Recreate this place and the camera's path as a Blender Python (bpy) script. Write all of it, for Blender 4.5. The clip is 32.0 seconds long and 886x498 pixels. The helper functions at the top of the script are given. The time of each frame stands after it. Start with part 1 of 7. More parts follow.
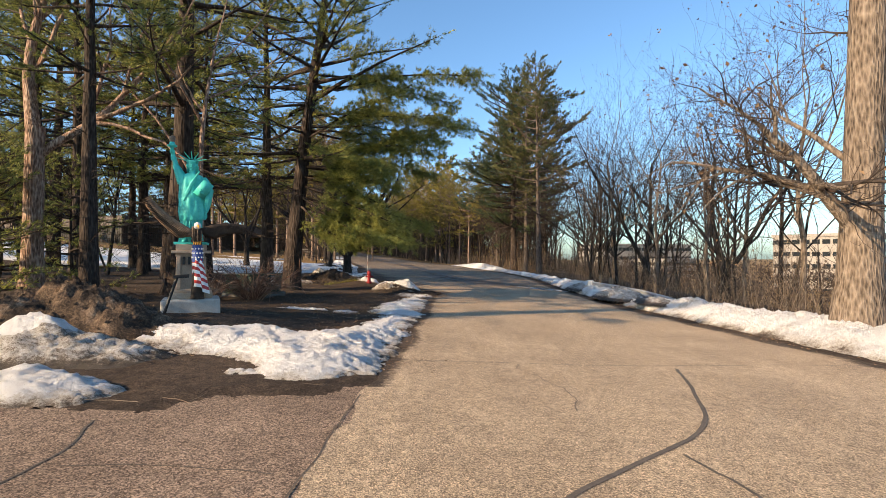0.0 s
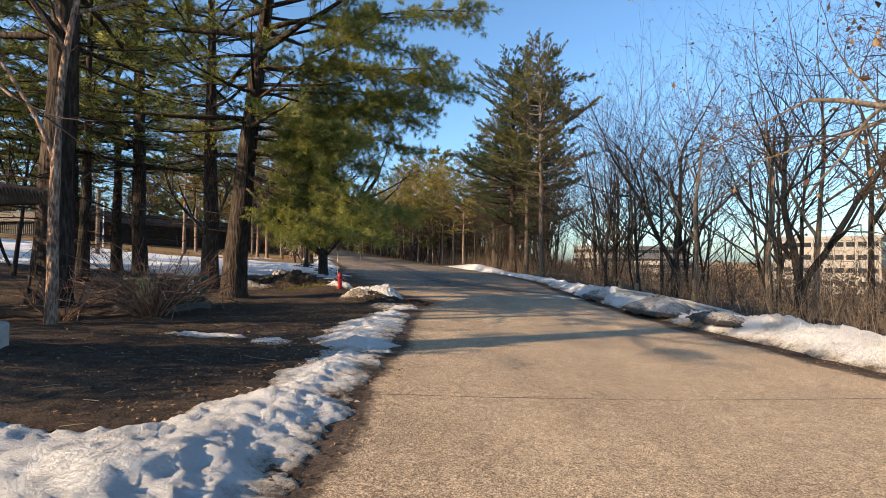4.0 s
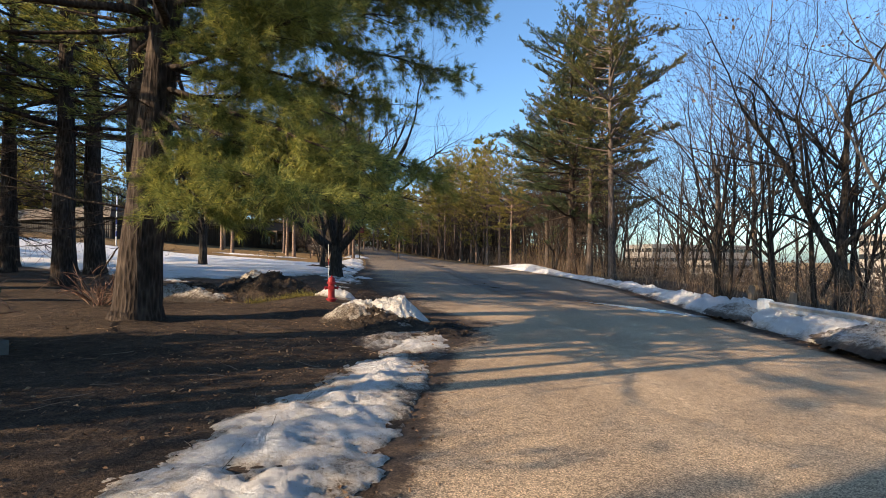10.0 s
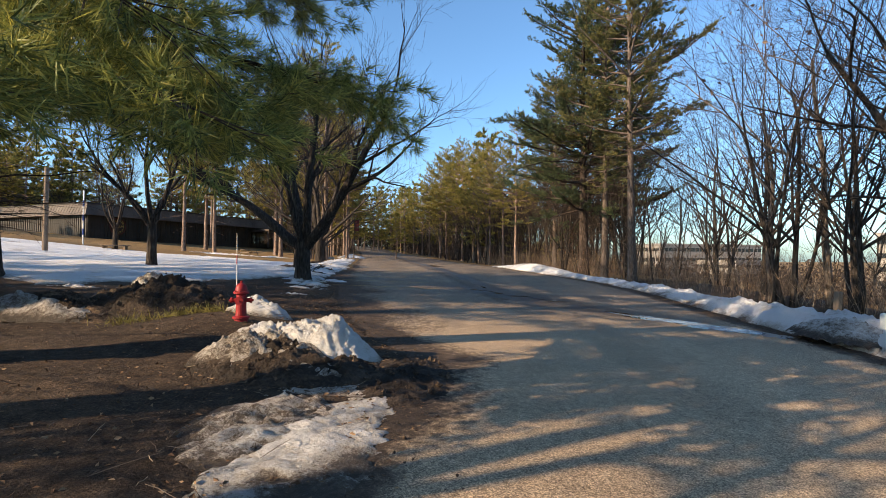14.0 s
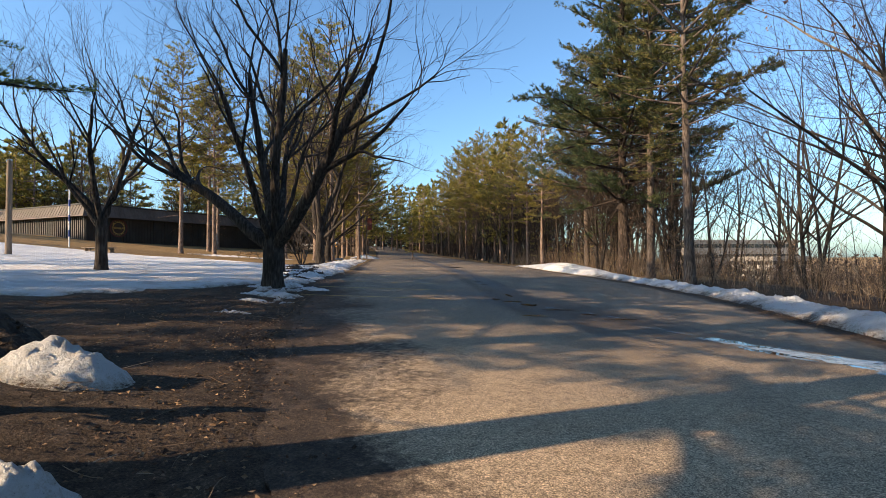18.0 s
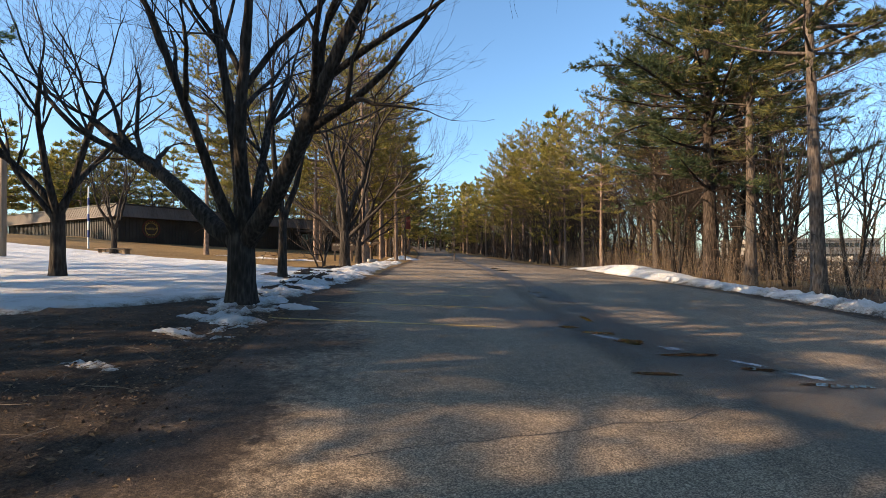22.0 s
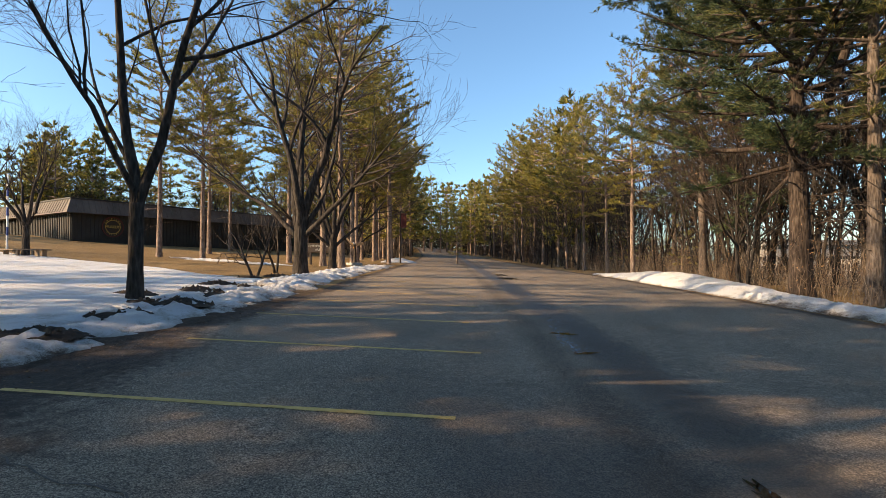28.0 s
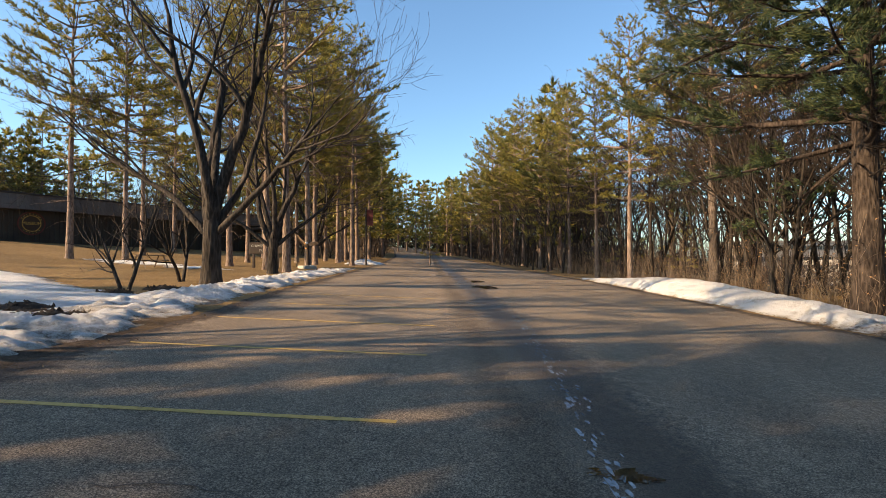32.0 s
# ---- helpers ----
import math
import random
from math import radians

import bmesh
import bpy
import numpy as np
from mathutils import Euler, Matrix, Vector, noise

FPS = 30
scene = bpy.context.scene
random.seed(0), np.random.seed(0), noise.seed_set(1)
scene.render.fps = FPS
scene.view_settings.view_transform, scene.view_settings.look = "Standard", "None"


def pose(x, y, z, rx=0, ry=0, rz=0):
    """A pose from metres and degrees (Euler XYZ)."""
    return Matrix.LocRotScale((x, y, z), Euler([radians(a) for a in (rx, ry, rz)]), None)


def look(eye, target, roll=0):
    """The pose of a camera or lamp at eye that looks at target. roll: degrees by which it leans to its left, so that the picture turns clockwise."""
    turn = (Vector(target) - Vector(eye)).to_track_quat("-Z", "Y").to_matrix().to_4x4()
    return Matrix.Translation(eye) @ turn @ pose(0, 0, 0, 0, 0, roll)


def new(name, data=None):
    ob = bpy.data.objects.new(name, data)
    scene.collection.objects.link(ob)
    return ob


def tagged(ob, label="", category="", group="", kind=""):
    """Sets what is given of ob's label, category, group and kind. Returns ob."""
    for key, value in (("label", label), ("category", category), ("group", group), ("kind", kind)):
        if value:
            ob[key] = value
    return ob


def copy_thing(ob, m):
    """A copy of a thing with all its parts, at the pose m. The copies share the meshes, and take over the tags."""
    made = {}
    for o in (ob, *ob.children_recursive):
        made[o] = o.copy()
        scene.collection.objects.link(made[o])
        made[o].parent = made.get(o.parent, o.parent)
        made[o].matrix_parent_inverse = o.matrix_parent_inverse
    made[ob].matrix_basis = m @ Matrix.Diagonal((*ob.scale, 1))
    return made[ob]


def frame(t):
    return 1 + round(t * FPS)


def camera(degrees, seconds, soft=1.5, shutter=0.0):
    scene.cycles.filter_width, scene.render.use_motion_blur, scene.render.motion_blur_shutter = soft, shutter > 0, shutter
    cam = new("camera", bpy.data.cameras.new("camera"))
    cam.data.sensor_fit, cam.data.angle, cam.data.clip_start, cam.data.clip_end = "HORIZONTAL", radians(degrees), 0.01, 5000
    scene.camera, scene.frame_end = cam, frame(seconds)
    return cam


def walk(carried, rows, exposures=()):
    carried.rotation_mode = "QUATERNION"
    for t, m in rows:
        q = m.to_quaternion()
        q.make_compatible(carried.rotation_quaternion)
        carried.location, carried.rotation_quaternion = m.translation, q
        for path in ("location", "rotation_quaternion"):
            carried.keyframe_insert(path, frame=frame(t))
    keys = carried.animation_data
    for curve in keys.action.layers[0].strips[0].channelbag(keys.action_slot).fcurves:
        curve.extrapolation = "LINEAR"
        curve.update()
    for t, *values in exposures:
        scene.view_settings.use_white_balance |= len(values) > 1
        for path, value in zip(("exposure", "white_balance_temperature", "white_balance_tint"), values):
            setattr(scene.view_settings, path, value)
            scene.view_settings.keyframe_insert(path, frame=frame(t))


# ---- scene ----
cam = camera(84.0, 32.0, soft=0.7)
# seconds, x, y, z, yaw, pitch, roll
ROWS = [
    (0, 0.004, -0.009, 1.635, -0.01, 1.00, -0.07),
    (0.5, -0.021, 0.691, 1.630, -0.27, 1.02, 0.03),
    (1, -0.035, 1.401, 1.622, -0.27, 1.04, 0.06),
    (1.5, -0.031, 2.118, 1.611, -0.35, 1.07, 0.31),
    (2, 0.002, 2.837, 1.602, -0.40, 1.09, 0.39),
    (2.5, 0.038, 3.543, 1.593, -0.50, 1.06, 0.58),
    (3, 0.086, 4.226, 1.587, -0.65, 1.04, 0.39),
    (3.5, 0.130, 4.889, 1.584, -0.75, 1.06, 0.36),
    (5.5, 0.243, 7.474, 1.577, -0.72, 1.15, 0.36),
    (6, 0.249, 8.158, 1.572, 0.00, 1.17, 0.28),
    (6.5, 0.230, 8.866, 1.562, 0.00, 1.20, 0.14),
    (7, 0.190, 9.581, 1.550, 0.25, 1.18, 0.18),
    (7.5, 0.150, 10.279, 1.537, 0.54, 1.21, 0.22),
    (8, 0.124, 10.965, 1.520, 1.74, 1.19, 0.27),
    (8.5, 0.110, 11.653, 1.500, 3.71, 1.15, 0.25),
    (9, 0.096, 12.341, 1.486, 4.14, 1.15, 0.30),
    (9.5, 0.084, 13.023, 1.470, 4.12, 1.09, 0.24),
    (10, 0.079, 13.691, 1.455, 4.28, 1.04, 0.37),
    (10.5, 0.079, 14.340, 1.442, 4.31, 1.06, 0.37),
    (11, 0.089, 14.975, 1.429, 4.32, 1.09, 0.43),
    (11.5, 0.113, 15.604, 1.421, 4.36, 1.13, 0.42),
    (12, 0.141, 16.224, 1.415, 4.52, 1.12, 0.60),
    (12.5, 0.178, 16.849, 1.412, 4.69, 1.09, 0.55),
    (13, 0.226, 17.458, 1.408, 4.70, 1.09, 0.60),
    (13.5, 0.292, 18.035, 1.394, 4.73, 1.09, 0.58),
    (14, 0.348, 18.616, 1.379, 4.75, 1.06, 0.26),
    (14.5, 0.374, 19.247, 1.371, 4.82, 1.04, 0.13),
    (16.5, 0.298, 21.990, 1.375, 5.43, 1.01, -0.24),
    (17, 0.271, 22.678, 1.375, 5.49, 0.98, -0.37),
    (17.5, 0.246, 23.362, 1.374, 5.75, 0.99, -0.45),
    (18, 0.224, 24.040, 1.371, 7.24, 1.03, -0.40),
    (18.5, 0.197, 24.721, 1.368, 7.93, 1.03, -0.29),
    (19, 0.150, 25.412, 1.369, 9.59, 1.05, -0.44),
    (19.5, 0.079, 26.111, 1.373, 10.34, 1.08, -0.39),
    (20, -0.008, 26.815, 1.382, 11.48, 1.07, -0.49),
    (20.5, -0.107, 27.520, 1.393, 11.78, 1.09, -0.47),
    (21, -0.212, 28.221, 1.407, 12.00, 1.08, -0.51),
    (21.5, -0.315, 28.911, 1.424, 12.20, 1.13, -0.43),
    (22, -0.400, 29.593, 1.440, 12.46, 1.13, -0.49),
    (22.5, -0.458, 30.270, 1.455, 12.60, 1.14, -0.45),
    (23, -0.497, 30.944, 1.466, 12.85, 1.14, -0.50),
    (23.5, -0.538, 31.621, 1.476, 12.85, 1.12, -0.40),
    (24, -0.587, 32.302, 1.486, 12.96, 1.12, -0.45),
    (24.5, -0.643, 32.985, 1.497, 12.96, 1.10, -0.59),
    (25, -0.709, 33.661, 1.512, 13.23, 1.12, -0.73),
    (25.5, -0.778, 34.333, 1.533, 13.32, 1.19, -0.59),
    (27.5, -0.984, 37.017, 1.620, 13.58, 1.25, -0.38),
    (28, -1.029, 37.692, 1.639, 13.61, 1.26, -0.33),
    (28.5, -1.084, 38.379, 1.659, 13.62, 1.27, -0.43),
    (29, -1.179, 39.074, 1.678, 13.56, 1.25, -0.50),
    (29.5, -1.288, 39.777, 1.700, 12.78, 1.23, -0.44),
    (30, -1.381, 40.494, 1.726, 12.43, 1.26, -0.39),
    (30.5, -1.447, 41.219, 1.752, 11.85, 1.27, -0.30),
    (31, -1.499, 41.945, 1.774, 11.41, 1.21, -0.30),
    (31.5, -1.554, 42.676, 1.800, 11.19, 1.21, -0.33),
    (32, -1.619, 43.410, 1.828, 11.05, 1.23, -0.29),
]
walk(cam, [(t, pose(x, y, z, 90 + pitch, -roll, yaw)) for t, x, y, z, yaw, pitch, roll in ROWS], [(0, 1.0, 6700, 10), (5, 0.95, 6500, 10), (10, 1.0, 6450, 10), (18, 1.0, 6500, 10), (23, 1.12, 6850, 10), (32, 1.12, 7100, 10)])

# ---- light ----
SUN_AZ, SUN_EL = radians(238), radians(23)
world = bpy.data.worlds.new("sky")
scene.world = world
world.use_nodes = True
wn = world.node_tree
sky = wn.nodes.new("ShaderNodeTexSky")
sky.sky_type, sky.sun_disc = "NISHITA", False
sky.sun_elevation, sky.sun_rotation = SUN_EL, SUN_AZ
sky.air_density, sky.dust_density, sky.ozone_density = 1.0, 1.1, 3.2
wn.nodes["Background"].inputs["Strength"].default_value = 0.132
tint = wn.nodes.new("ShaderNodeMix")
tint.data_type, tint.blend_type = "RGBA", "MULTIPLY"
tint.inputs["Factor"].default_value, tint.inputs["B"].default_value = 1.0, (0.82, 0.99, 1.05, 1)
wn.links.new(sky.outputs["Color"], tint.inputs["A"])
wn.links.new(tint.outputs["Result"], wn.nodes["Background"].inputs["Color"])
sun = new("sun", bpy.data.lights.new("sun", "SUN"))
sun.data.energy, sun.data.angle, sun.data.color = 5.4, radians(0.5), (1.0, 0.74, 0.47)
sun.matrix_world = look((0, 0, 0), (math.sin(SUN_AZ - math.pi) * math.cos(SUN_EL), math.cos(SUN_AZ - math.pi) * math.cos(SUN_EL), -math.sin(SUN_EL)))


# ---- materials ----
def material(name, rough=0.8, metal=0.0, spec=0.3):
    m = bpy.data.materials.new(name)
    m.use_nodes = True
    b = m.node_tree.nodes["Principled BSDF"]
    b.inputs["Roughness"].default_value = rough
    b.inputs["Metallic"].default_value = metal
    b.inputs["Specular IOR Level"].default_value = spec
    return m, m.node_tree, b


def ramp_node(nt, stops, fac):
    r = nt.nodes.new("ShaderNodeValToRGB")
    els = r.color_ramp.elements
    while len(els) < len(stops):
        els.new(0.5)
    for e, (p, c) in zip(els, stops):
        e.position, e.color = p, (*c, 1)
    nt.links.new(fac, r.inputs["Fac"])
    return r.outputs["Color"]


def noise_node(nt, scale, detail=6, rough=0.6, coord=None, stretch=None):
    n = nt.nodes.new("ShaderNodeTexNoise")
    n.inputs["Scale"].default_value = scale
    n.inputs["Detail"].default_value = detail
    n.inputs["Roughness"].default_value = rough
    if coord is None:
        coord = nt.nodes.new("ShaderNodeTexCoord").outputs["Object"]
    if stretch:
        mp = nt.nodes.new("ShaderNodeMapping")
        mp.inputs["Scale"].default_value = stretch
        nt.links.new(coord, mp.inputs["Vector"])
        coord = mp.outputs["Vector"]
    nt.links.new(coord, n.inputs["Vector"])
    return n.outputs["Fac"]


def mix_node(nt, fac, a, b, mode="MIX"):
    n = nt.nodes.new("ShaderNodeMix")
    n.data_type, n.blend_type = "RGBA", mode
    for sock, v in ((n.inputs["Factor"], fac), (n.inputs["A"], a), (n.inputs["B"], b)):
        if isinstance(v, (int, float)):
            sock.default_value = v
        elif isinstance(v, tuple):
            sock.default_value = (*v, 1)
        else:
            nt.links.new(v, sock)
    return n.outputs["Result"]


def maths(nt, op, a, b=0.0):
    n = nt.nodes.new("ShaderNodeMath")
    n.operation, n.use_clamp = op, False
    for sock, v in zip(n.inputs, (a, b)):
        if isinstance(v, (int, float)):
            sock.default_value = v
        else:
            nt.links.new(v, sock)
    return n.outputs[0]


def bump_node(nt, bsdf, height, strength=0.5, distance=0.02):
    n = nt.nodes.new("ShaderNodeBump")
    n.inputs["Strength"].default_value, n.inputs["Distance"].default_value = strength, distance
    nt.links.new(height, n.inputs["Height"])
    nt.links.new(n.outputs["Normal"], bsdf.inputs["Normal"])


def speckled(name, stops, scale, rough=0.8, bump=0.4, fine=8.0, dist=0.01, metal=0.0, spec=0.3, stretch=None, island=0.0):
    """A surface with two scales of variation: stains from scale, grain from scale * fine."""
    m, nt, b = material(name, rough, metal, spec)
    big = noise_node(nt, scale, 4, 0.6, stretch=stretch)
    small = noise_node(nt, scale * fine, 5, 0.65, stretch=stretch)
    f = maths(nt, "ADD", maths(nt, "MULTIPLY", big, 0.6), maths(nt, "MULTIPLY", small, 0.4))
    if island:
        geo = nt.nodes.new("ShaderNodeNewGeometry")
        f = maths(nt, "ADD", f, maths(nt, "MULTIPLY", maths(nt, "SUBTRACT", geo.outputs["Random Per Island"], 0.5), island))
    nt.links.new(ramp_node(nt, stops, f), b.inputs["Base Color"])
    bump_node(nt, b, small, bump, dist)
    return m


def plain(name, col, rough=0.5, metal=0.0, var=0.15, scale=12.0, spec=0.4):
    lo, hi = tuple(c * (1 - var) for c in col), tuple(min(1, c * (1 + var)) for c in col)
    return speckled(name, [(0.3, lo), (0.7, hi)], scale, rough, 0.1, 6, 0.003, metal, spec)


def pebbles(nt, co, scale, lo=0.58, hi=2.05):
    """Stones of differing tone bedded in the pavement."""
    v = nt.nodes.new("ShaderNodeTexVoronoi")
    v.inputs["Scale"].default_value = scale
    nt.links.new(co, v.inputs["Vector"])
    sp = nt.nodes.new("ShaderNodeSeparateColor")
    nt.links.new(v.outputs["Color"], sp.inputs[0])
    f = maths(nt, "SUBTRACT", sp.outputs[0], maths(nt, "MULTIPLY", v.outputs["Distance"], 0.35))
    return ramp_node(nt, [(0.0, (lo, lo, lo)), (0.38, (1.25, 1.25, 1.25)), (0.85, (hi, hi, hi * 0.97))], f)


def soil_colour(nt, co):
    """Brown earth with leaf litter, shared by the ground and the dirt washed onto the road."""
    fine = noise_node(nt, 42, 5, 0.75, co)
    mid = noise_node(nt, 6, 5, 0.7, co)
    big = noise_node(nt, 0.35, 5, 0.6, co)
    f = maths(nt, "ADD", maths(nt, "MULTIPLY", fine, 0.5), maths(nt, "ADD", maths(nt, "MULTIPLY", mid, 0.3), maths(nt, "MULTIPLY", big, 0.2)))
    litter = ramp_node(nt, [(0.36, (0.015, 0.011, 0.009)), (0.47, (0.045, 0.033, 0.025)), (0.56, (0.100, 0.072, 0.052)), (0.68, (0.28, 0.20, 0.14))], f)
    return litter, f, fine, mid, big


def asphalt_material():
    m, nt, b = material("asphalt", 0.85, spec=0.25)
    co = nt.nodes.new("ShaderNodeTexCoord").outputs["Object"]
    grain = noise_node(nt, 60, 4, 0.8, co)
    mid = noise_node(nt, 9, 6, 0.7, co)
    big = noise_node(nt, 0.55, 5, 0.6, co)
    tracks = noise_node(nt, 1.0, 4, 0.55, co, (0.9, 0.06, 1))
    f = maths(nt, "ADD", maths(nt, "MULTIPLY", grain, 0.55), maths(nt, "ADD", maths(nt, "MULTIPLY", mid, 0.22), maths(nt, "ADD", maths(nt, "MULTIPLY", big, 0.13), maths(nt, "MULTIPLY", tracks, 0.10))))
    col = ramp_node(nt, [(0.36, (0.09, 0.067, 0.046)), (0.46, (0.25, 0.187, 0.127)), (0.55, (0.42, 0.318, 0.213)), (0.66, (0.62, 0.48, 0.33))], f)
    col = mix_node(nt, 1.0, col, pebbles(nt, co, 105), "MULTIPLY")
    # shade tinted into the far pavement along the parking side, real damp down the middle, in its own broken outline
    sep = nt.nodes.new("ShaderNodeSeparateXYZ")
    nt.links.new(co, sep.inputs[0])
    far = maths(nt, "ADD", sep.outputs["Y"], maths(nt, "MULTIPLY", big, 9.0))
    shade_damp = nt.nodes.new("ShaderNodeMapRange")
    shade_damp.inputs["From Min"].default_value, shade_damp.inputs["From Max"].default_value = 33, 41
    nt.links.new(far, shade_damp.inputs["Value"])
    wet = nt.nodes.new("ShaderNodeMapRange")
    off = maths(nt, "ABSOLUTE", maths(nt, "SUBTRACT", maths(nt, "ADD", sep.outputs["X"], maths(nt, "MULTIPLY", mid, 1.2)), maths(nt, "SUBTRACT", 10.6, maths(nt, "MULTIPLY", sep.outputs["Y"], 0.225))))
    nt.links.new(off, wet.inputs["Value"])
    wet.inputs["From Min"].default_value, wet.inputs["From Max"].default_value = 0.75, 0.2
    pond = nt.nodes.new("ShaderNodeMapRange")
    nt.links.new(maths(nt, "ABSOLUTE", maths(nt, "SUBTRACT", maths(nt, "ADD", sep.outputs["X"], maths(nt, "MULTIPLY", maths(nt, "SUBTRACT", maths(nt, "ADD", mid, big), 1.0), 2.2)), maths(nt, "SUBTRACT", 27.6, maths(nt, "MULTIPLY", sep.outputs["Y"], 0.68)))), pond.inputs["Value"])
    pond.inputs["From Min"].default_value, pond.inputs["From Max"].default_value = 2.0, 0.9
    start, stop = nt.nodes.new("ShaderNodeMapRange"), nt.nodes.new("ShaderNodeMapRange")
    for node, lo, hi in ((start, 31.0, 34.0), (stop, 44.0, 40.5)):
        node.inputs["From Min"].default_value, node.inputs["From Max"].default_value = lo, hi
        nt.links.new(sep.outputs["Y"], node.inputs["Value"])
    tyre = nt.nodes.new("ShaderNodeMapRange")
    lane = maths(nt, "SUBTRACT", 9.05, maths(nt, "MULTIPLY", sep.outputs["Y"], 0.225))
    nt.links.new(maths(nt, "ABSOLUTE", maths(nt, "SUBTRACT", maths(nt, "ADD", sep.outputs["X"], maths(nt, "MULTIPLY", maths(nt, "SUBTRACT", big, 0.5), 0.5)), lane)), tyre.inputs["Value"])
    tyre.inputs["From Min"].default_value, tyre.inputs["From Max"].default_value = 0.42, 0.12
    tyref = maths(nt, "MULTIPLY", maths(nt, "MULTIPLY", tyre.outputs[0], shade_damp.outputs[0]), maths(nt, "MULTIPLY", tracks, 0.9))
    pondf = maths(nt, "MULTIPLY", pond.outputs[0], maths(nt, "MULTIPLY", start.outputs[0], stop.outputs[0]))
    wetf = maths(nt, "MAXIMUM", maths(nt, "MULTIPLY", wet.outputs[0], shade_damp.outputs[0]), pondf)
    # tree shade on the far road, painted as a cool grey multiply
    col = mix_node(nt, maths(nt, "MULTIPLY", shade_damp.outputs[0], 1.0), col, mix_node(nt, 1.0, col, (0.58, 0.60, 0.66), "MULTIPLY"))
    col = mix_node(nt, maths(nt, "MULTIPLY", wetf, 0.75), col, (0.034, 0.032, 0.031))
    col = mix_node(nt, tyref, col, mix_node(nt, 1.0, col, (0.35, 0.34, 0.34), "MULTIPLY"))
    at = nt.nodes.new("ShaderNodeAttribute")
    at.attribute_name = "verge"
    dm = nt.nodes.new("ShaderNodeMapRange")
    dm.inputs["From Min"].default_value, dm.inputs["From Max"].default_value = 1.0, 0.45
    nt.links.new(maths(nt, "ADD", at.outputs["Fac"], maths(nt, "MULTIPLY", maths(nt, "SUBTRACT", maths(nt, "ADD", big, maths(nt, "MULTIPLY", mid, 0.7)), 0.85), 1.9)), dm.inputs["Value"])
    dirt = soil_colour(nt, co)[0]
    col = mix_node(nt, dm.outputs[0], col, dirt)
    nt.links.new(col, b.inputs["Base Color"])
    nt.links.new(maths(nt, "SUBTRACT", 0.88, maths(nt, "MULTIPLY", wetf, 0.38)), b.inputs["Roughness"])
    bump_node(nt, b, maths(nt, "ADD", maths(nt, "MULTIPLY", grain, 1.0), mid), 0.9, 0.018)
    return m


def drive_material():
    """Old pavement with loose stones, patched with silt."""
    m, nt, b = material("old_asphalt", 0.9, spec=0.2)
    co = nt.nodes.new("ShaderNodeTexCoord").outputs["Object"]
    grain = noise_node(nt, 55, 4, 0.8, co)
    mid = noise_node(nt, 7, 6, 0.7, co)
    big = noise_node(nt, 0.8, 5, 0.6, co)
    f = maths(nt, "ADD", maths(nt, "MULTIPLY", grain, 0.5), maths(nt, "ADD", maths(nt, "MULTIPLY", mid, 0.2), maths(nt, "MULTIPLY", big, 0.3)))
    col = ramp_node(nt, [(0.36, (0.075, 0.054, 0.040)), (0.48, (0.165, 0.118, 0.086)), (0.58, (0.26, 0.19, 0.140)), (0.70, (0.42, 0.32, 0.24))], f)
    nt.links.new(mix_node(nt, 1.0, col, pebbles(nt, co, 85, 0.5, 2.2), "MULTIPLY"), b.inputs["Base Color"])
    bump_node(nt, b, maths(nt, "ADD", grain, mid), 0.9, 0.02)
    return m


def snow_material(name, dirt):
    m, nt, b = material(name, 0.55, spec=0.35)
    co = nt.nodes.new("ShaderNodeTexCoord").outputs["Object"]
    fine = noise_node(nt, 55, 6, 0.8, co)
    crust = noise_node(nt, 11, 6, 0.7, co)
    big = noise_node(nt, 0.9, 6, 0.65, co)
    wide, tiny = (0.50, 0.27) if dirt < 0.45 else (0.34, 0.36)
    f = maths(nt, "ADD", maths(nt, "MULTIPLY", big, wide), maths(nt, "ADD", maths(nt, "MULTIPLY", fine, tiny), maths(nt, "MULTIPLY", crust, 1 - wide - tiny)))
    thin = nt.nodes.new("ShaderNodeAttribute")
    thin.attribute_name = "thin"
    f = maths(nt, "SUBTRACT", f, maths(nt, "MULTIPLY", thin.outputs["Fac"], 0.135))
    col = ramp_node(nt, [(dirt - 0.10, (0.055, 0.042, 0.032)), (dirt - 0.045, (0.14, 0.105, 0.078)), (dirt + 0.005, (0.50, 0.46, 0.41)), (dirt + 0.09, (0.78, 0.78, 0.79))], f)
    speck = ramp_node(nt, [(0.325, (1, 1, 1)), (0.385, (0, 0, 0))], fine)
    col = mix_node(nt, maths(nt, "MULTIPLY", speck, 0.8), col, (0.12, 0.095, 0.075))
    nt.links.new(col, b.inputs["Base Color"])
    bump_node(nt, b, maths(nt, "ADD", maths(nt, "MULTIPLY", crust, 2.4), maths(nt, "MULTIPLY", fine, 1.4)), 1.0, 0.05)
    return m


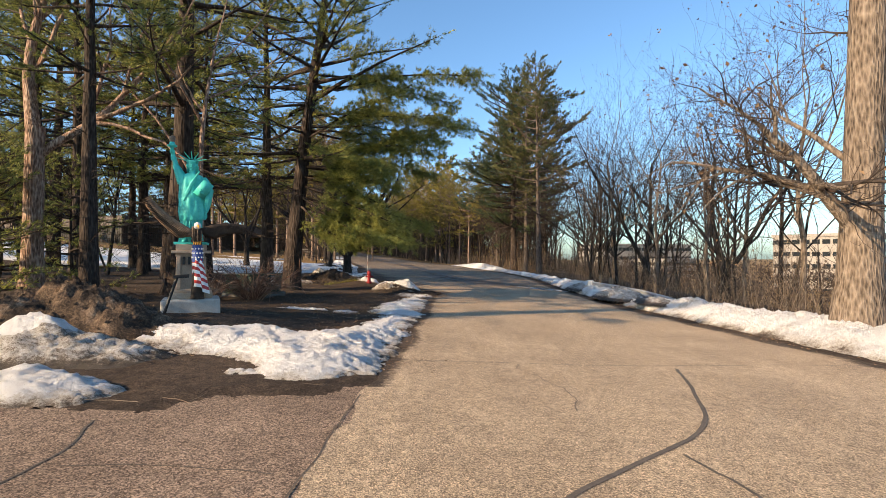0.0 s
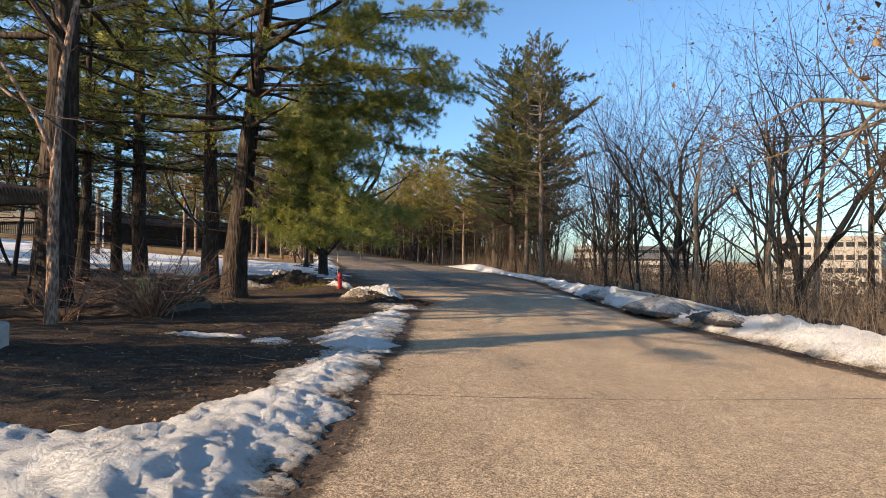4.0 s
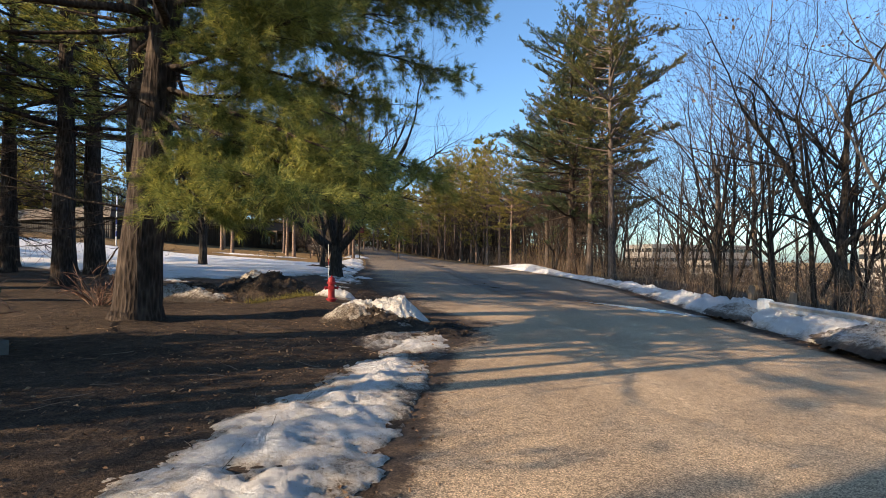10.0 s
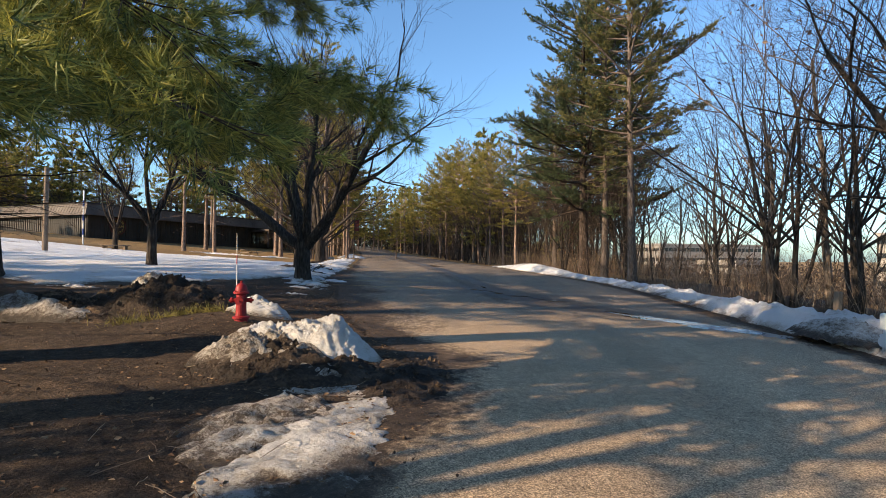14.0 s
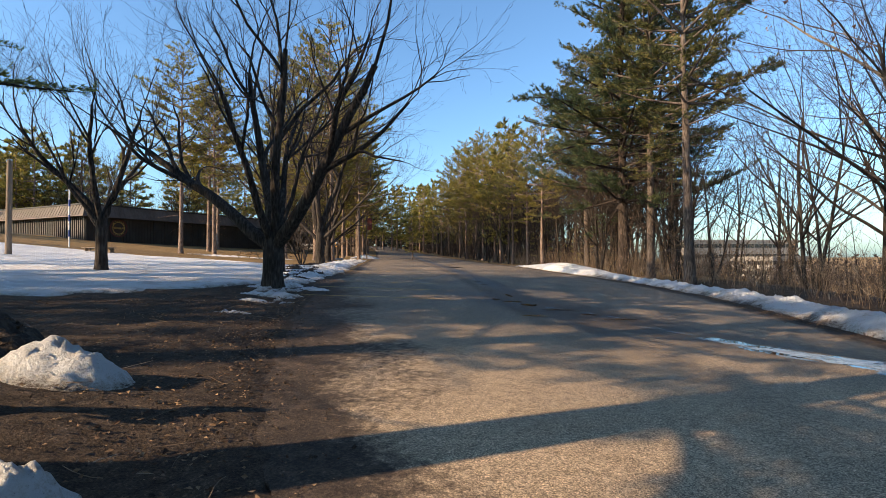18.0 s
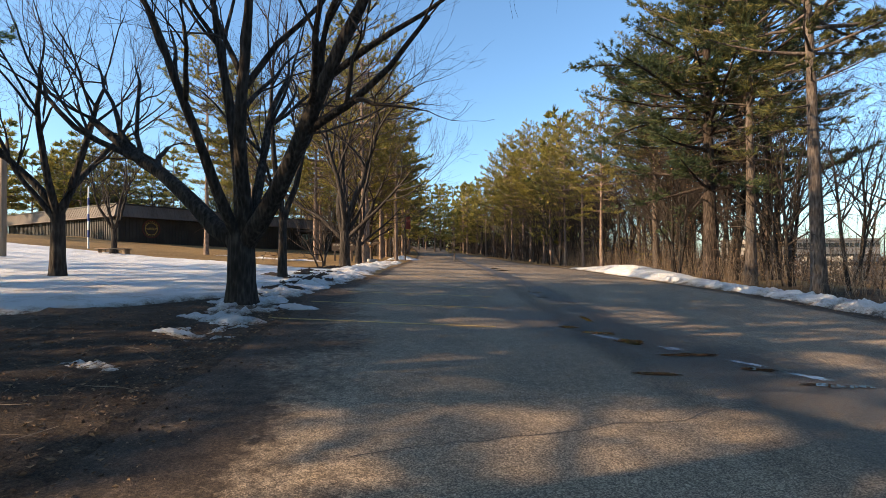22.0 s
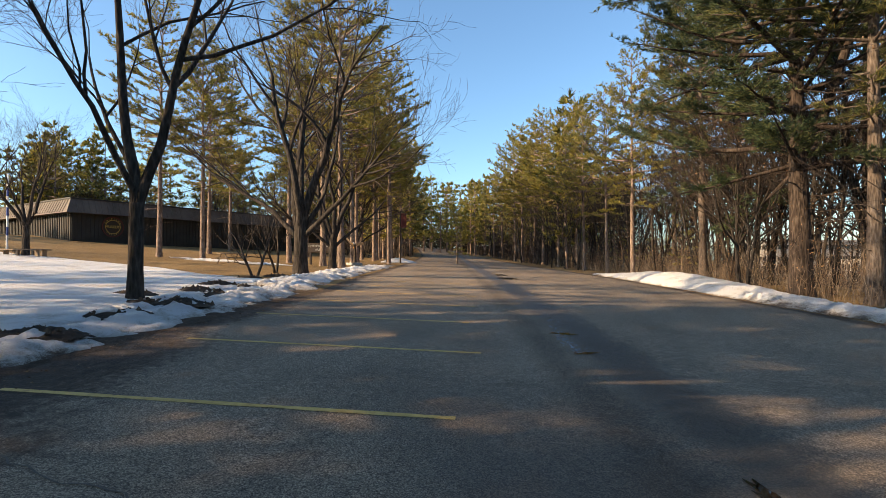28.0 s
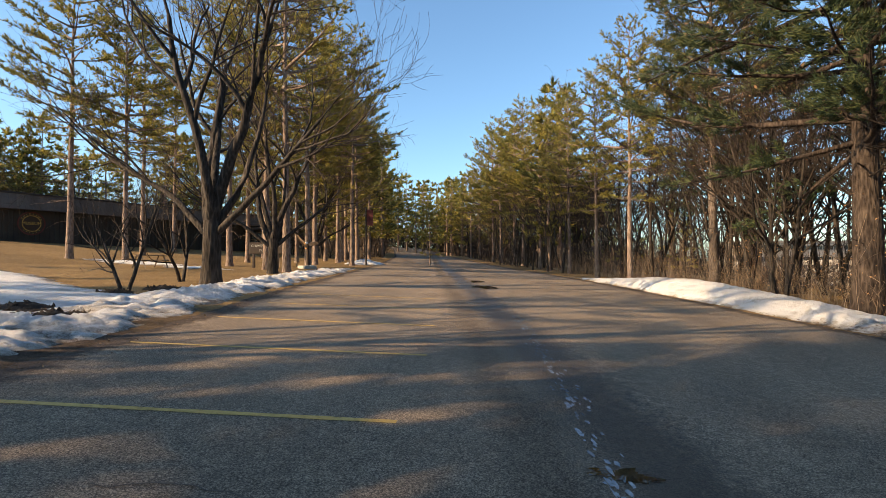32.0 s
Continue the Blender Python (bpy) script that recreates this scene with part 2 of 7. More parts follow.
def soil_material():
    m, nt, b = material("soil", 0.95, spec=0.15)
    co = nt.nodes.new("ShaderNodeTexCoord").outputs["Object"]
    litter, f, fine, mid, big = soil_colour(nt, co)
    grass = ramp_node(nt, [(0.32, (0.06, 0.038, 0.018)), (0.5, (0.22, 0.14, 0.062)), (0.7, (0.44, 0.31, 0.15))], f)
    sep = nt.nodes.new("ShaderNodeSeparateXYZ")
    nt.links.new(co, sep.inputs[0])
    edge = maths(nt, "ADD", maths(nt, "ADD", sep.outputs["Y"], maths(nt, "MULTIPLY", sep.outputs["X"], -0.15)), maths(nt, "MULTIPLY", big, 16.0))
    mr = nt.nodes.new("ShaderNodeMapRange")
    nt.links.new(edge, mr.inputs["Value"])
    mr.inputs["From Min"].default_value, mr.inputs["From Max"].default_value = 58, 66
    nt.links.new(mix_node(nt, mr.outputs[0], litter, grass), b.inputs["Base Color"])
    bump_node(nt, b, maths(nt, "ADD", fine, maths(nt, "MULTIPLY", mid, 2.0)), 0.9, 0.04)
    return m


def bark_material(name, stops, scale=3.0, deep=0.03):
    m, nt, b = material(name, 0.95, spec=0.15)
    co = nt.nodes.new("ShaderNodeTexCoord").outputs["Object"]
    n1 = noise_node(nt, scale * 4, 6, 0.7, co, (1, 1, 0.16))
    n2 = noise_node(nt, scale * 0.5, 4, 0.6, co)
    v = nt.nodes.new("ShaderNodeTexVoronoi")
    mp = nt.nodes.new("ShaderNodeMapping")
    mp.inputs["Scale"].default_value = (1, 1, 0.22)
    nt.links.new(co, mp.inputs["Vector"])
    nt.links.new(mp.outputs["Vector"], v.inputs["Vector"])
    v.inputs["Scale"].default_value = scale * 5
    f = maths(nt, "ADD", maths(nt, "MULTIPLY", n1, 0.5), maths(nt, "ADD", maths(nt, "MULTIPLY", n2, 0.3), maths(nt, "MULTIPLY", v.outputs["Distance"], 0.3)))
    nt.links.new(ramp_node(nt, stops, f), b.inputs["Base Color"])
    bump_node(nt, b, maths(nt, "ADD", n1, v.outputs["Distance"]), 1.0, deep)
    return m


def needle_material(name, dark, mid, light):
    m, nt, b = material(name, 0.55, spec=0.3)
    geo = nt.nodes.new("ShaderNodeNewGeometry")
    n = noise_node(nt, 0.7, 3)
    f = maths(nt, "ADD", maths(nt, "MULTIPLY", geo.outputs["Random Per Island"], 0.45), maths(nt, "MULTIPLY", n, 0.55))
    col = ramp_node(nt, [(0.25, dark), (0.5, mid), (0.78, light)], f)
    nt.links.new(col, b.inputs["Base Color"])
    thin = nt.nodes.new("ShaderNodeBsdfTranslucent")
    nt.links.new(col, thin.inputs["Color"])
    both = nt.nodes.new("ShaderNodeMixShader")
    both.inputs["Fac"].default_value = 0.35
    nt.links.new(b.outputs[0], both.inputs[1])
    nt.links.new(thin.outputs[0], both.inputs[2])
    nt.links.new(both.outputs[0], nt.nodes["Material Output"].inputs["Surface"])
    return m


ASPHALT = asphalt_material()
OLD_ASPHALT = drive_material()
TAR = speckled("tar", [(0.3, (0.06, 0.049, 0.040)), (0.7, (0.15, 0.12, 0.092))], 6, 0.7, 0.4)
SOIL = soil_material()
MUD = speckled("mud", [(0.34, (0.010, 0.008, 0.006)), (0.5, (0.028, 0.020, 0.015)), (0.7, (0.11, 0.078, 0.055))], 2.2, 0.9, 1.0, 9, 0.06)
SNOW = snow_material("snow", 0.385)
SNOW_DIRTY = snow_material("dirty_snow", 0.50)
PINE_BARK = bark_material("pine_bark", [(0.36, (0.012, 0.009, 0.0075)), (0.55, (0.040, 0.030, 0.025)), (0.75, (0.10, 0.078, 0.064))])
RED_BARK = bark_material("red_pine_bark", [(0.36, (0.055, 0.038, 0.030)), (0.55, (0.20, 0.145, 0.115)), (0.75, (0.36, 0.28, 0.23))])
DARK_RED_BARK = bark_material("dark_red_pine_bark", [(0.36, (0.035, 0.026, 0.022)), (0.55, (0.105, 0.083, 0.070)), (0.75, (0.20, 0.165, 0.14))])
BIRCH_BARK = bark_material("peeling_birch_bark", [(0.36, (0.05, 0.030, 0.022)), (0.52, (0.20, 0.125, 0.090)), (0.70, (0.46, 0.34, 0.26))], 5.0)
GREY_BARK = bark_material("grey_bark", [(0.36, (0.012, 0.010, 0.0085)), (0.55, (0.036, 0.030, 0.026)), (0.75, (0.090, 0.075, 0.064))])
OAK_BARK = bark_material("oak_bark", [(0.38, (0.040, 0.031, 0.025)), (0.50, (0.125, 0.098, 0.077)), (0.64, (0.215, 0.172, 0.138)), (0.82, (0.31, 0.26, 0.21))], 3.6, 0.05)
TWIG = speckled("twig_bark", [(0.3, (0.022, 0.016, 0.013)), (0.6, (0.055, 0.041, 0.033)), (0.8, (0.105, 0.082, 0.066))], 2, 0.9, 0.2, 6)
BRUSH = speckled("brush_stems", [(0.3, (0.07, 0.048, 0.034)), (0.55, (0.17, 0.125, 0.09)), (0.8, (0.32, 0.25, 0.18))], 0.6, 0.9, 0.2, 6, island=0.5)
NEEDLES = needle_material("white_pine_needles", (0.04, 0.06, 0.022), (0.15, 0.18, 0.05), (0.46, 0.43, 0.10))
# brighter copy of the white pine needles, sunlight on the boughs put into the colour
NEEDLES_LIT = needle_material("sunlit_bough_needles", (0.045, 0.068, 0.024), (0.18, 0.21, 0.056), (0.50, 0.46, 0.11))
NEEDLES_RED = needle_material("red_pine_needles", (0.055, 0.065, 0.018), (0.22, 0.20, 0.045), (0.48, 0.38, 0.09))
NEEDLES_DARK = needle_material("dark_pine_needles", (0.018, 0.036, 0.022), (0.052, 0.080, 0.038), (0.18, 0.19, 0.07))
FAR_WOODS = speckled("far_woods_foliage", [(0.25, (0.020, 0.020, 0.012)), (0.5, (0.060, 0.052, 0.030)), (0.8, (0.15, 0.115, 0.055))], 0.2, 0.9, 0.2, 6, island=0.6)
CLODS = speckled("ploughed_earth", [(0.38, (0.014, 0.010, 0.008)), (0.48, (0.050, 0.034, 0.023)), (0.58, (0.17, 0.115, 0.075)), (0.70, (0.44, 0.33, 0.23))], 2.6, 0.95, 1.0, 11, 0.06)
# darker needle copy: shade on the valley-side red pines put into their colour
NEEDLES_SHADED = needle_material("shaded_pine_needles", (0.026, 0.040, 0.018), (0.085, 0.098, 0.034), (0.30, 0.25, 0.08))
NEEDLES_YELLOW = needle_material("yellow_needles", (0.09, 0.10, 0.02), (0.22, 0.20, 0.04), (0.36, 0.30, 0.07))
DEAD_LEAF = speckled("dead_leaves", [(0.25, (0.05, 0.026, 0.014)), (0.5, (0.13, 0.075, 0.04)), (0.8, (0.27, 0.18, 0.105))], 2, 0.8, 0.2, 5, island=0.6)


# ---- mesh helpers ----
class Geo:
    """Collects triangles and quads for one mesh."""

    def __init__(self):
        self.v, self.f, self.m, self.n = [], [], [], 0

    def add(self, verts, faces, mat=0):
        verts, faces = np.asarray(verts, float).reshape(-1, 3), np.asarray(faces, int)
        self.v.append(verts)
        self.f.append(faces + self.n)
        self.m.append(np.full(len(faces), mat))
        self.n += len(verts)
        return self

    def tube(self, path, radii, sides=6, mat=0, cap=False):
        path, radii = np.asarray(path, float), np.asarray(radii, float)
        d = np.gradient(path, axis=0)
        d /= np.linalg.norm(d, axis=1)[:, None] + 1e-9
        ref = np.where(np.abs(d[:, 2:3]) > 0.9, [[1.0, 0, 0]], [[0, 0, 1.0]])
        a = np.cross(d, ref)
        a /= np.linalg.norm(a, axis=1)[:, None] + 1e-9
        b = np.cross(d, a)
        th = np.arange(sides) * 2 * math.pi / sides
        ring = path[:, None] + radii[:, None, None] * (a[:, None] * np.cos(th)[None, :, None] + b[:, None] * np.sin(th)[None, :, None])
        k = len(path)
        i, j = np.meshgrid(np.arange(k - 1), np.arange(sides), indexing="ij")
        j2 = (j + 1) % sides
        f = np.stack([i * sides + j, (i + 1) * sides + j, (i + 1) * sides + j2, i * sides + j2], -1).reshape(-1, 4)
        verts = ring.reshape(-1, 3)
        self.add(verts, f, mat)
        if cap:
            self.add(np.vstack([ring[0], path[0]]), [[(s + 1) % sides, s, sides] for s in range(sides)], mat)
            self.add(np.vstack([ring[-1], path[-1]]), [[s, (s + 1) % sides, sides] for s in range(sides)], mat)
        return self

    def box(self, lo, hi, mat=0, bevel=0.0):
        bm = bmesh.new()
        bmesh.ops.create_cube(bm, size=1, matrix=Matrix.Translation([(a + b) / 2 for a, b in zip(lo, hi)]) @ Matrix.Diagonal([b - a for a, b in zip(lo, hi)] + [1]))
        if bevel:
            bmesh.ops.bevel(bm, geom=bm.edges, offset=bevel, segments=2, affect="EDGES", profile=0.6)
        self.from_bm(bm, mat)
        return self

    def from_bm(self, bm, mat=0):
        bm.verts.index_update()
        vs = [tuple(v.co) for v in bm.verts]
        self.v.append(np.array(vs))
        for fc in bm.faces:
            self.f.append(np.array([[v.index + self.n for v in fc.verts]]))
            self.m.append(np.array([mat]))
        self.n += len(vs)
        bm.free()
        return self

    def mesh(self, name, mats, smooth=True):
        me = bpy.data.meshes.new(name)
        v = np.concatenate(self.v)
        sizes = np.concatenate([np.full(len(f), f.shape[1]) for f in self.f])
        loops = np.concatenate([f.ravel() for f in self.f])
        me.vertices.add(len(v))
        me.vertices.foreach_set("co", v.ravel())
        me.loops.add(len(loops))
        me.loops.foreach_set("vertex_index", loops)
        me.polygons.add(len(sizes))
        me.polygons.foreach_set("loop_start", np.concatenate([[0], np.cumsum(sizes)[:-1]]))
        me.polygons.foreach_set("loop_total", sizes)
        me.polygons.foreach_set("material_index", np.concatenate(self.m))
        me.polygons.foreach_set("use_smooth", np.full(len(sizes), smooth))
        for m in mats if isinstance(mats, (list, tuple)) else [mats]:
            me.materials.append(m)
        me.update(calc_edges=True)
        me.validate()
        return me


def part(name, geo, mat, parent=None, label="", smooth=False):
    """Links a Geo or a bmesh as one mesh object, under a thing where one is given."""
    if isinstance(geo, bmesh.types.BMesh):
        geo = Geo().from_bm(geo)
    ob = new(name, geo.mesh(name, mat, smooth))
    ob.parent = parent
    return tagged(ob, label)


def thing(name, m=None, label="", category="", group="", kind=""):
    ob = new(name)
    ob.matrix_world = m or Matrix()
    return tagged(ob, label, category, group, kind)


# ---- the lie of the land ----
YS = (-60, -5, 5, 15, 25, 33, 41, 50, 60, 80, 100, 150, 250, 400)
ZS = (0.1, 0.015, -0.015, -0.172, -0.254, -0.153, 0.048, 0.233, 0.337, 0.407, 0.466, 1.2, 3.0, 6.0)
_yy = np.linspace(-60, 400, 921)
_zz = np.convolve(np.pad(np.interp(_yy, YS, ZS), 12, mode="edge"), np.hanning(25) / np.hanning(25).sum(), "valid")


def ground_z(x, y):
    """Height of the open ground: a gentle dip along the road, a fall to the valley side, a rise to the lawn."""
    x, y = np.asarray(x, float), np.asarray(y, float)
    z = np.interp(y, _yy, _zz) - 0.042 * np.clip(x, -30, 10) + 0.1 * np.clip(-30 - x, 0, 30) + 0.3 * np.exp(-(((x + 6.2) / 2.3) ** 2) - ((y - 11.6) / 2.8) ** 2) + 0.32 * np.exp(-(((x + 4.6) / 1.5) ** 2) - ((y - 27.6) / 1.3) ** 2)
    lip = np.maximum(right_edge(y) + 5.5, 13.0)
    drop = np.clip(x - lip, 0, None)
    return z - np.where(drop < 8, 0.028 * drop ** 2, 1.79 + 0.33 * (drop - 8).clip(0, 28) + 0.006 * (drop - 36).clip(0, 300))


L_Y = (-40, 0, 9, 15, 22, 24.5, 26.5, 28, 30, 32.2, 35, 38.2, 42, 45, 48.4, 52.4, 57, 66, 76, 95, 112, 145, 200, 300)
L_X = (-1.3, -1.1, -0.85, -0.68, -0.62, -0.7, -0.9, -1.9, -2.8, -3.6, -4.6, -5.5, -7.1, -7.6, -8.0, -8.8, -10.1, -12.2, -14.6, -19.3, -23.5, -32, -49, -85)
R_Y = (-40, 0, 9, 20, 30, 44, 50, 55, 60, 66, 72, 79, 85, 92, 98, 112, 145, 200, 300)
R_X = (9.2, 8.6, 8.4, 7.9, 7.8, 7.7, 6.9, 5.9, 4.8, 3.8, 2.8, 1.4, 0.0, -1.7, -3.4, -7.6, -17, -33, -66)


def left_edge(y):
    return np.interp(y, L_Y, L_X)


def right_edge(y):
    return np.interp(y, R_Y, R_X)


def nz(x, y, s, k=0.0):
    return noise.noise((x * s, y * s, k))


def fbm(x, y, s, k=0.0):
    return noise.fractal((x * s, y * s, k), 0.6, 2.1, 4)


def sheet(xs, ys, zfun, keep=None):
    """A height field over a grid of x and y; keep(mask) picks the faces."""
    X, Y = np.meshgrid(xs, ys)
    Z = zfun(X, Y)
    nx, ny = len(xs), len(ys)
    i, j = np.meshgrid(np.arange(ny - 1), np.arange(nx - 1), indexing="ij")
    a = (i * nx + j).ravel()
    f = np.stack([a, a + 1, a + nx + 1, a + nx], 1)
    if keep is not None:
        f = f[keep.ravel()[f].any(axis=1)] if keep.shape == X.shape else f
    used = np.unique(f)
    remap = np.full(nx * ny, -1)
    remap[used] = np.arange(len(used))
    v = np.stack([X.ravel(), Y.ravel(), Z.ravel()], 1)[used]
    return Geo().add(v, remap[f])


vfbm = np.vectorize(fbm, otypes=[float])
vnz = np.vectorize(nz, otypes=[float])


def drive_side(x, y):
    """Positive on the paved drive that joins from the side."""
    return 5.0 + 0.10 * (x + 3) + 0.9 * np.clip((x + 3.0) / 1.8, 0, 1) - y + 0.35 * vfbm(x, y, 0.8, 50)


def ground_top(x, y):
    rough = 0.05 * vfbm(x, y, 0.9, 3.0) + 0.02 * vnz(x, y, 5.0, 1.0)
    off = np.maximum(left_edge(y) - x, x - right_edge(y))
    return ground_z(x, y) + np.where((x > -60) & (x < -0.5) & (y < 8) & (drive_side(x, y) > -0.2), -0.02, np.where(off > 0, rough * np.clip(off / 0.6, 0, 1) + 0.02, np.where(off > -0.25, 0.003, -0.06)))


def axis(knots, steps):
    out = [knots[0]]
    for a, b, s in zip(knots, knots[1:], steps):
        out += list(np.linspace(a, b, max(1, round((b - a) / s)) + 1)[1:])
    return np.array(out)


gx = axis((-900, -120, -40, -14, 12, 30, 90, 400, 1500), (130, 10, 1.3, 0.3, 0.8, 5, 40, 200))
gy = axis((-300, -40, -3, 40, 75, 160, 420, 2000), (40, 4, 0.3, 0.45, 2.5, 20, 250))
tagged(part("ground", sheet(gx, gy, ground_top), SOIL, smooth=True), "bare brown earth with leaf litter and matted tan grass", "ground", kind="structure")

ry = axis((-40, -3, 60, 130, 330), (2, 0.5, 2, 8))


def strip(ys, lo, hi, n, lift, zf=ground_z):
    g = Geo()
    u = np.linspace(0, 1, n)
    X = lo(ys)[:, None] + (hi(ys) - lo(ys))[:, None] * u[None]
    Y = np.repeat(ys[:, None], n, 1)
    Z = zf(X, Y) + lift
    i, j = np.meshgrid(np.arange(len(ys) - 1), np.arange(n - 1), indexing="ij")
    a = (i * n + j).ravel()
    return g.add(np.stack([X, Y, Z], -1).reshape(-1, 3), np.stack([a, a + 1, a + n + 1, a + n], 1))


def ragged(fn, amp, k):
    return lambda ys: fn(ys) + amp * np.array([fbm(0, y, 1.1, k) for y in np.atleast_1d(ys)])


rys = axis((-40, -3, 60, 130, 330), (2, 0.12, 1, 8))
road = tagged(part("road", strip(rys, ragged(left_edge, 0.12, 5.0), ragged(right_edge, 0.12, 9.0), 24, 0.012), ASPHALT, smooth=True), "sun-warmed grey asphalt road with worn aggregate, damp patches and a shade-toned far stretch", "road", kind="structure")

co = np.empty(len(road.data.vertices) * 3)
road.data.vertices.foreach_get("co", co)
co = co.reshape(-1, 3)
dl = (co[:, 0] - left_edge(co[:, 1])) / np.interp(co[:, 1], (0, 10, 22, 26, 33, 42, 47, 70), (0.3, 0.3, 0.4, 1.6, 2.2, 1.6, 0.6, 0.7))
dl = np.where(co[:, 1] < 6.2, 3.0, dl)
dr = (right_edge(co[:, 1]) - co[:, 0]) / np.interp(co[:, 1], (0, 60, 90), (0.5, 0.6, 1.0))
verge = road.data.attributes.new("verge", "FLOAT", "POINT")
verge.data.foreach_set("value", np.minimum(dl, dr))


# ---- trees ----
def unit(v):
    return v / (np.linalg.norm(v, axis=-1, keepdims=True) + 1e-9)


def wobble(rng, start, d, length, n, bend, up=0.0):
    """A bent path from start along d."""
    p, d = [np.array(start, float)], np.array(d, float)
    step = length / n
    for _ in range(n):
        d = unit(d + rng.normal(0, bend, 3) + np.array([0, 0, up]))
        p.append(p[-1] + d * step)
    return np.array(p)


def needles(geo, rng, pos, way, count, length, width, spread=0.75, mat=0):
    """Tufts of slim needles: count at each place, fanned round the twig's way."""
    m = len(pos)
    if not m:
        return
    p, d = np.repeat(pos, count, 0), np.repeat(way, count, 0)
    r = rng.normal(0, 1, p.shape)
    n = unit(d + spread * unit(r) + np.array([0, 0, 0.12]))
    ln = length * rng.uniform(0.7, 1.15, (len(p), 1))
    side = unit(np.cross(n, rng.normal(0, 1, p.shape))) * width / 2
    base = p + rng.normal(0, 0.02, p.shape)
    v = np.stack([base - side, base + side, base + n * ln + side * 0.25], 1).reshape(-1, 3)
    geo.add(v, np.arange(len(v)).reshape(-1, 3), mat)


def pine(name, seed, H, r0, base, spread, bough_gap, tuft, needle=(0.2, 0.02), lean=(0, 0), dead=0, bark=None, leaf=None, shape=0.75, sub=1.0, fork=False, low=None, count=9):
    """A pine with a tapered trunk, whorls of boughs and needle tufts."""
    rng = np.random.default_rng(seed)
    trunk, crown, fine = Geo(), Geo(), Geo()
    n = 14
    u = np.linspace(0, 1, n)
    path = np.stack([lean[0] * u ** 1.4 * H + rng.normal(0, 0.05, n).cumsum() * 0.6, lean[1] * u ** 1.4 * H + rng.normal(0, 0.05, n).cumsum() * 0.6, u * H], 1)
    path[0] = (0, 0, -0.3)
    rad = r0 * (1 - 0.93 * u ** 0.9)
    rad[0] *= 1.45
    path = np.insert(path, 1, path[0] * 0.5 + path[1] * 0.5 * np.array([1, 1, 0.6]), 0)
    rad = np.insert(rad, 1, r0 * 1.05)
    trunk.tube(path, rad, 12)
    if fork:
        k = wobble(rng, path[4], (0.5, 0.2, 1), H * 0.62, 8, 0.05, 0.12)
        trunk.tube(k, r0 * 0.6 * (1 - 0.9 * np.linspace(0, 1, 9)), 9)
    tips, ways, brush, brush_ways = [], [], [], []

    def at(z):
        return np.array([np.interp(z, path[:, 2], path[:, i]) for i in range(3)])

    z = base
    rough = np.random.default_rng(seed + 500)
    while z < H - 0.4:
        uu = (z - base) / (H - base)
        layer = rough.uniform(0.6, 1.2) if shape <= 0.5 else 1.0
        form = math.sin(math.pi * (0.24 + 0.72 * uu)) if shape < 0 else max(0.05, 1 - uu) ** shape
        k = rng.integers(3, 6)
        a0 = rng.uniform(0, 6.28)
        for q in range(k):
            a = a0 + q * 6.28 / k + rng.normal(0, 0.35)
            L = spread * form * layer * rng.uniform(0.55, 1.15) + 0.4
            if uu < 0.15:
                L *= rng.uniform(0.5, 1.0)
            rise = -0.12 + 0.75 * uu + rng.normal(0, 0.1)
            o = at(z + rng.uniform(-0.2, 0.2))
            b = wobble(rng, o, (math.cos(a), math.sin(a), rise), L, 7, 0.07, 0.035)
            r = max(0.012, 0.028 * L ** 0.75)
            trunk.tube(b, np.linspace(r, 0.008, 8), 4 if L < 2.5 else 5)
            ns = max(3, int(L * 4.2 * sub))
            for s in range(ns):
                f = rng.uniform(0.28, 1.0) if s < ns - 1 else 1.0
                i = min(6, int(f * 7))
                p0 = b[i] + (b[i + 1] - b[i]) * (f * 7 - i)
                d = unit(b[i + 1] - b[i])
                side = unit(np.cross(d, (0, 0, 1))) * (1 if s % 2 else -1)
                w = unit(d * 0.75 + side * rng.uniform(0.3, 1.0) + np.array([0, 0, rng.uniform(-0.05, 0.4)]))
                l2 = (0.3 + 0.26 * L * (1.05 - f)) * rng.uniform(0.7, 1.35)
                fine.tube([p0, p0 + w * l2], [0.008, 0.004], 3)
                for g in np.linspace(0.3, 1, max(2, int(l2 * tuft * 2.4))):
                    tips.append(p0 + w * l2 * g + rng.normal(0, 0.06, 3))
                    ways.append(w)
        z += bough_gap * rng.uniform(0.75, 1.25) * (1.15 - 0.5 * uu)
    for az, zz, L, rise in low or ():
        o = at(zz)
        b = wobble(rng, o, (math.cos(az), math.sin(az), rise), L, 9, 0.06, -0.01)
        trunk.tube(b, np.linspace(0.06, 0.012, 10), 6)
        for s in range(int(L * 10)):
            f = rng.uniform(0.25, 1.0)
            i = min(8, int(f * 9))
            p0 = b[i] + (b[i + 1] - b[i]) * (f * 9 - i)
            d = unit(b[i + 1] - b[i])
            side = unit(np.cross(d, (0, 0, 1))) * (1 if s % 2 else -1)
            w = unit(d * 0.8 + side * rng.uniform(0.2, 1.1) + np.array([0, 0, rng.uniform(-0.3, 0.25)]))
            twig = wobble(rng, p0, w, rng.uniform(0.4, 1.1), 4, 0.12, -0.05)
            fine.tube(twig, [0.010, 0.008, 0.007, 0.005, 0.003], 3)
            for g in (2, 3, 4):
                way = unit(twig[g] - twig[g - 1])
                for spur in range(3):
                    off = unit(rng.normal(0, 1, 3) + way) * rng.uniform(0.04, 0.22)
                    brush.append(twig[g] + off)
                    brush_ways.append(unit(way + off * 3))
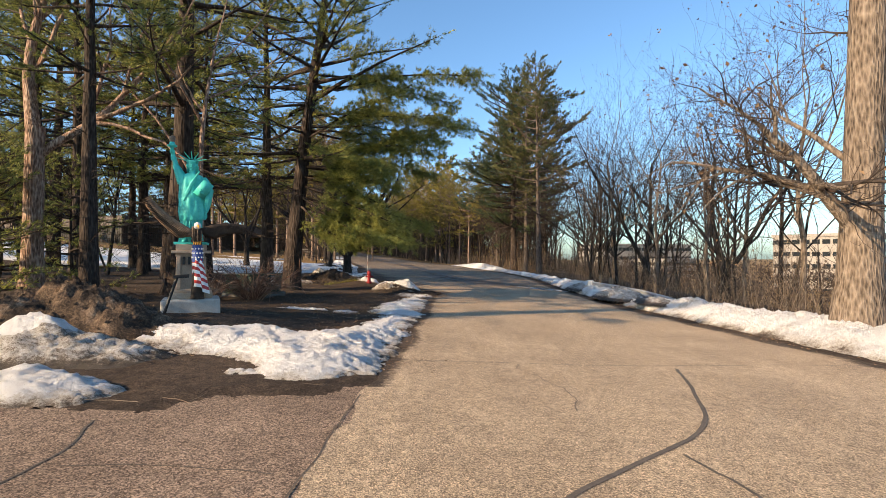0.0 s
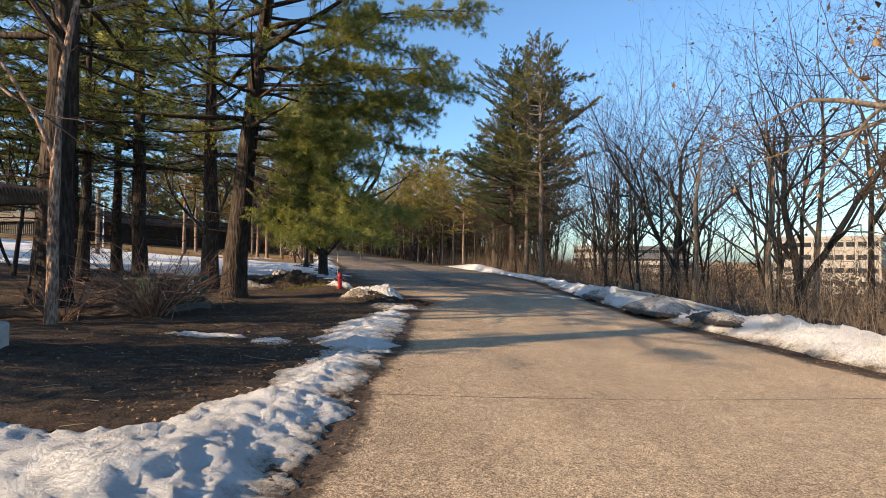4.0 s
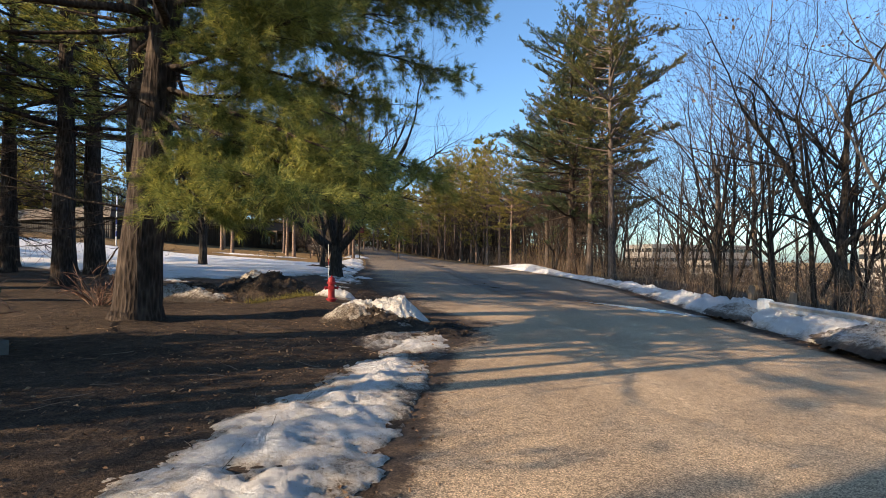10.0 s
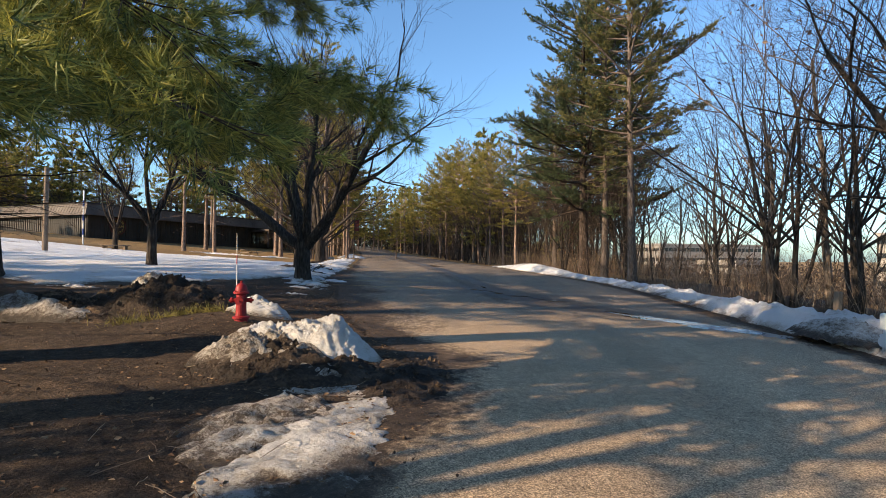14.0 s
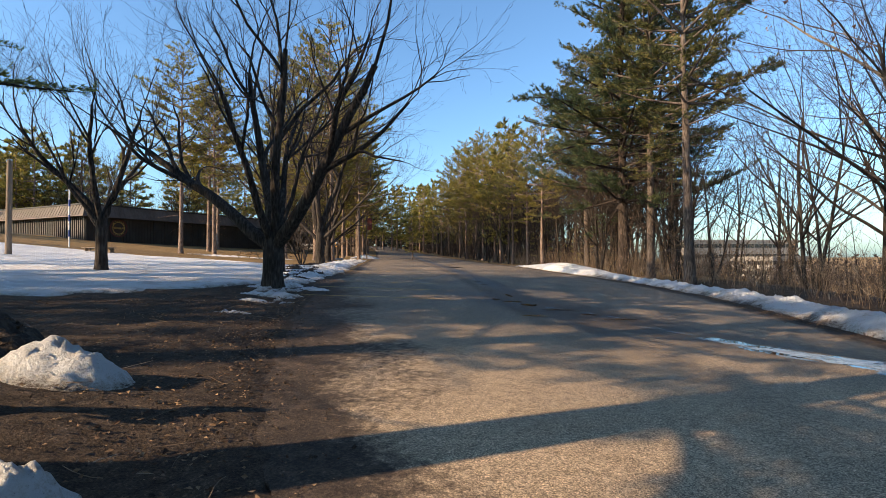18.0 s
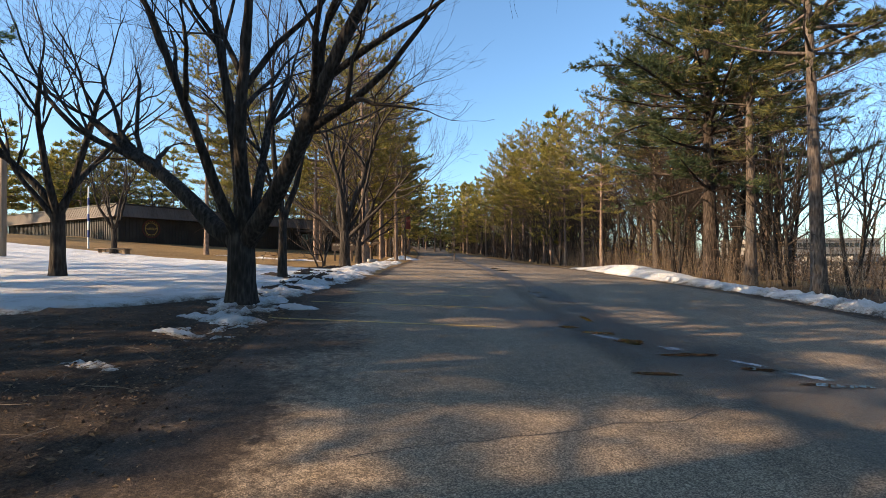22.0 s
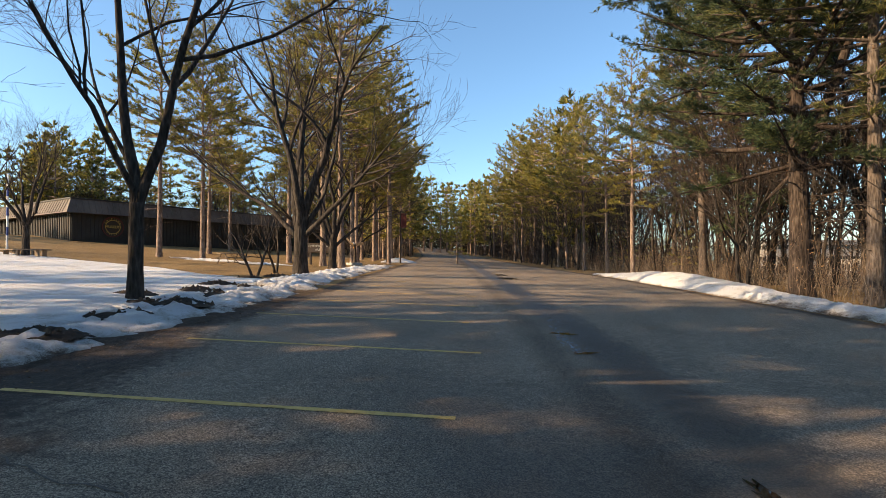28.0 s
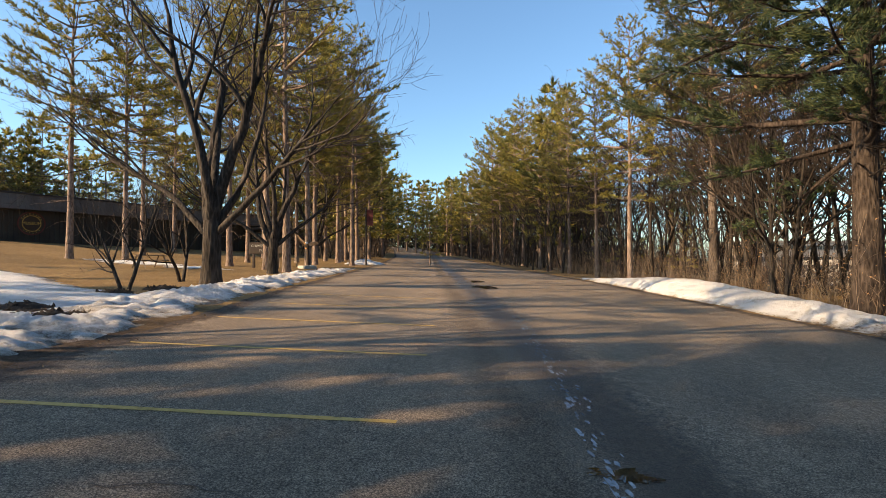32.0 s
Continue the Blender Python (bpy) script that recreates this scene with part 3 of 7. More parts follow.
    for q in range(dead):
        zz = rng.uniform(1.6, base + 0.25 * (H - base))
        a = rng.uniform(0, 6.28)
        L = rng.uniform(0.5, 0.62 * spread)
        b = wobble(rng, at(zz), (math.cos(a), math.sin(a), rng.uniform(-0.25, 0.25)), L, 6, 0.13, -0.02)
        trunk.tube(b, np.linspace(0.006 + 0.006 * L, 0.004, 7), 4)
        for s in range(int(2 + L * 4)):
            i = rng.integers(1, 6)
            w = unit(unit(b[i + 1] - b[i]) + rng.normal(0, 0.55, 3))
            t = wobble(rng, b[i], w, rng.uniform(0.2, 0.8), 3, 0.2, -0.03)
            fine.tube(t, [0.006, 0.005, 0.004, 0.003], 3)
    tips, ways = np.array(tips), np.array(ways)
    needles(crown, rng, tips, ways, count, needle[0], needle[1])
    if low:
        needles(crown, rng, np.array(brush), np.array(brush_ways), 26, 0.20, 0.010, 0.95)
    ob = thing(name)
    part("trunk", trunk, bark or PINE_BARK, ob, smooth=True)
    part("crown", crown, leaf or NEEDLES, ob)
    tagged(part("branchwork", fine, TWIG, ob), kind="stuff")
    return ob


def grow(rng, geo, fine, start, d, length, r, depth, spec, tips):
    """A branch and, in turn, its side branches."""
    n = (8, 6, 5, 4, 3, 3)[min(depth, 5)]
    path = wobble(rng, start, d, length, n, spec["bend"] * (1 + 0.35 * depth), spec["up"] * (1 if depth else 0.5))
    rr = r * (1 - np.linspace(0, 1, n + 1) * (0.62 if depth < spec["depth"] else 0.8))
    (geo if depth < 2 else fine).tube(path, np.maximum(rr, 0.0035), (9, 6, 4, 3, 3, 3)[min(depth, 5)])
    if depth >= spec["depth"]:
        tips.append(path[-1])
        return
    k = spec["kids"][depth]
    for q in range(k):
        f = 1.0 if q == 0 else rng.uniform(spec["from"][min(depth, len(spec["from"]) - 1)], 0.97)
        i = min(n - 1, int(f * n))
        p0 = path[i] + (path[i + 1] - path[i]) * (f * n - i)
        dd = unit(path[i + 1] - path[i])
        ang = rng.uniform(0.15, 0.4) if q == 0 else rng.uniform(*spec["angle"])
        side = unit(np.cross(dd, rng.normal(0, 1, 3)))
        w = unit(dd * math.cos(ang) + side * math.sin(ang))
        sc = rng.uniform(0.5, 0.78) if q else 0.72
        grow(rng, geo, fine, p0, w, length * sc * (1.12 - 0.35 * f), max(0.004, np.interp(f * n, np.arange(n + 1), rr) * rng.uniform(0.5, 0.75)), depth + 1, spec, tips)


def bare_tree(name, seed, stems, spec, bark, trunk=None, leaves=0, tint=None):
    """A leafless broadleaf tree. stems: foot offset, way, length and radius of each main stem."""
    rng = np.random.default_rng(seed)
    big, fine, tips = Geo(), Geo(), []
    if trunk:
        h, r, lean = trunk
        u = np.linspace(0, 1, 6)
        p = np.stack([lean[0] * u * h, lean[1] * u * h, -0.25 + u * (h + 0.25)], 1)
        big.tube(p, r * (1 - 0.15 * u) * np.array([1.5, 1.12, 1, 1, 1, 1.02]), 12, cap=True)
    for o, w, L, r in stems:
        grow(rng, big, fine, np.array(o, float), unit(np.array(w, float)), L, r, 0, spec, tips)
    ob = thing(name)
    part("trunk", big, bark, ob, smooth=True)
    tagged(part("branchwork", fine, tint or TWIG, ob, smooth=True), kind="stuff")
    if leaves:
        g = Geo()
        t = np.array(tips)[rng.choice(len(tips), leaves)] + rng.normal(0, 0.08, (leaves, 3))
        leaf_cards(g, rng, t, 0.07)
        part("crown", g, DEAD_LEAF, ob, "a few curled brown leaves")
    return ob


def leaf_cards(g, rng, pos, size, flat=False):
    """Small curled leaves: two bent halves each."""
    n = len(pos)
    a = unit(rng.normal(0, 1, (n, 3)) * ([1, 1, 0.15] if flat else [1, 1, 1]))
    b = unit(np.cross(a, rng.normal(0, 1, (n, 3)) * ([0.25, 0.25, 1] if flat else [1, 1, 1])))
    c = np.cross(a, b)
    s = size * rng.uniform(0.6, 1.3, (n, 1))
    mid0, mid1 = pos - a * s, pos + a * s
    l = pos + b * s * 0.55 + c * s * 0.3
    r = pos - b * s * 0.55 + c * s * 0.3
    v = np.stack([mid0, l, mid1, r], 1).reshape(-1, 3)
    k = np.arange(n)[:, None] * 4
    g.add(v, np.concatenate([k + [0, 2, 1], k + [0, 3, 2]]))


def place(ob, x, y, turn=0.0, size=1.0, sink=0.0):
    return pose(x, y, float(ground_z(x, y)) - sink, 0, 0, turn) @ Matrix.Diagonal((size, size, size, 1))


def plant(proto, spots, label, category, group):
    """Puts the first at the first spot and copies at the others: x, y, turn, size."""
    for i, (x, y, turn, size) in enumerate(spots):
        m = place(proto, x, y, turn, size)
        ob = proto if i == 0 else copy_thing(proto, m)
        ob.matrix_world = m
        tagged(ob, label, category, group)


VASE = dict(bend=0.085, up=0.06, depth=4, kids=(5, 4, 4, 3), angle=(0.35, 0.75), **{"from": (0.42, 0.3, 0.2, 0.2)})
SLIM = dict(bend=0.06, up=0.05, depth=4, kids=(7, 4, 3, 2), angle=(0.4, 0.95), **{"from": (0.3, 0.25, 0.2, 0.2)})
WIDE = dict(bend=0.10, up=0.02, depth=4, kids=(6, 5, 5, 3), angle=(0.5, 1.1), **{"from": (0.25, 0.2, 0.2, 0.2)})
FAR = dict(bend=0.08, up=0.05, depth=3, kids=(7, 4, 2), angle=(0.4, 0.9), **{"from": (0.3, 0.25, 0.2)})

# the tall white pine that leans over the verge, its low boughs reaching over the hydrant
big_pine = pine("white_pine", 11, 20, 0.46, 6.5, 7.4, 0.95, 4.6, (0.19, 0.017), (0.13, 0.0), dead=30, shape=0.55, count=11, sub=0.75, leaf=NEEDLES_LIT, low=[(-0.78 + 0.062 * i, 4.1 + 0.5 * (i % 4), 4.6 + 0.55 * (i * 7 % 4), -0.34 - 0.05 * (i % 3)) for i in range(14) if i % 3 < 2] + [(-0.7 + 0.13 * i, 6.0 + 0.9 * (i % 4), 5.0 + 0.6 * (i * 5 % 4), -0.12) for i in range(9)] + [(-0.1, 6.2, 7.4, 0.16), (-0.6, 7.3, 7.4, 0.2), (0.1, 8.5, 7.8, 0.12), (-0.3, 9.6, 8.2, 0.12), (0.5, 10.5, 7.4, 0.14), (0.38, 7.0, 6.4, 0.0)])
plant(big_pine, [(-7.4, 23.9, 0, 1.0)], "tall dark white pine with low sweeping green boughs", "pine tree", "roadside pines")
pine_a = pine("white_pine", 21, 20, 0.40, 6.0, 5.4, 0.95, 3.4, (0.22, 0.026), (0.02, 0.01), dead=70, shape=0.6, count=10)
plant(pine_a, [(-10.2, 18.8, 0, 1.2), (-9.7, 27.2, 215, 0.95), (-14.2, 29.6, 80, 0.9), (-17.2, 34.7, 130, 1.05), (-22, 26.5, 250, 1.0), (-27, 34, 300, 1.1), (-33, 39, 160, 1.1)], "dark white pine with bare dead lower branches", "pine tree", "roadside pines")
pine_b = pine("white_pine", 22, 18, 0.31, 6.4, 4.6, 1.0, 3.4, (0.22, 0.026), (-0.01, 0.02), dead=70, shape=0.6, count=9)
plant(pine_b, [(-18.9, 35.2, 100, 1.0), (-15.6, 27.6, 200, 0.9), (-20.2, 33.4, 330, 1.05), (-22.6, 36.0, 10, 1.0), (-18.6, 30.4, 300, 0.95), (-16.8, 22.6, 120, 1.0), (-26.5, 28.5, 70, 1.05)], "slim white pine with bare dead lower branches", "pine tree", "roadside pines")
pine_g = pine("white_pine", 24, 22, 0.40, 10.0, 5.0, 0.9, 3.6, (0.22, 0.026), (0.0, 0.01), dead=34, shape=0.6, count=10)
plant(pine_g, [(-10.0, 13.9, 70, 0.66), (-14.5, 6.6, 60, 1.15), (-16.0, 5.4, 200, 0.95)], "tall white pine with a long clear trunk", "pine tree", "roadside pines")
# low pines added mostly out of view, to keep sun off the verge soil
pine_shade = pine("young_pine", 25, 5.6, 0.09, 0.5, 2.3, 0.5, 3.6, (0.18, 0.022), dead=0, shape=0.7, count=10)
plant(pine_shade, [(-11.8, 8.0, 0, 0.95), (-12.4, 10.2, 60, 1.0), (-12.8, 12.6, 130, 0.95), (-14.4, 15.9, 260, 0.9), (-12.6, 16.6, 300, 0.85), (-11.4, 6.6, 80, 0.8), (-13.4, 14.4, 330, 0.95)], "bushy young white pine added beside the view to shade the verge", "pine tree", "young pines")
birch = bare_tree("birch_tree", 78, [((0, 0, -0.2), (0.03, 0.02, 1), 9.0, 0.12)], SLIM, BIRCH_BARK)
plant(birch, [(-7.7, 15.7, 0, 1.0)], "slim birch with peeling reddish-brown bark", "birch tree", "roadside trees")

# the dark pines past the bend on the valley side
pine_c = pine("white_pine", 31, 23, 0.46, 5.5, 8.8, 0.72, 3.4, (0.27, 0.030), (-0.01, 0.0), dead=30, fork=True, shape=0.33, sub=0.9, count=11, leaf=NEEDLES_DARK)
plant(pine_c, [(8.9, 61.8, 0, 1.0), (12.0, 79, 150, 0.9)], "dark forked white pine standing behind the snow bank", "pine tree", "valley-side pines")
pine_d = pine("red_pine", 32, 23, 0.30, 7.0, 5.2, 0.8, 3.2, (0.27, 0.032), (0.01, -0.01), dead=40, bark=DARK_RED_BARK, leaf=NEEDLES_SHADED, shape=-1, count=13)
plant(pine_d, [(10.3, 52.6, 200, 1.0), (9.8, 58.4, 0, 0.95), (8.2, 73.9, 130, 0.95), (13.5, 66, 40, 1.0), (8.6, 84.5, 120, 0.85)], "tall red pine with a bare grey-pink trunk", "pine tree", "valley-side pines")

# the sunlit red pines round the museum lawn
pine_e = pine("red_pine", 41, 23, 0.25, 7.5, 4.8, 1.0, 2.2, (0.32, 0.05), (0.015, 0.0), dead=24, bark=RED_BARK, leaf=NEEDLES_RED, shape=-1, count=10)
rng = np.random.default_rng(15)
row = [(4.0, 76.0, 20, 0.72), (2.9, 84.0, 110, 0.72), (1.2, 92.0, 250, 0.78)]
for i in range(9):
    y = 99 + 6.4 * i
    row.append((float(right_edge(y)) + rng.uniform(2.2, 5.5), y + rng.uniform(-1.5, 1.5), rng.uniform(0, 360), rng.uniform(0.8, 1.05)))
for i in range(26):
    y = rng.uniform(128, 185)
    row.append((float(right_edge(y)) + rng.uniform(5, 42) if i % 3 else float(left_edge(y)) - rng.uniform(3, 25), y, rng.uniform(0, 360), rng.uniform(0.8, 1.0)))
spots = row + [(-33.8, 72.1, 0, 0.95), (-37.1, 82.2, 60, 0.95), (-31.5, 74.5, 120, 0.9), (-17.0, 71.5, 190, 1.05), (-19.5, 73.4, 240, 1.0), (-19.5, 88.7, 10, 1.0), (-24, 76, 80, 0.95), (-22.5, 87, 140, 1.0), (-29, 86, 300, 0.95), (-20.8, 82, 200, 1.05), (-24.5, 97, 20, 1.0), (-28, 108, 70, 1.05), (-22.8, 98.7, 180, 1.0), (-34, 97, 260, 1.0), (-26.5, 103, 330, 1.0), (-30, 118, 30, 1.0), (-42, 92, 0, 1.0), (-27, 92, 160, 0.9)]
plant(pine_e, spots, "sunlit red pine with a straight pale trunk", "pine tree", "museum lawn pines")

pine_f = pine("pine_tree", 51, 19, 0.25, 4.0, 4.2, 1.7, 0.9, (0.85, 0.26), (0, 0), dead=0, bark=RED_BARK, leaf=NEEDLES_RED, sub=0.42, shape=0.45, count=5)
rng = np.random.default_rng(5)
far_spots = []
for i in range(30):
    y = 100 + 5 * i
    for s in (-1, 1):
        x = (float(left_edge(y)) - rng.uniform(2.5, 9)) if s < 0 else (float(right_edge(y)) + rng.uniform(3, 11))
        far_spots.append((x, y + rng.uniform(-3, 3), rng.uniform(0, 360), rng.uniform(0.9, 1.3)))
for i in range(34):
    y = rng.uniform(178, 230)
    far_spots.append((float(left_edge(y)) + rng.uniform(-30, 60), y, rng.uniform(0, 360), rng.uniform(1.0, 1.4)))
for i in range(30):
    far_spots.append((rng.uniform(-115, -84), rng.uniform(40, 160), rng.uniform(0, 360), rng.uniform(0.8, 1.15)))
for i in range(14):
    far_spots.append((rng.uniform(-62, -30), rng.uniform(12, 34) if i % 2 else rng.uniform(120, 170), rng.uniform(0, 360), rng.uniform(0.9, 1.1)))
for i in range(46):
    u = rng.uniform(0, 1)
    far_spots.append((-104 + 66 * u + rng.normal(0, 3), 92 + 38 * u + rng.uniform(0, 26), rng.uniform(0, 360), rng.uniform(0.75, 1.1)))
plant(pine_f, far_spots, "distant pine in the woods along the road", "pine tree", "far woods")

# bare maples on the museum lawn
maple = bare_tree("maple_tree", 64, [((-0.1, 0, 1.5), (-0.95, 0.1, 0.75), 6.6, 0.25), ((0.1, 0, 1.5), (0.95, -0.1, 0.8), 7.0, 0.25), ((-0.05, 0.1, 1.6), (-0.22, 0.25, 1), 6.4, 0.2), ((0.1, -0.05, 1.6), (0.2, -0.2, 1), 6.4, 0.19), ((0, 0.1, 1.6), (0.1, 0.6, 0.9), 5.6, 0.16), ((0, -0.1, 1.6), (-0.3, -0.6, 0.9), 5.2, 0.15)], VASE, GREY_BARK, trunk=(1.75, 0.36, (0, 0)))
plant(maple, [(-7.82, 40.3, 0, 1.0)], "bare spreading maple with a short thick trunk", "tree", "lawn maples")
maple2 = bare_tree("maple_tree", 62, [((0, 0, 1.9), (-0.5, 0.1, 0.9), 4.2, 0.13), ((0, 0, 1.9), (0.55, 0.1, 0.9), 4.2, 0.13), ((0, 0, 1.9), (0.05, -0.4, 1), 4.4, 0.12), ((0, 0, 1.9), (0, 0.4, 1), 4.4, 0.12), ((0, 0, 1.7), (-0.3, -0.4, 1), 3.6, 0.09)], VASE, GREY_BARK, trunk=(2.0, 0.22, (0, 0)))
plant(maple2, [(-17.4, 43.6, 0, 1.15), (-33.7, 61.5, 70, 1.0)], "bare young maple rising from the snowy lawn", "tree", "lawn maples")
maple4 = bare_tree("maple_tree", 66, [((0, 0, 2.3), (-0.10, 0.05, 1), 6.6, 0.13), ((0, 0, 2.2), (0.30, 0.05, 1), 6.8, 0.13), ((0, 0, 2.6), (0.1, -0.5, 0.9), 4.2, 0.08), ((0, 0, 2.8), (-0.55, 0.2, 0.8), 4.0, 0.07)], VASE, GREY_BARK, trunk=(2.4, 0.18, (0.01, 0)))
plant(maple4, [(-10.85, 47.3, 0, 1.0)], "slim two-stemmed bare maple standing in the snow ridge", "tree", "lawn maples")
maple3 = bare_tree("maple_tree", 63, [((0, 0, 1.5), (-0.42, 0.05, 1), 5.4, 0.17), ((0, 0, 1.6), (0.28, 0.1, 1), 5.8, 0.18), ((0, 0, 1.7), (0.0, -0.3, 1), 5.6, 0.15), ((0, 0, 1.7), (-0.08, 0.35, 1), 5.4, 0.14), ((0, 0, 1.3), (0.8, -0.2, 0.8), 4.6, 0.11), ((0, 0, 1.3), (-0.8, 0.2, 0.7), 4.6, 0.11), ((0, 0, 1.5), (0.55, 0.3, 1), 5.0, 0.11)], VASE, GREY_BARK, trunk=(1.8, 0.27, (0.02, 0)))
plant(maple3, [(-13.8, 60.0, 0, 1.35), (-25, 92, 220, 1.2), (-16.5, 69, 40, 1.1)], "bare dark maple at the edge of the parking bays", "tree", "lawn maples")

# the valley side: oaks and slim trees over brush
oak = bare_tree("oak_tree", 71, [((-0.1, 0, 3.0), (-0.8, -0.1, 0.9), 3.4, 0.19), ((-0.8, 0.1, 3.9), (-1, 0.25, 0.42), 3.6, 0.09), ((0.47, 0, 9.2), (-0.15, 0.1, 1), 4.0, 0.30), ((0.3, 0, 6.0), (0.8, 0.2, 0.75), 5.0, 0.20), ((0.1, 0.2, 4.6), (-0.4, 0.8, 0.7), 3.2, 0.09)], WIDE, OAK_BARK, trunk=(9.5, 0.46, (0.05, 0)), leaves=420)
plant(oak, [(10.5, 12.5, 0, 1.0)], "massive bare oak with deeply furrowed pale bark", "oak tree", "valley-side trees")
oak2 = bare_tree("oak_tree", 72, [((0, 0, 1.3), (-0.32, 0.05, 1), 7.2, 0.15), ((0, 0, 1.3), (0.12, 0.1, 1), 7.0, 0.17), ((0, 0, 2.4), (0.6, -0.2, 0.9), 4.8, 0.10)], WIDE, GREY_BARK, trunk=(1.6, 0.26, (0, 0)), leaves=420)
plant(oak2, [(13.9, 33.6, 0, 1.05), (13.2, 23.0, 140, 0.85)], "bare forked oak leaning over the bank", "oak tree", "valley-side trees")
slim = bare_tree("slim_tree", 73, [((0, 0, -0.2), (0.05, 0, 1), 8.5, 0.13)], SLIM, OAK_BARK, leaves=120)
plant(slim, [(13.2, 24.6, 0, 0.9), (13.4, 38.4, 90, 1.15), (16.0, 22.0, 200, 1.1), (15.3, 25.0, 300, 1.0), (12.2, 40.0, 30, 1.0), (12.5, 29.0, 250, 0.95)], "slim bare tree with pale bark on the bank", "tree", "valley-side trees")
clump = bare_tree("tree_clump", 74, [((0, 0, -0.2), (-0.22, 0.05, 1), 8.0, 0.10), ((0.3, 0.1, -0.2), (0.1, 0.1, 1), 8.6, 0.11), ((-0.2, 0.3, -0.2), (0.02, -0.2, 1), 7.5, 0.09), ((0.2, -0.2, -0.2), (0.3, -0.05, 1), 7.4, 0.08)], SLIM, GREY_BARK)
clump2 = bare_tree("tree_clump", 79, [((0, 0, -0.2), (-0.22, 0.05, 1), 7.6, 0.13), ((0.5, 0.1, -0.2), (0.12, 0.1, 1), 8.2, 0.14), ((-0.3, 0.4, -0.2), (0.02, -0.1, 1), 7.0, 0.10)], SLIM, GREY_BARK, leaves=900)
plant(clump2, [(10.0, 74.2, 0, 1.0), (11.2, 76.5, 90, 1.0), (6.6, 80.2, 200, 1.0), (5.4, 86.5, 300, 1.0), (3.6, 95.5, 60, 1.0), (12.6, 70.5, 140, 1.0), (2.2, 101, 250, 1.0), (-1.5, 108, 20, 1.0)], "clump of dark stems holding dry russet leaves", "tree", "valley-side trees")
plant(clump, [(11.8, 38.5, 0, 1.0), (14.0, 43.5, 80, 1.0), (14.8, 49.5, 160, 1.0), (12.6, 36.0, 250, 0.9), (16.5, 37.0, 30, 1.05), (17.5, 31.0, 300, 1.0), (16.5, 55, 120, 0.9), (11.6, 72, 60, 1.0), (10.4, 80, 220, 1.0), (10.8, 88, 120, 1.0), (9.0, 95, 20, 1.0), (13.0, 64, 310, 1.0), (7.9, 65.2, 130, 0.9), (9.8, 70, 20, 0.9), (11.2, 57.5, 240, 0.85)], "clump of dark bare stems on the bank", "tree", "valley-side trees")
far_tree = bare_tree("bare_tree", 75, [((0, 0, -0.2), (0.05, 0.05, 1), 7.5, 0.11), ((0.2, 0, 0.5), (0.3, -0.1, 1), 5.5, 0.07)], FAR, GREY_BARK, leaves=140)
spots = []
for i in range(22):
    y = 6 + 4.0 * i + rng.uniform(-1, 1)
    spots.append((float(right_edge(y)) + rng.uniform(6, 18), y, rng.uniform(0, 360), rng.uniform(0.7, 1.1)))
for i in range(26):
    y = 92 + 4 * i
    spots.append((float(right_edge(y)) + rng.uniform(1.5, 9), y, rng.uniform(0, 360), rng.uniform(0.7, 1.15)))
for i in range(26):
    y = rng.uniform(62, 112)
    spots.append((float(right_edge(y)) + rng.uniform(5, 14), y, rng.uniform(0, 360), rng.uniform(0.9, 1.35)))
for i in range(10):
    spots.append((rng.uniform(-70, -40), rng.uniform(28, 62), rng.uniform(0, 360), rng.uniform(0.8, 1.1)))
for i in range(26):
    u = rng.uniform(0, 1)
    spots.append((-96 + 62 * u, 92 + 34 * u + rng.uniform(0, 14), rng.uniform(0, 360), rng.uniform(0.9, 1.4)))
for i in range(6):
    spots.append((rng.uniform(-30, -18), rng.uniform(24, 36), rng.uniform(0, 360), rng.uniform(0.7, 1.0)))
plant(far_tree, spots, "bare tree among the thicket", "tree", "thicket trees")


# an old oak by the drive with rusty leaves on a long limb
oak3 = bare_tree("oak_tree", 76, [((0, 0, 4.2), (0.95, 0.15, 0.85), 5.5, 0.13), ((0, 0, 5.0), (-0.2, 0.2, 1), 5.0, 0.2)], FAR, BIRCH_BARK, trunk=(5.2, 0.28, (0.01, 0)), leaves=90)
plant(oak3, [(-12.2, 14.6, 0, 1.0)], "oak with flaking brown bark and a few rusty leaves", "oak tree", "roadside trees")
sapling = bare_tree("sapling", 77, [((0, 0, -0.1), (-0.45, 0, 1), 2.6, 0.06), ((0.1, 0, -0.1), (0.25, 0.1, 1), 2.8, 0.06)], FAR, GREY_BARK)
plant(sapling, [(-13.4, 55.6, 0, 1.0), (-15.6, 60.6, 90, 1.2)], "young forked sapling in the snow ridge", "sapling", "saplings")
gold = pine("young_pine", 55, 9.5, 0.12, 1.6, 2.2, 0.8, 2.2, (0.3, 0.045), bark=RED_BARK, leaf=NEEDLES_YELLOW, count=8)
plant(gold, [(7.4, 96, 0, 1.0), (5.5, 104, 90, 0.9), (-14.5, 101, 200, 0.8), (9.0, 84, 160, 0.7)], "young yellowing pine lit by the low sun", "pine tree", "young pines")


# ---- snow ----
def smooth(a, b, x):
    t = np.clip((x - a) / (b - a), 0, 1)
    return t * t * (3 - 2 * t)


def thinness(ob, thick, full):
    """Marks where the snow lies thin, for soil to show through."""
    me = ob.data
    co = np.empty(len(me.vertices) * 3)
    me.vertices.foreach_get("co", co)
    co = co.reshape(-1, 3)
    t = thick(co[:, 0], co[:, 1])
    me.attributes.new("thin", "FLOAT", "POINT").data.foreach_set("value", (1 - t / full).clip(0, 1).astype(np.float32))


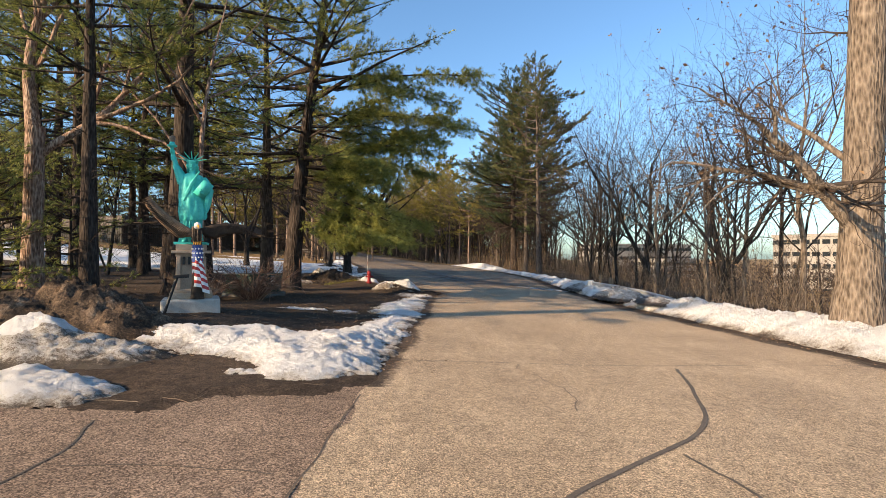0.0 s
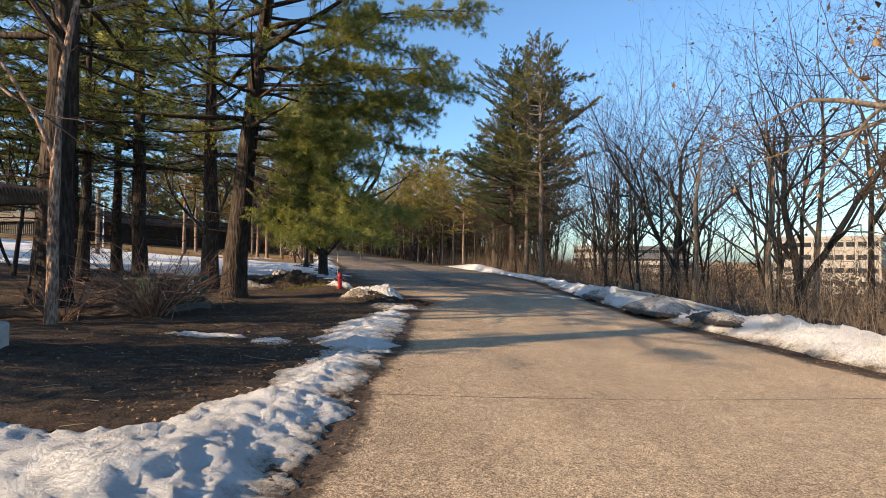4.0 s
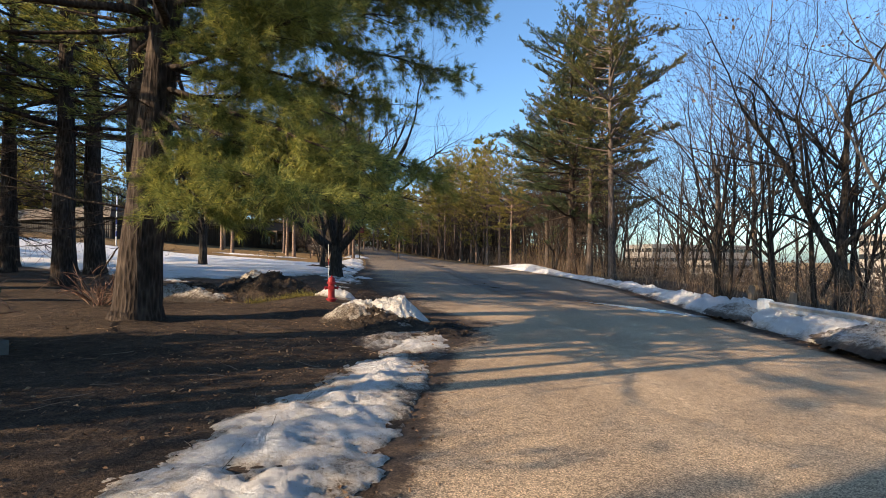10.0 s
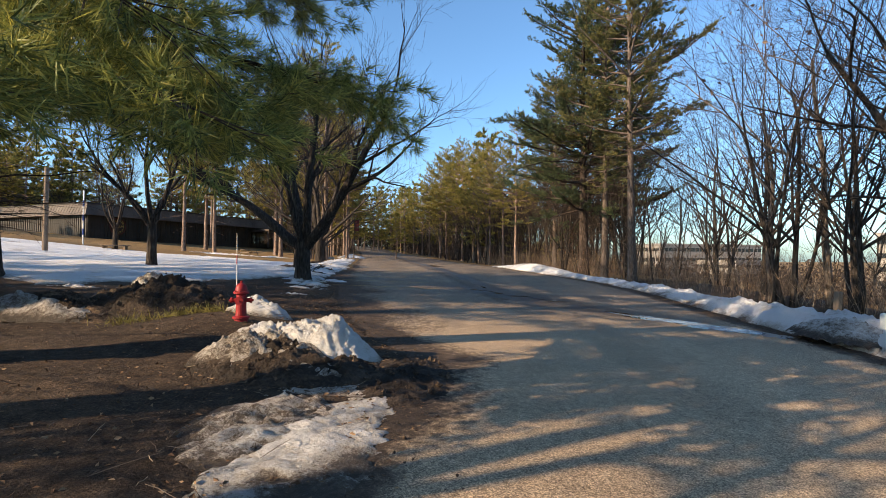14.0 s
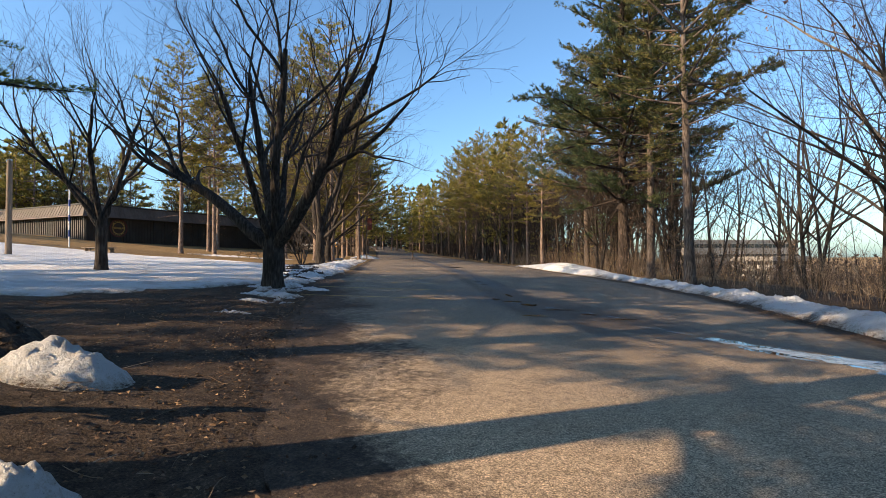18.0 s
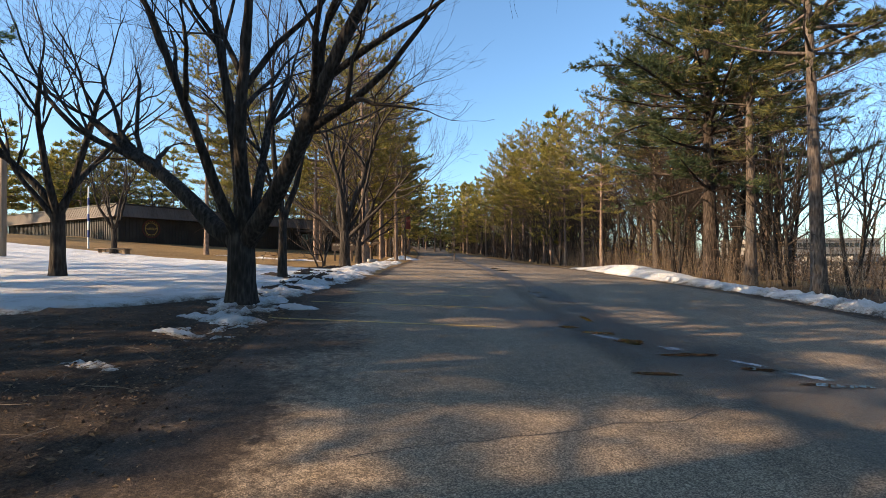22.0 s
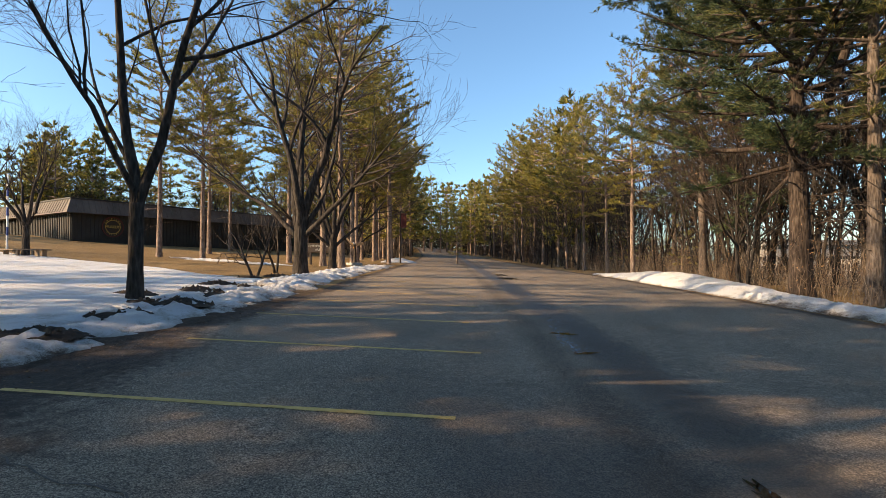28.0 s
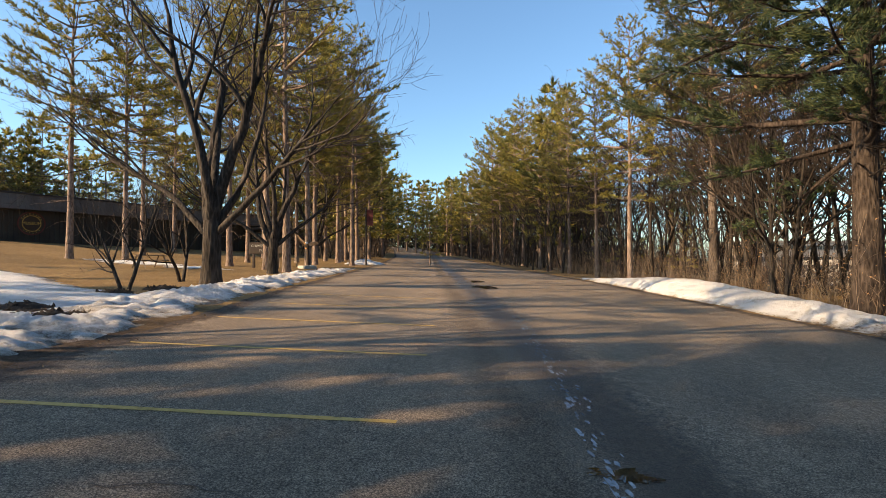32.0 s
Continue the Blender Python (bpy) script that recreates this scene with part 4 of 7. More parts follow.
def snow_sheet(name, xs, ys, thick, mat, label, floor=0.0, full=0.10):
    X, Y = np.meshgrid(xs, ys)
    T = thick(X, Y)
    ob = part(name, sheet(xs, ys, lambda x, y: np.maximum(ground_z(x, y), -50) + floor + T, T > -0.015), mat, smooth=True)
    thinness(ob, thick, full)
    tagged(ob, label, "snow", kind="structure")


def lumps(x, y, k):
    return vfbm(x, y, 0.9, k) * 0.42 + vfbm(x, y, 3.0, k + 4) * 0.24 + (0.35 - np.abs(vfbm(x, y, 4.5, k + 8))) * 0.26 + vfbm(x, y, 15.0, k + 11) * 0.13


def left_bank(x, y):
    """A bank that follows the road and swings off along the drive at its near end."""
    front = np.interp(x, (-5.6, -4.7, -2.9, -2.5, -2.2, -1.66, -1.2), (8.5, 8.0, 7.4, 6.7, 6.2, 6.4, 6.9))
    back = np.interp(y, (8.9, 9.2, 9.5, 10.2, 11.5, 14.4, 15.5, 18, 19.6, 21.4, 22.5, 24.2, 26), (-5.5, -4.4, -2.8, -2.4, -1.95, -1.85, -2.3, -2.3, -1.95, -1.55, -1.6, -2.0, -2.0))
    d = np.minimum(np.minimum(y - front, left_edge(y) - 0.05 - x), x - back)
    d = np.minimum(d, (24.6 - y) * 0.6) + 0.42 * lumps(x, y, 71.0)
    high = np.interp(y, (6, 7, 9, 14, 18, 20.5, 22, 24), (0.10, 0.19, 0.21, 0.11, 0.13, 0.11, 0.05, 0.03))
    prof = smooth(-0.1, 0.85, d)
    return np.where(d > 0, high * prof + np.interp(y, (10, 14), (0.14, 0.15)) * lumps(x, y, 2.0) * (0.15 + prof) + 0.01, 0.3 * d)


snow_sheet("snow_bank_left", axis((-6.2, -0.4), (0.042,)), axis((5.6, 25), (0.044,)), left_bank, SNOW, "crusted white snow bank melting along the road edge", 0.02)


def right_bank(x, y):
    e = right_edge(y) + 0.35
    width = np.interp(y, (2, 10, 20, 24, 30, 44, 52, 58, 61), (3.4, 3.2, 2.6, 1.9, 1.9, 1.9, 1.6, 1.0, 0.6))
    high = np.interp(y, (2, 10, 20, 24, 26, 31, 40, 50, 60), (0.55, 0.6, 0.55, 0.25, 0.5, 0.6, 0.3, 0.24, 0.2))
    c = e + width / 2
    prof = 1 - (np.abs(x - c) / (width / 2 + 0.05)) ** 2.0
    return high * prof.clip(-0.7, 1) + 0.28 * lumps(x, y, 12.0) * (0.3 + prof.clip(0, 1)) - 0.03


snow_sheet("snow_bank_right", axis((5.5, 13.2), (0.09,)), axis((-14, 1, 61), (0.3, 0.1)), right_bank, SNOW, "lumpy white snow bank ploughed up beside the road", 0.02, 0.24)


def end_mound(x, y):
    e = right_edge(y) + 0.2
    c = e + 1.6
    high = 0.75 * np.exp(-(((y - 68) / 10) ** 2)) - 0.05
    prof = 1 - ((x - c) / 1.7) ** 2
    live = (high / 0.15).clip(0, 1) * (prof + 0.25).clip(0, 1)
    return high * prof.clip(-0.7, 1) + 0.14 * lumps(x, y, 15.0) * live - 0.02 - 0.3 * (prof < -0.1) - 0.1 * (high < 0.0)


snow_sheet("snow_mound_right", axis((0.5, 11.5), (0.14,)), axis((47, 88), (0.18,)), end_mound, SNOW, "long white snow mound on the outside of the bend", 0.02)


def lawn(x, y):
    e = left_edge(y) - 1.6
    near = np.interp(x, (-60, -30, -20, -14, -10, -8), (36, 37, 36, 33.5, 38.5, 44))
    far = np.interp(x, (-60, -40, -30, -22, -16, -10), (58, 62, 63, 60, 56.5, 55))
    m = np.minimum(np.minimum((e - x) * 0.35, (y - near) * 0.22), (far - y) * 0.12)
    return m.clip(-0.12, 0.10) + 0.05 * lumps(x, y, 21.0)


snow_sheet("snow_lawn", axis((-60, -28, -7), (0.7, 0.28)), axis((30, 64), (0.28,)), lawn, SNOW, "smooth snow cover over the museum lawn", 0.03)


def bay_bank(x, y):
    half = np.interp(y, (36, 44, 48, 56, 66), (1.0, 1.0, 1.6, 1.6, 1.2))
    c = left_edge(y) - half - 0.15
    high = np.interp(y, (36, 38, 42, 47, 60, 76, 80), (0.0, 0.08, 0.13, 0.22, 0.22, 0.16, 0.0))
    prof = 1 - ((x - c) / half) ** 2
    gully = np.exp(-(((x - c) / 0.22) ** 2)) * (half > 1.25) * (y < 53)
    return high * (prof.clip(-0.7, 1) - 0.55 * gully) + 0.28 * lumps(x, y, 27.0) * (0.3 + prof.clip(0, 1)) - 0.055


snow_sheet("snow_bank_bays", axis((-17, -5), (0.1,)), axis((36, 82), (0.11,)), bay_bank, SNOW, "ploughed snow ridge with dark earth showing through beside the parking bays", 0.02, 0.16)


HEAPS = []


def heap(name, cx, cy, rx, ry, h, mat, label, k, step=0.055, floor=0.02, flat=1.6, rough=0.16):
    xs, ys = axis((cx - rx * 1.5, cx + rx * 1.5), (step,)), axis((cy - ry * 1.5, cy + ry * 1.5), (step,))

    def t(x, y):
        r = np.sqrt(((x - cx) / rx) ** 2 + ((y - cy) / ry) ** 2)
        return h * (1 - r ** flat).clip(-0.8, 1) + (rough + h * 0.42) * lumps(x, y, k) * (1.25 - r).clip(0, 1) + 0.03 * vfbm(x, y, 11.0, k + 3) - 0.02

    HEAPS.append((mat, cx, cy, rx, ry, lambda x, y: ground_z(x, y) + floor + t(x, y)))
    X, Y = np.meshgrid(xs, ys)
    T = t(X, Y)
    ob = part(name, sheet(xs, ys, lambda x, y: ground_z(x, y) + floor + T, T > -0.015), mat, smooth=True)
    thinness(ob, t, min(0.12, 0.5 * h))
    tagged(ob, label, "mound", kind="structure")


heap("earth_mound_hydrant", -2.2, 25.1, 1.35, 1.0, 0.28, MUD, "black ploughed earth under the snow in front of the hydrant", 31, 0.045, flat=2.2)
heap("snow_cap_hydrant", -2.4, 25.72, 1.3, 0.72, 0.58, SNOW, "white crest of snow on the black earth heap", 33, 0.026, floor=0.03, flat=2.4)
heap("dirty_snow_hydrant", -2.65, 25.25, 1.1, 0.75, 0.44, SNOW_DIRTY, "dirty speckled snow on the flank of the heap", 34, 0.03, floor=0.05)
heap("dirty_snow_hydrant", -1.9, 24.75, 0.7, 0.4, 0.20, SNOW_DIRTY, "dirty speckled snow at the foot of the heap", 32, 0.045, floor=0.05)
heap("snow_trail", -1.65, 23.3, 0.65, 1.5, 0.09, SNOW_DIRTY, "grey icy snow trailing along the verge", 35)
heap("mud_spill", -0.75, 25.0, 0.75, 1.3, 0.10, MUD, "black mud spilled from the heap onto the road", 36)
heap("earth_mound", -6.7, 28.9, 2.1, 1.3, 0.78, MUD, "black ploughed earth mound beside the hydrant", 37)
heap("earth_mound_flank", -8.4, 28.0, 1.9, 0.9, 0.42, CLODS, "brown clods on the flank of the earth mound", 38)
heap("snow_mound_earth", -8.8, 27.8, 1.9, 0.75, 0.40, SNOW_DIRTY, "dirty snow on the flank of the earth mound", 39, floor=0.06)
heap("snow_cap_earth", -7.2, 29.5, 1.0, 0.6, 0.74, SNOW_DIRTY, "dirty snow on top of the earth mound", 40, floor=0.05)
heap("snow_patch_behind_hydrant", -4.35, 28.6, 0.75, 0.6, 0.36, SNOW, "dirty snow lump behind the hydrant", 41)
heap("earth_pile", -6.7, 8.9, 2.1, 1.05, 0.85, CLODS, "pile of ploughed brown earth and old snow by the drive", 43)
heap("dirty_snow_pile", -5.7, 7.2, 1.7, 0.9, 0.36, SNOW_DIRTY, "old brown-stained snow pile by the drive", 44)
heap("snow_pile_drive", -6.2, 7.5, 0.75, 0.4, 0.30, SNOW, "white snow lying against the earth pile", 45, floor=0.22)
heap("snow_pile_drive", -4.55, 5.45, 0.95, 0.6, 0.24, SNOW, "white snow left at the side of the drive", 46)
heap("snow_patch", -4.55, 15.15, 0.6, 0.26, 0.05, SNOW, "thin patch of snow on the leaf litter", 47, 0.04, flat=4, rough=0.08)
heap("snow_patch", -3.95, 15.28, 0.42, 0.17, 0.05, SNOW, "thin patch of snow on the leaf litter", 48, 0.04, flat=4, rough=0.08)
heap("snow_patch_small", -2.95, 15.0, 0.40, 0.32, 0.04, SNOW, "small patch of snow on the leaf litter", 49, 0.035, flat=4, rough=0.10)
heap("snow_patch", -2.55, 6.75, 0.55, 0.16, 0.06, SNOW, "thin sliver of snow in front of the bank", 50, 0.04)
for i, (x, y, rx, ry) in enumerate(((-7.2, 38.2, 0.7, 0.25), (-6.6, 36.6, 0.5, 0.2), (-8.0, 40.4, 0.9, 0.35), (-6.3, 40.2, 0.6, 0.3), (-5.9, 34.6, 0.5, 0.18), (-12.5, 33.2, 1.2, 0.3))):
    heap("snow_patch", x, y, rx, ry, 0.09, SNOW, "thin leftover patch of snow on the verge", 51 + i, 0.05)
for i, (x, y, rx, ry) in enumerate(((-9.4, 47.0, 0.8, 0.5), (-11.1, 49.8, 0.7, 0.45), (-10.6, 51.1, 0.8, 0.6), (-12.0, 51.6, 0.6, 0.5), (-8.5, 43.4, 0.7, 0.4), (-12.9, 56.7, 0.7, 0.5), (-9.2, 45.3, 0.6, 0.5), (-11.6, 48.1, 0.7, 0.25), (-10.1, 46.8, 0.5, 0.2), (-9.9, 49.0, 0.5, 0.4), (-13.3, 55.2, 0.5, 0.4))):
    heap("earth_clods", x, y, rx, ry, 0.09, MUD, "dark frozen earth turned up through the snow ridge", 61 + i, 0.05, floor=0.14)
heap("dirty_snow_right", 8.9, 24.6, 1.3, 2.2, 0.55, SNOW_DIRTY, "heap of dirty snow and soil on the roadside bank", 81, 0.08, floor=0.2)
heap("dirty_snow_right", 9.0, 20.6, 0.8, 1.5, 0.30, SNOW_DIRTY, "tan-stained snow along the crest of the roadside bank", 85, 0.07, floor=0.32)
heap("mud_spill", 8.1, 25.2, 0.35, 1.1, 0.06, MUD, "dark wet soil at the foot of the roadside bank", 87, 0.06)
heap("snow_slab", 8.55, 27.3, 0.5, 0.4, 0.14, SNOW, "small white slab of snow fallen from the bank", 88, 0.05, floor=0.05)
heap("dirty_snow_right", 8.6, 30.5, 0.9, 1.5, 0.45, SNOW_DIRTY, "heap of dirty snow and soil on the roadside bank", 83, 0.08, floor=0.2)
heap("snow_patch_pines", -29.5, 73.5, 4.2, 1.4, 0.12, SNOW, "thin leftover snow lying under the lawn pines", 91, 0.2, floor=0.04)
heap("snow_patch_far", -20.6, 95.5, 2.2, 3.0, 0.5, SNOW, "leftover snow pile by the road under the pines", 93, 0.16, floor=0.03)
heap("snow_patch_pines", -23.0, 71.0, 2.4, 0.7, 0.10, SNOW, "thin leftover snow lying under the lawn pines", 92, 0.15, floor=0.04)


def clod_mesh(g, rng, c, r):
    """One broken lump of earth."""
    a = np.array([[1, 0, 0], [-1, 0, 0], [0, 1, 0], [0, -1, 0], [0, 0, 1], [0, 0, -1]], float)
    a = np.concatenate([a, unit(rng.normal(0, 1, (4, 3)))])[:6] * r * rng.uniform(0.55, 1.2, (6, 1)) + rng.normal(0, 0.15 * r, (6, 3))
    f = [[0, 2, 4], [2, 1, 4], [1, 3, 4], [3, 0, 4], [2, 0, 5], [1, 2, 5], [3, 1, 5], [0, 3, 5]]
    g.add(a + c, f)


g, rng = Geo(), np.random.default_rng(57)
for mat, cx, cy, rx, ry, top in HEAPS:
    if mat not in (MUD, CLODS):
        continue
    for i in range(int(150 * rx * ry) + 20):
        a, q = rng.uniform(0, 6.28), rng.uniform(0, 1.05) ** 0.6
        x, y = cx + rx * q * math.cos(a), cy + ry * q * math.sin(a)
        r = 0.012 + 0.05 * rng.uniform(0, 1) ** 3
        clod_mesh(g, rng, (x, y, float(top(np.array([x]), np.array([y]))[0]) + 0.2 * r), r)
for i in range(900):
    y = rng.uniform(21, 40)
    x = float(left_edge(y)) + rng.normal(-0.35, 0.45)
    r = 0.006 + 0.022 * rng.uniform(0, 1) ** 3
    clod_mesh(g, rng, (x, y, float(ground_z(x, y)) + 0.02), r)
tagged(part("earth_clods_loose", g, CLODS), "loose crumbs and clods of turned earth", "clods", kind="stuff")

# ---- paints and other stuff ----
VERDIGRIS = speckled("verdigris_paint", [(0.3, (0.03, 0.36, 0.31)), (0.55, (0.06, 0.52, 0.45)), (0.8, (0.12, 0.62, 0.54))], 3, 0.55, 0.15, 6)
STONE = speckled("pedestal_stone", [(0.3, (0.24, 0.18, 0.13)), (0.55, (0.40, 0.31, 0.23)), (0.8, (0.52, 0.42, 0.32))], 5, 0.85, 0.3, 8)
CONCRETE = speckled("concrete", [(0.3, (0.25, 0.24, 0.22)), (0.6, (0.42, 0.41, 0.38)), (0.8, (0.55, 0.53, 0.50))], 4, 0.9, 0.4, 9)
EAGLE_BROWN = speckled("eagle_brown", [(0.3, (0.015, 0.010, 0.007)), (0.55, (0.05, 0.032, 0.021)), (0.8, (0.12, 0.08, 0.05))], 9, 0.7, 0.4, 5)
EAGLE_LIGHT = speckled("eagle_wing", [(0.3, (0.08, 0.052, 0.034)), (0.55, (0.22, 0.15, 0.10)), (0.8, (0.36, 0.27, 0.19))], 9, 0.7, 0.4, 5)
WHITE = plain("white_paint", (0.78, 0.77, 0.74), 0.5)
FLAG_RED = plain("flag_red", (0.45, 0.03, 0.03), 0.5)
FLAG_BLUE = plain("flag_blue", (0.03, 0.06, 0.22), 0.5)
BLACK = plain("black_metal", (0.02, 0.02, 0.022), 0.45, 0.3)
HYDRANT_RED = speckled("hydrant_red", [(0.3, (0.13, 0.009, 0.012)), (0.6, (0.29, 0.018, 0.024)), (0.85, (0.40, 0.06, 0.055))], 9, 0.5, 0.2, 6)
BOX_GREEN = speckled("box_green", [(0.3, (0.012, 0.032, 0.020)), (0.6, (0.022, 0.055, 0.034)), (0.8, (0.035, 0.07, 0.045))], 4, 0.45, 0.1, 8)
YELLOW = speckled("worn_yellow_paint", [(0.33, (0.16, 0.12, 0.08)), (0.43, (0.48, 0.31, 0.09)), (0.7, (0.68, 0.46, 0.16))], 9, 0.75, 0.3, 5)
ORANGE = plain("orange_paint", (0.75, 0.33, 0.03), 0.5)
SIDING = speckled("dark_siding", [(0.3, (0.018, 0.017, 0.016)), (0.6, (0.040, 0.037, 0.034)), (0.8, (0.065, 0.058, 0.05))], 0.8, 0.6, 0.1, 20)
FASCIA = speckled("beige_fascia", [(0.3, (0.055, 0.043, 0.036)), (0.55, (0.115, 0.092, 0.076)), (0.8, (0.17, 0.14, 0.115))], 0.5, 0.7, 0.2, 12, stretch=(1, 1, 0.2))
POLE_WOOD = speckled("pole_wood", [(0.3, (0.10, 0.075, 0.055)), (0.55, (0.24, 0.18, 0.13)), (0.8, (0.36, 0.28, 0.21))], 3, 0.9, 0.4, 6, stretch=(1, 1, 0.1))
SIGN_BROWN = plain("sign_brown", (0.035, 0.022, 0.015), 0.6)
PAD_GREY = speckled("grey_pad", [(0.3, (0.07, 0.07, 0.068)), (0.6, (0.12, 0.12, 0.115)), (0.8, (0.17, 0.165, 0.155))], 4, 0.9, 0.3, 9)
GALV = speckled("galvanised_steel", [(0.3, (0.30, 0.30, 0.29)), (0.6, (0.50, 0.50, 0.48)), (0.85, (0.62, 0.61, 0.58))], 6, 0.5, 0.1, 8, metal=0.6)
GLASS, _nt, _b = material("dark_glass", 0.06, spec=0.6)
_b.inputs["Base Color"].default_value = (0.02, 0.025, 0.03, 1)
WATER, _nt, _b = material("standing_water", 0.03, spec=0.6)
_b.inputs["Base Color"].default_value = (0.018, 0.015, 0.012, 1)
ICE = speckled("wet_ice", [(0.35, (0.10, 0.12, 0.14)), (0.55, (0.35, 0.40, 0.45)), (0.75, (0.65, 0.68, 0.72))], 2.5, 0.22, 0.5, 9, 0.02, spec=0.5)


def lathe(geo, profile, sides=16, centre=(0, 0), mat=0):
    """Turns a profile of (radius, height) round the upright."""
    cx, cy = centre
    return geo.tube([(cx, cy, z) for _, z in profile], [r for r, _ in profile], sides, mat, cap=True)


def blob(geo, c, r, mat=0, squash=(1, 1, 1), rough=0.0, seed=1, sub=2):
    bm = bmesh.new()
    bmesh.ops.create_icosphere(bm, subdivisions=sub, radius=1)
    for v in bm.verts:
        k = 1 + rough * noise.noise(v.co * 2.3 + Vector((seed, 0, 0)))
        v.co = Vector([c[i] + v.co[i] * r * squash[i] * k for i in range(3)])
    geo.from_bm(bm, mat)


def loft(geo, rings, mat=0, cap=True):
    """Skins a row of equal rings of points."""
    rings = np.array(rings, float)
    k, s = rings.shape[:2]
    i, j = np.meshgrid(np.arange(k - 1), np.arange(s), indexing="ij")
    j2 = (j + 1) % s
    geo.add(rings.reshape(-1, 3), np.stack([i * s + j, i * s + j2, (i + 1) * s + j2, (i + 1) * s + j], -1).reshape(-1, 4), mat)
    if cap:
        for q in (0, -1):
            c = rings[q].mean(0)
            geo.add(np.vstack([rings[q], c]), [[a, (a + 1) % s, s] for a in range(s)], mat)


def oval(c, rx, ry, n=28, folds=0.0, k=9, turn=0.0):
    a = np.arange(n) * 2 * math.pi / n
    f = 1 + folds * np.sin(a * k + turn)
    return np.stack([c[0] + rx * f * np.cos(a), c[1] + ry * f * np.sin(a), np.full(n, c[2])], 1)


def liberty_statue():
    """A robed figure with raised torch, tablet and rayed crown, 2.6 m to the torch."""
    g = Geo()

    def robe(rows, n, k, deep, twist):
        rings = []
        a = np.arange(n) * 2 * math.pi / n
        for z, cx, cy, rx, ry, amt in rows:
            f = 1 + deep * amt * (np.abs(np.sin(a * k / 2 + twist * z)) ** 0.6 - 0.6) + 0.4 * deep * amt * np.sin(a * (k - 3) - 2.1 * twist * z + 1)
            rings.append(np.stack([cx + rx * f * np.cos(a), cy + ry * f * np.sin(a), np.full(n, z) + 0.05 * amt * np.cos(a - 0.6)], 1))
        loft(g, rings)

    # long under-robe in upright pleats down to the feet
    robe([(0.0, -0.02, 0, 0.25, 0.22, 1), (0.1, -0.02, 0, 0.235, 0.21, 1), (0.35, -0.02, 0, 0.215, 0.19, 1), (0.62, -0.01, 0, 0.225, 0.19, 1), (0.9, 0, 0, 0.25, 0.2, 0.6)], 96, 22, 0.16, 0.4)
    # heavy mantle wrapped on the slant, hem falling lower on one side
    rows = []
    for z, rx, ry, amt in ((0.55, 0.275, 0.225, 0.5), (0.60, 0.285, 0.24, 1), (0.8, 0.29, 0.245, 1), (1.0, 0.285, 0.24, 1), (1.2, 0.275, 0.225, 1), (1.38, 0.275, 0.21, 0.9), (1.52, 0.275, 0.19, 0.7), (1.62, 0.235, 0.16, 0.4), (1.68, 0.15, 0.12, 0.1), (1.71, 0.085, 0.085, 0)):
        rows.append((z, 0.02 * math.sin(z * 2.4), 0, rx, ry, amt))
    robe(rows, 96, 13, 0.13, 3.6)
    for q in range(7):
        # raised folds running from the hip up to the shoulder
        p = []
        for u in np.linspace(0, 1, 9):
            ang = -2.75 + 0.16 * q + u * (1.25 - 0.05 * q)
            z = 0.72 + 0.10 * q + u * (0.62 - 0.03 * q)
            p.append((0.275 * math.cos(ang), 0.235 * math.sin(ang) + 0.01, z))
        g.tube(p, [0.008, 0.020, 0.026, 0.026, 0.026, 0.024, 0.022, 0.018, 0.006], 7, cap=True)
    lathe(g, [(0.085, 1.66), (0.068, 1.72), (0.066, 1.80)], 14)
    # head with brow, nose, chin and rolled hair, under a rayed diadem
    blob(g, (0, -0.01, 1.90), 0.115, 0, (0.84, 1.0, 1.22), sub=3)
    blob(g, (0, -0.085, 1.80), 0.04, 0, (1.0, 0.8, 0.8))
    g.tube([(0, -0.115, 1.935), (0, -0.145, 1.885), (0, -0.118, 1.872)], [0.010, 0.020, 0.012], 7, cap=True)
    g.tube([(-0.035, -0.116, 1.845), (0, -0.126, 1.848), (0.035, -0.116, 1.845)], [0.004, 0.011, 0.004], 6, cap=True)
    for sx in (-1, 1):
        g.tube([(sx * 0.015, -0.118, 1.94), (sx * 0.045, -0.113, 1.947), (sx * 0.078, -0.09, 1.935)], [0.008, 0.013, 0.008], 6, cap=True)
        blob(g, (sx * 0.042, -0.098, 1.915), 0.018, 0, (1.2, 0.8, 0.8), sub=1)
        for q in range(5):
            blob(g, (sx * (0.095 + 0.008 * (q % 2)), -0.02 + 0.035 * q, 1.90 - 0.035 * q), 0.05, 0, (0.7, 0.9, 1.2), 0.2, q, 1)
    blob(g, (0, 0.075, 1.86), 0.12, 0, (0.95, 0.8, 1.2), 0.25, 4)
    lathe(g, [(0.105, 1.95), (0.125, 1.96), (0.13, 2.0), (0.122, 2.015), (0.09, 2.02)], 22)
    for q in range(7):
        a = math.pi * (0.05 + 0.90 * q / 6)
        d = np.array([math.cos(a), -0.55, math.sin(a) * 0.6 + 0.08])
        p = np.array([0, -0.01, 1.985])
        g.tube([p + d * 0.10, p + d * 0.33], [0.020, 0.005], 5, cap=True)
    # raised arm in a gathered sleeve, torch with gallery and flame
    loft(g, [oval((-0.16, 0, 1.42), 0.15, 0.15, 20, 0.05, 5), oval((-0.22, -0.01, 1.58), 0.135, 0.135, 20, 0.07, 5), oval((-0.29, -0.02, 1.74), 0.10, 0.105, 20, 0.08, 5, 1), oval((-0.335, -0.03, 1.86), 0.078, 0.08, 20, 0.06, 5, 2), oval((-0.35, -0.03, 1.89), 0.055, 0.055, 20)])
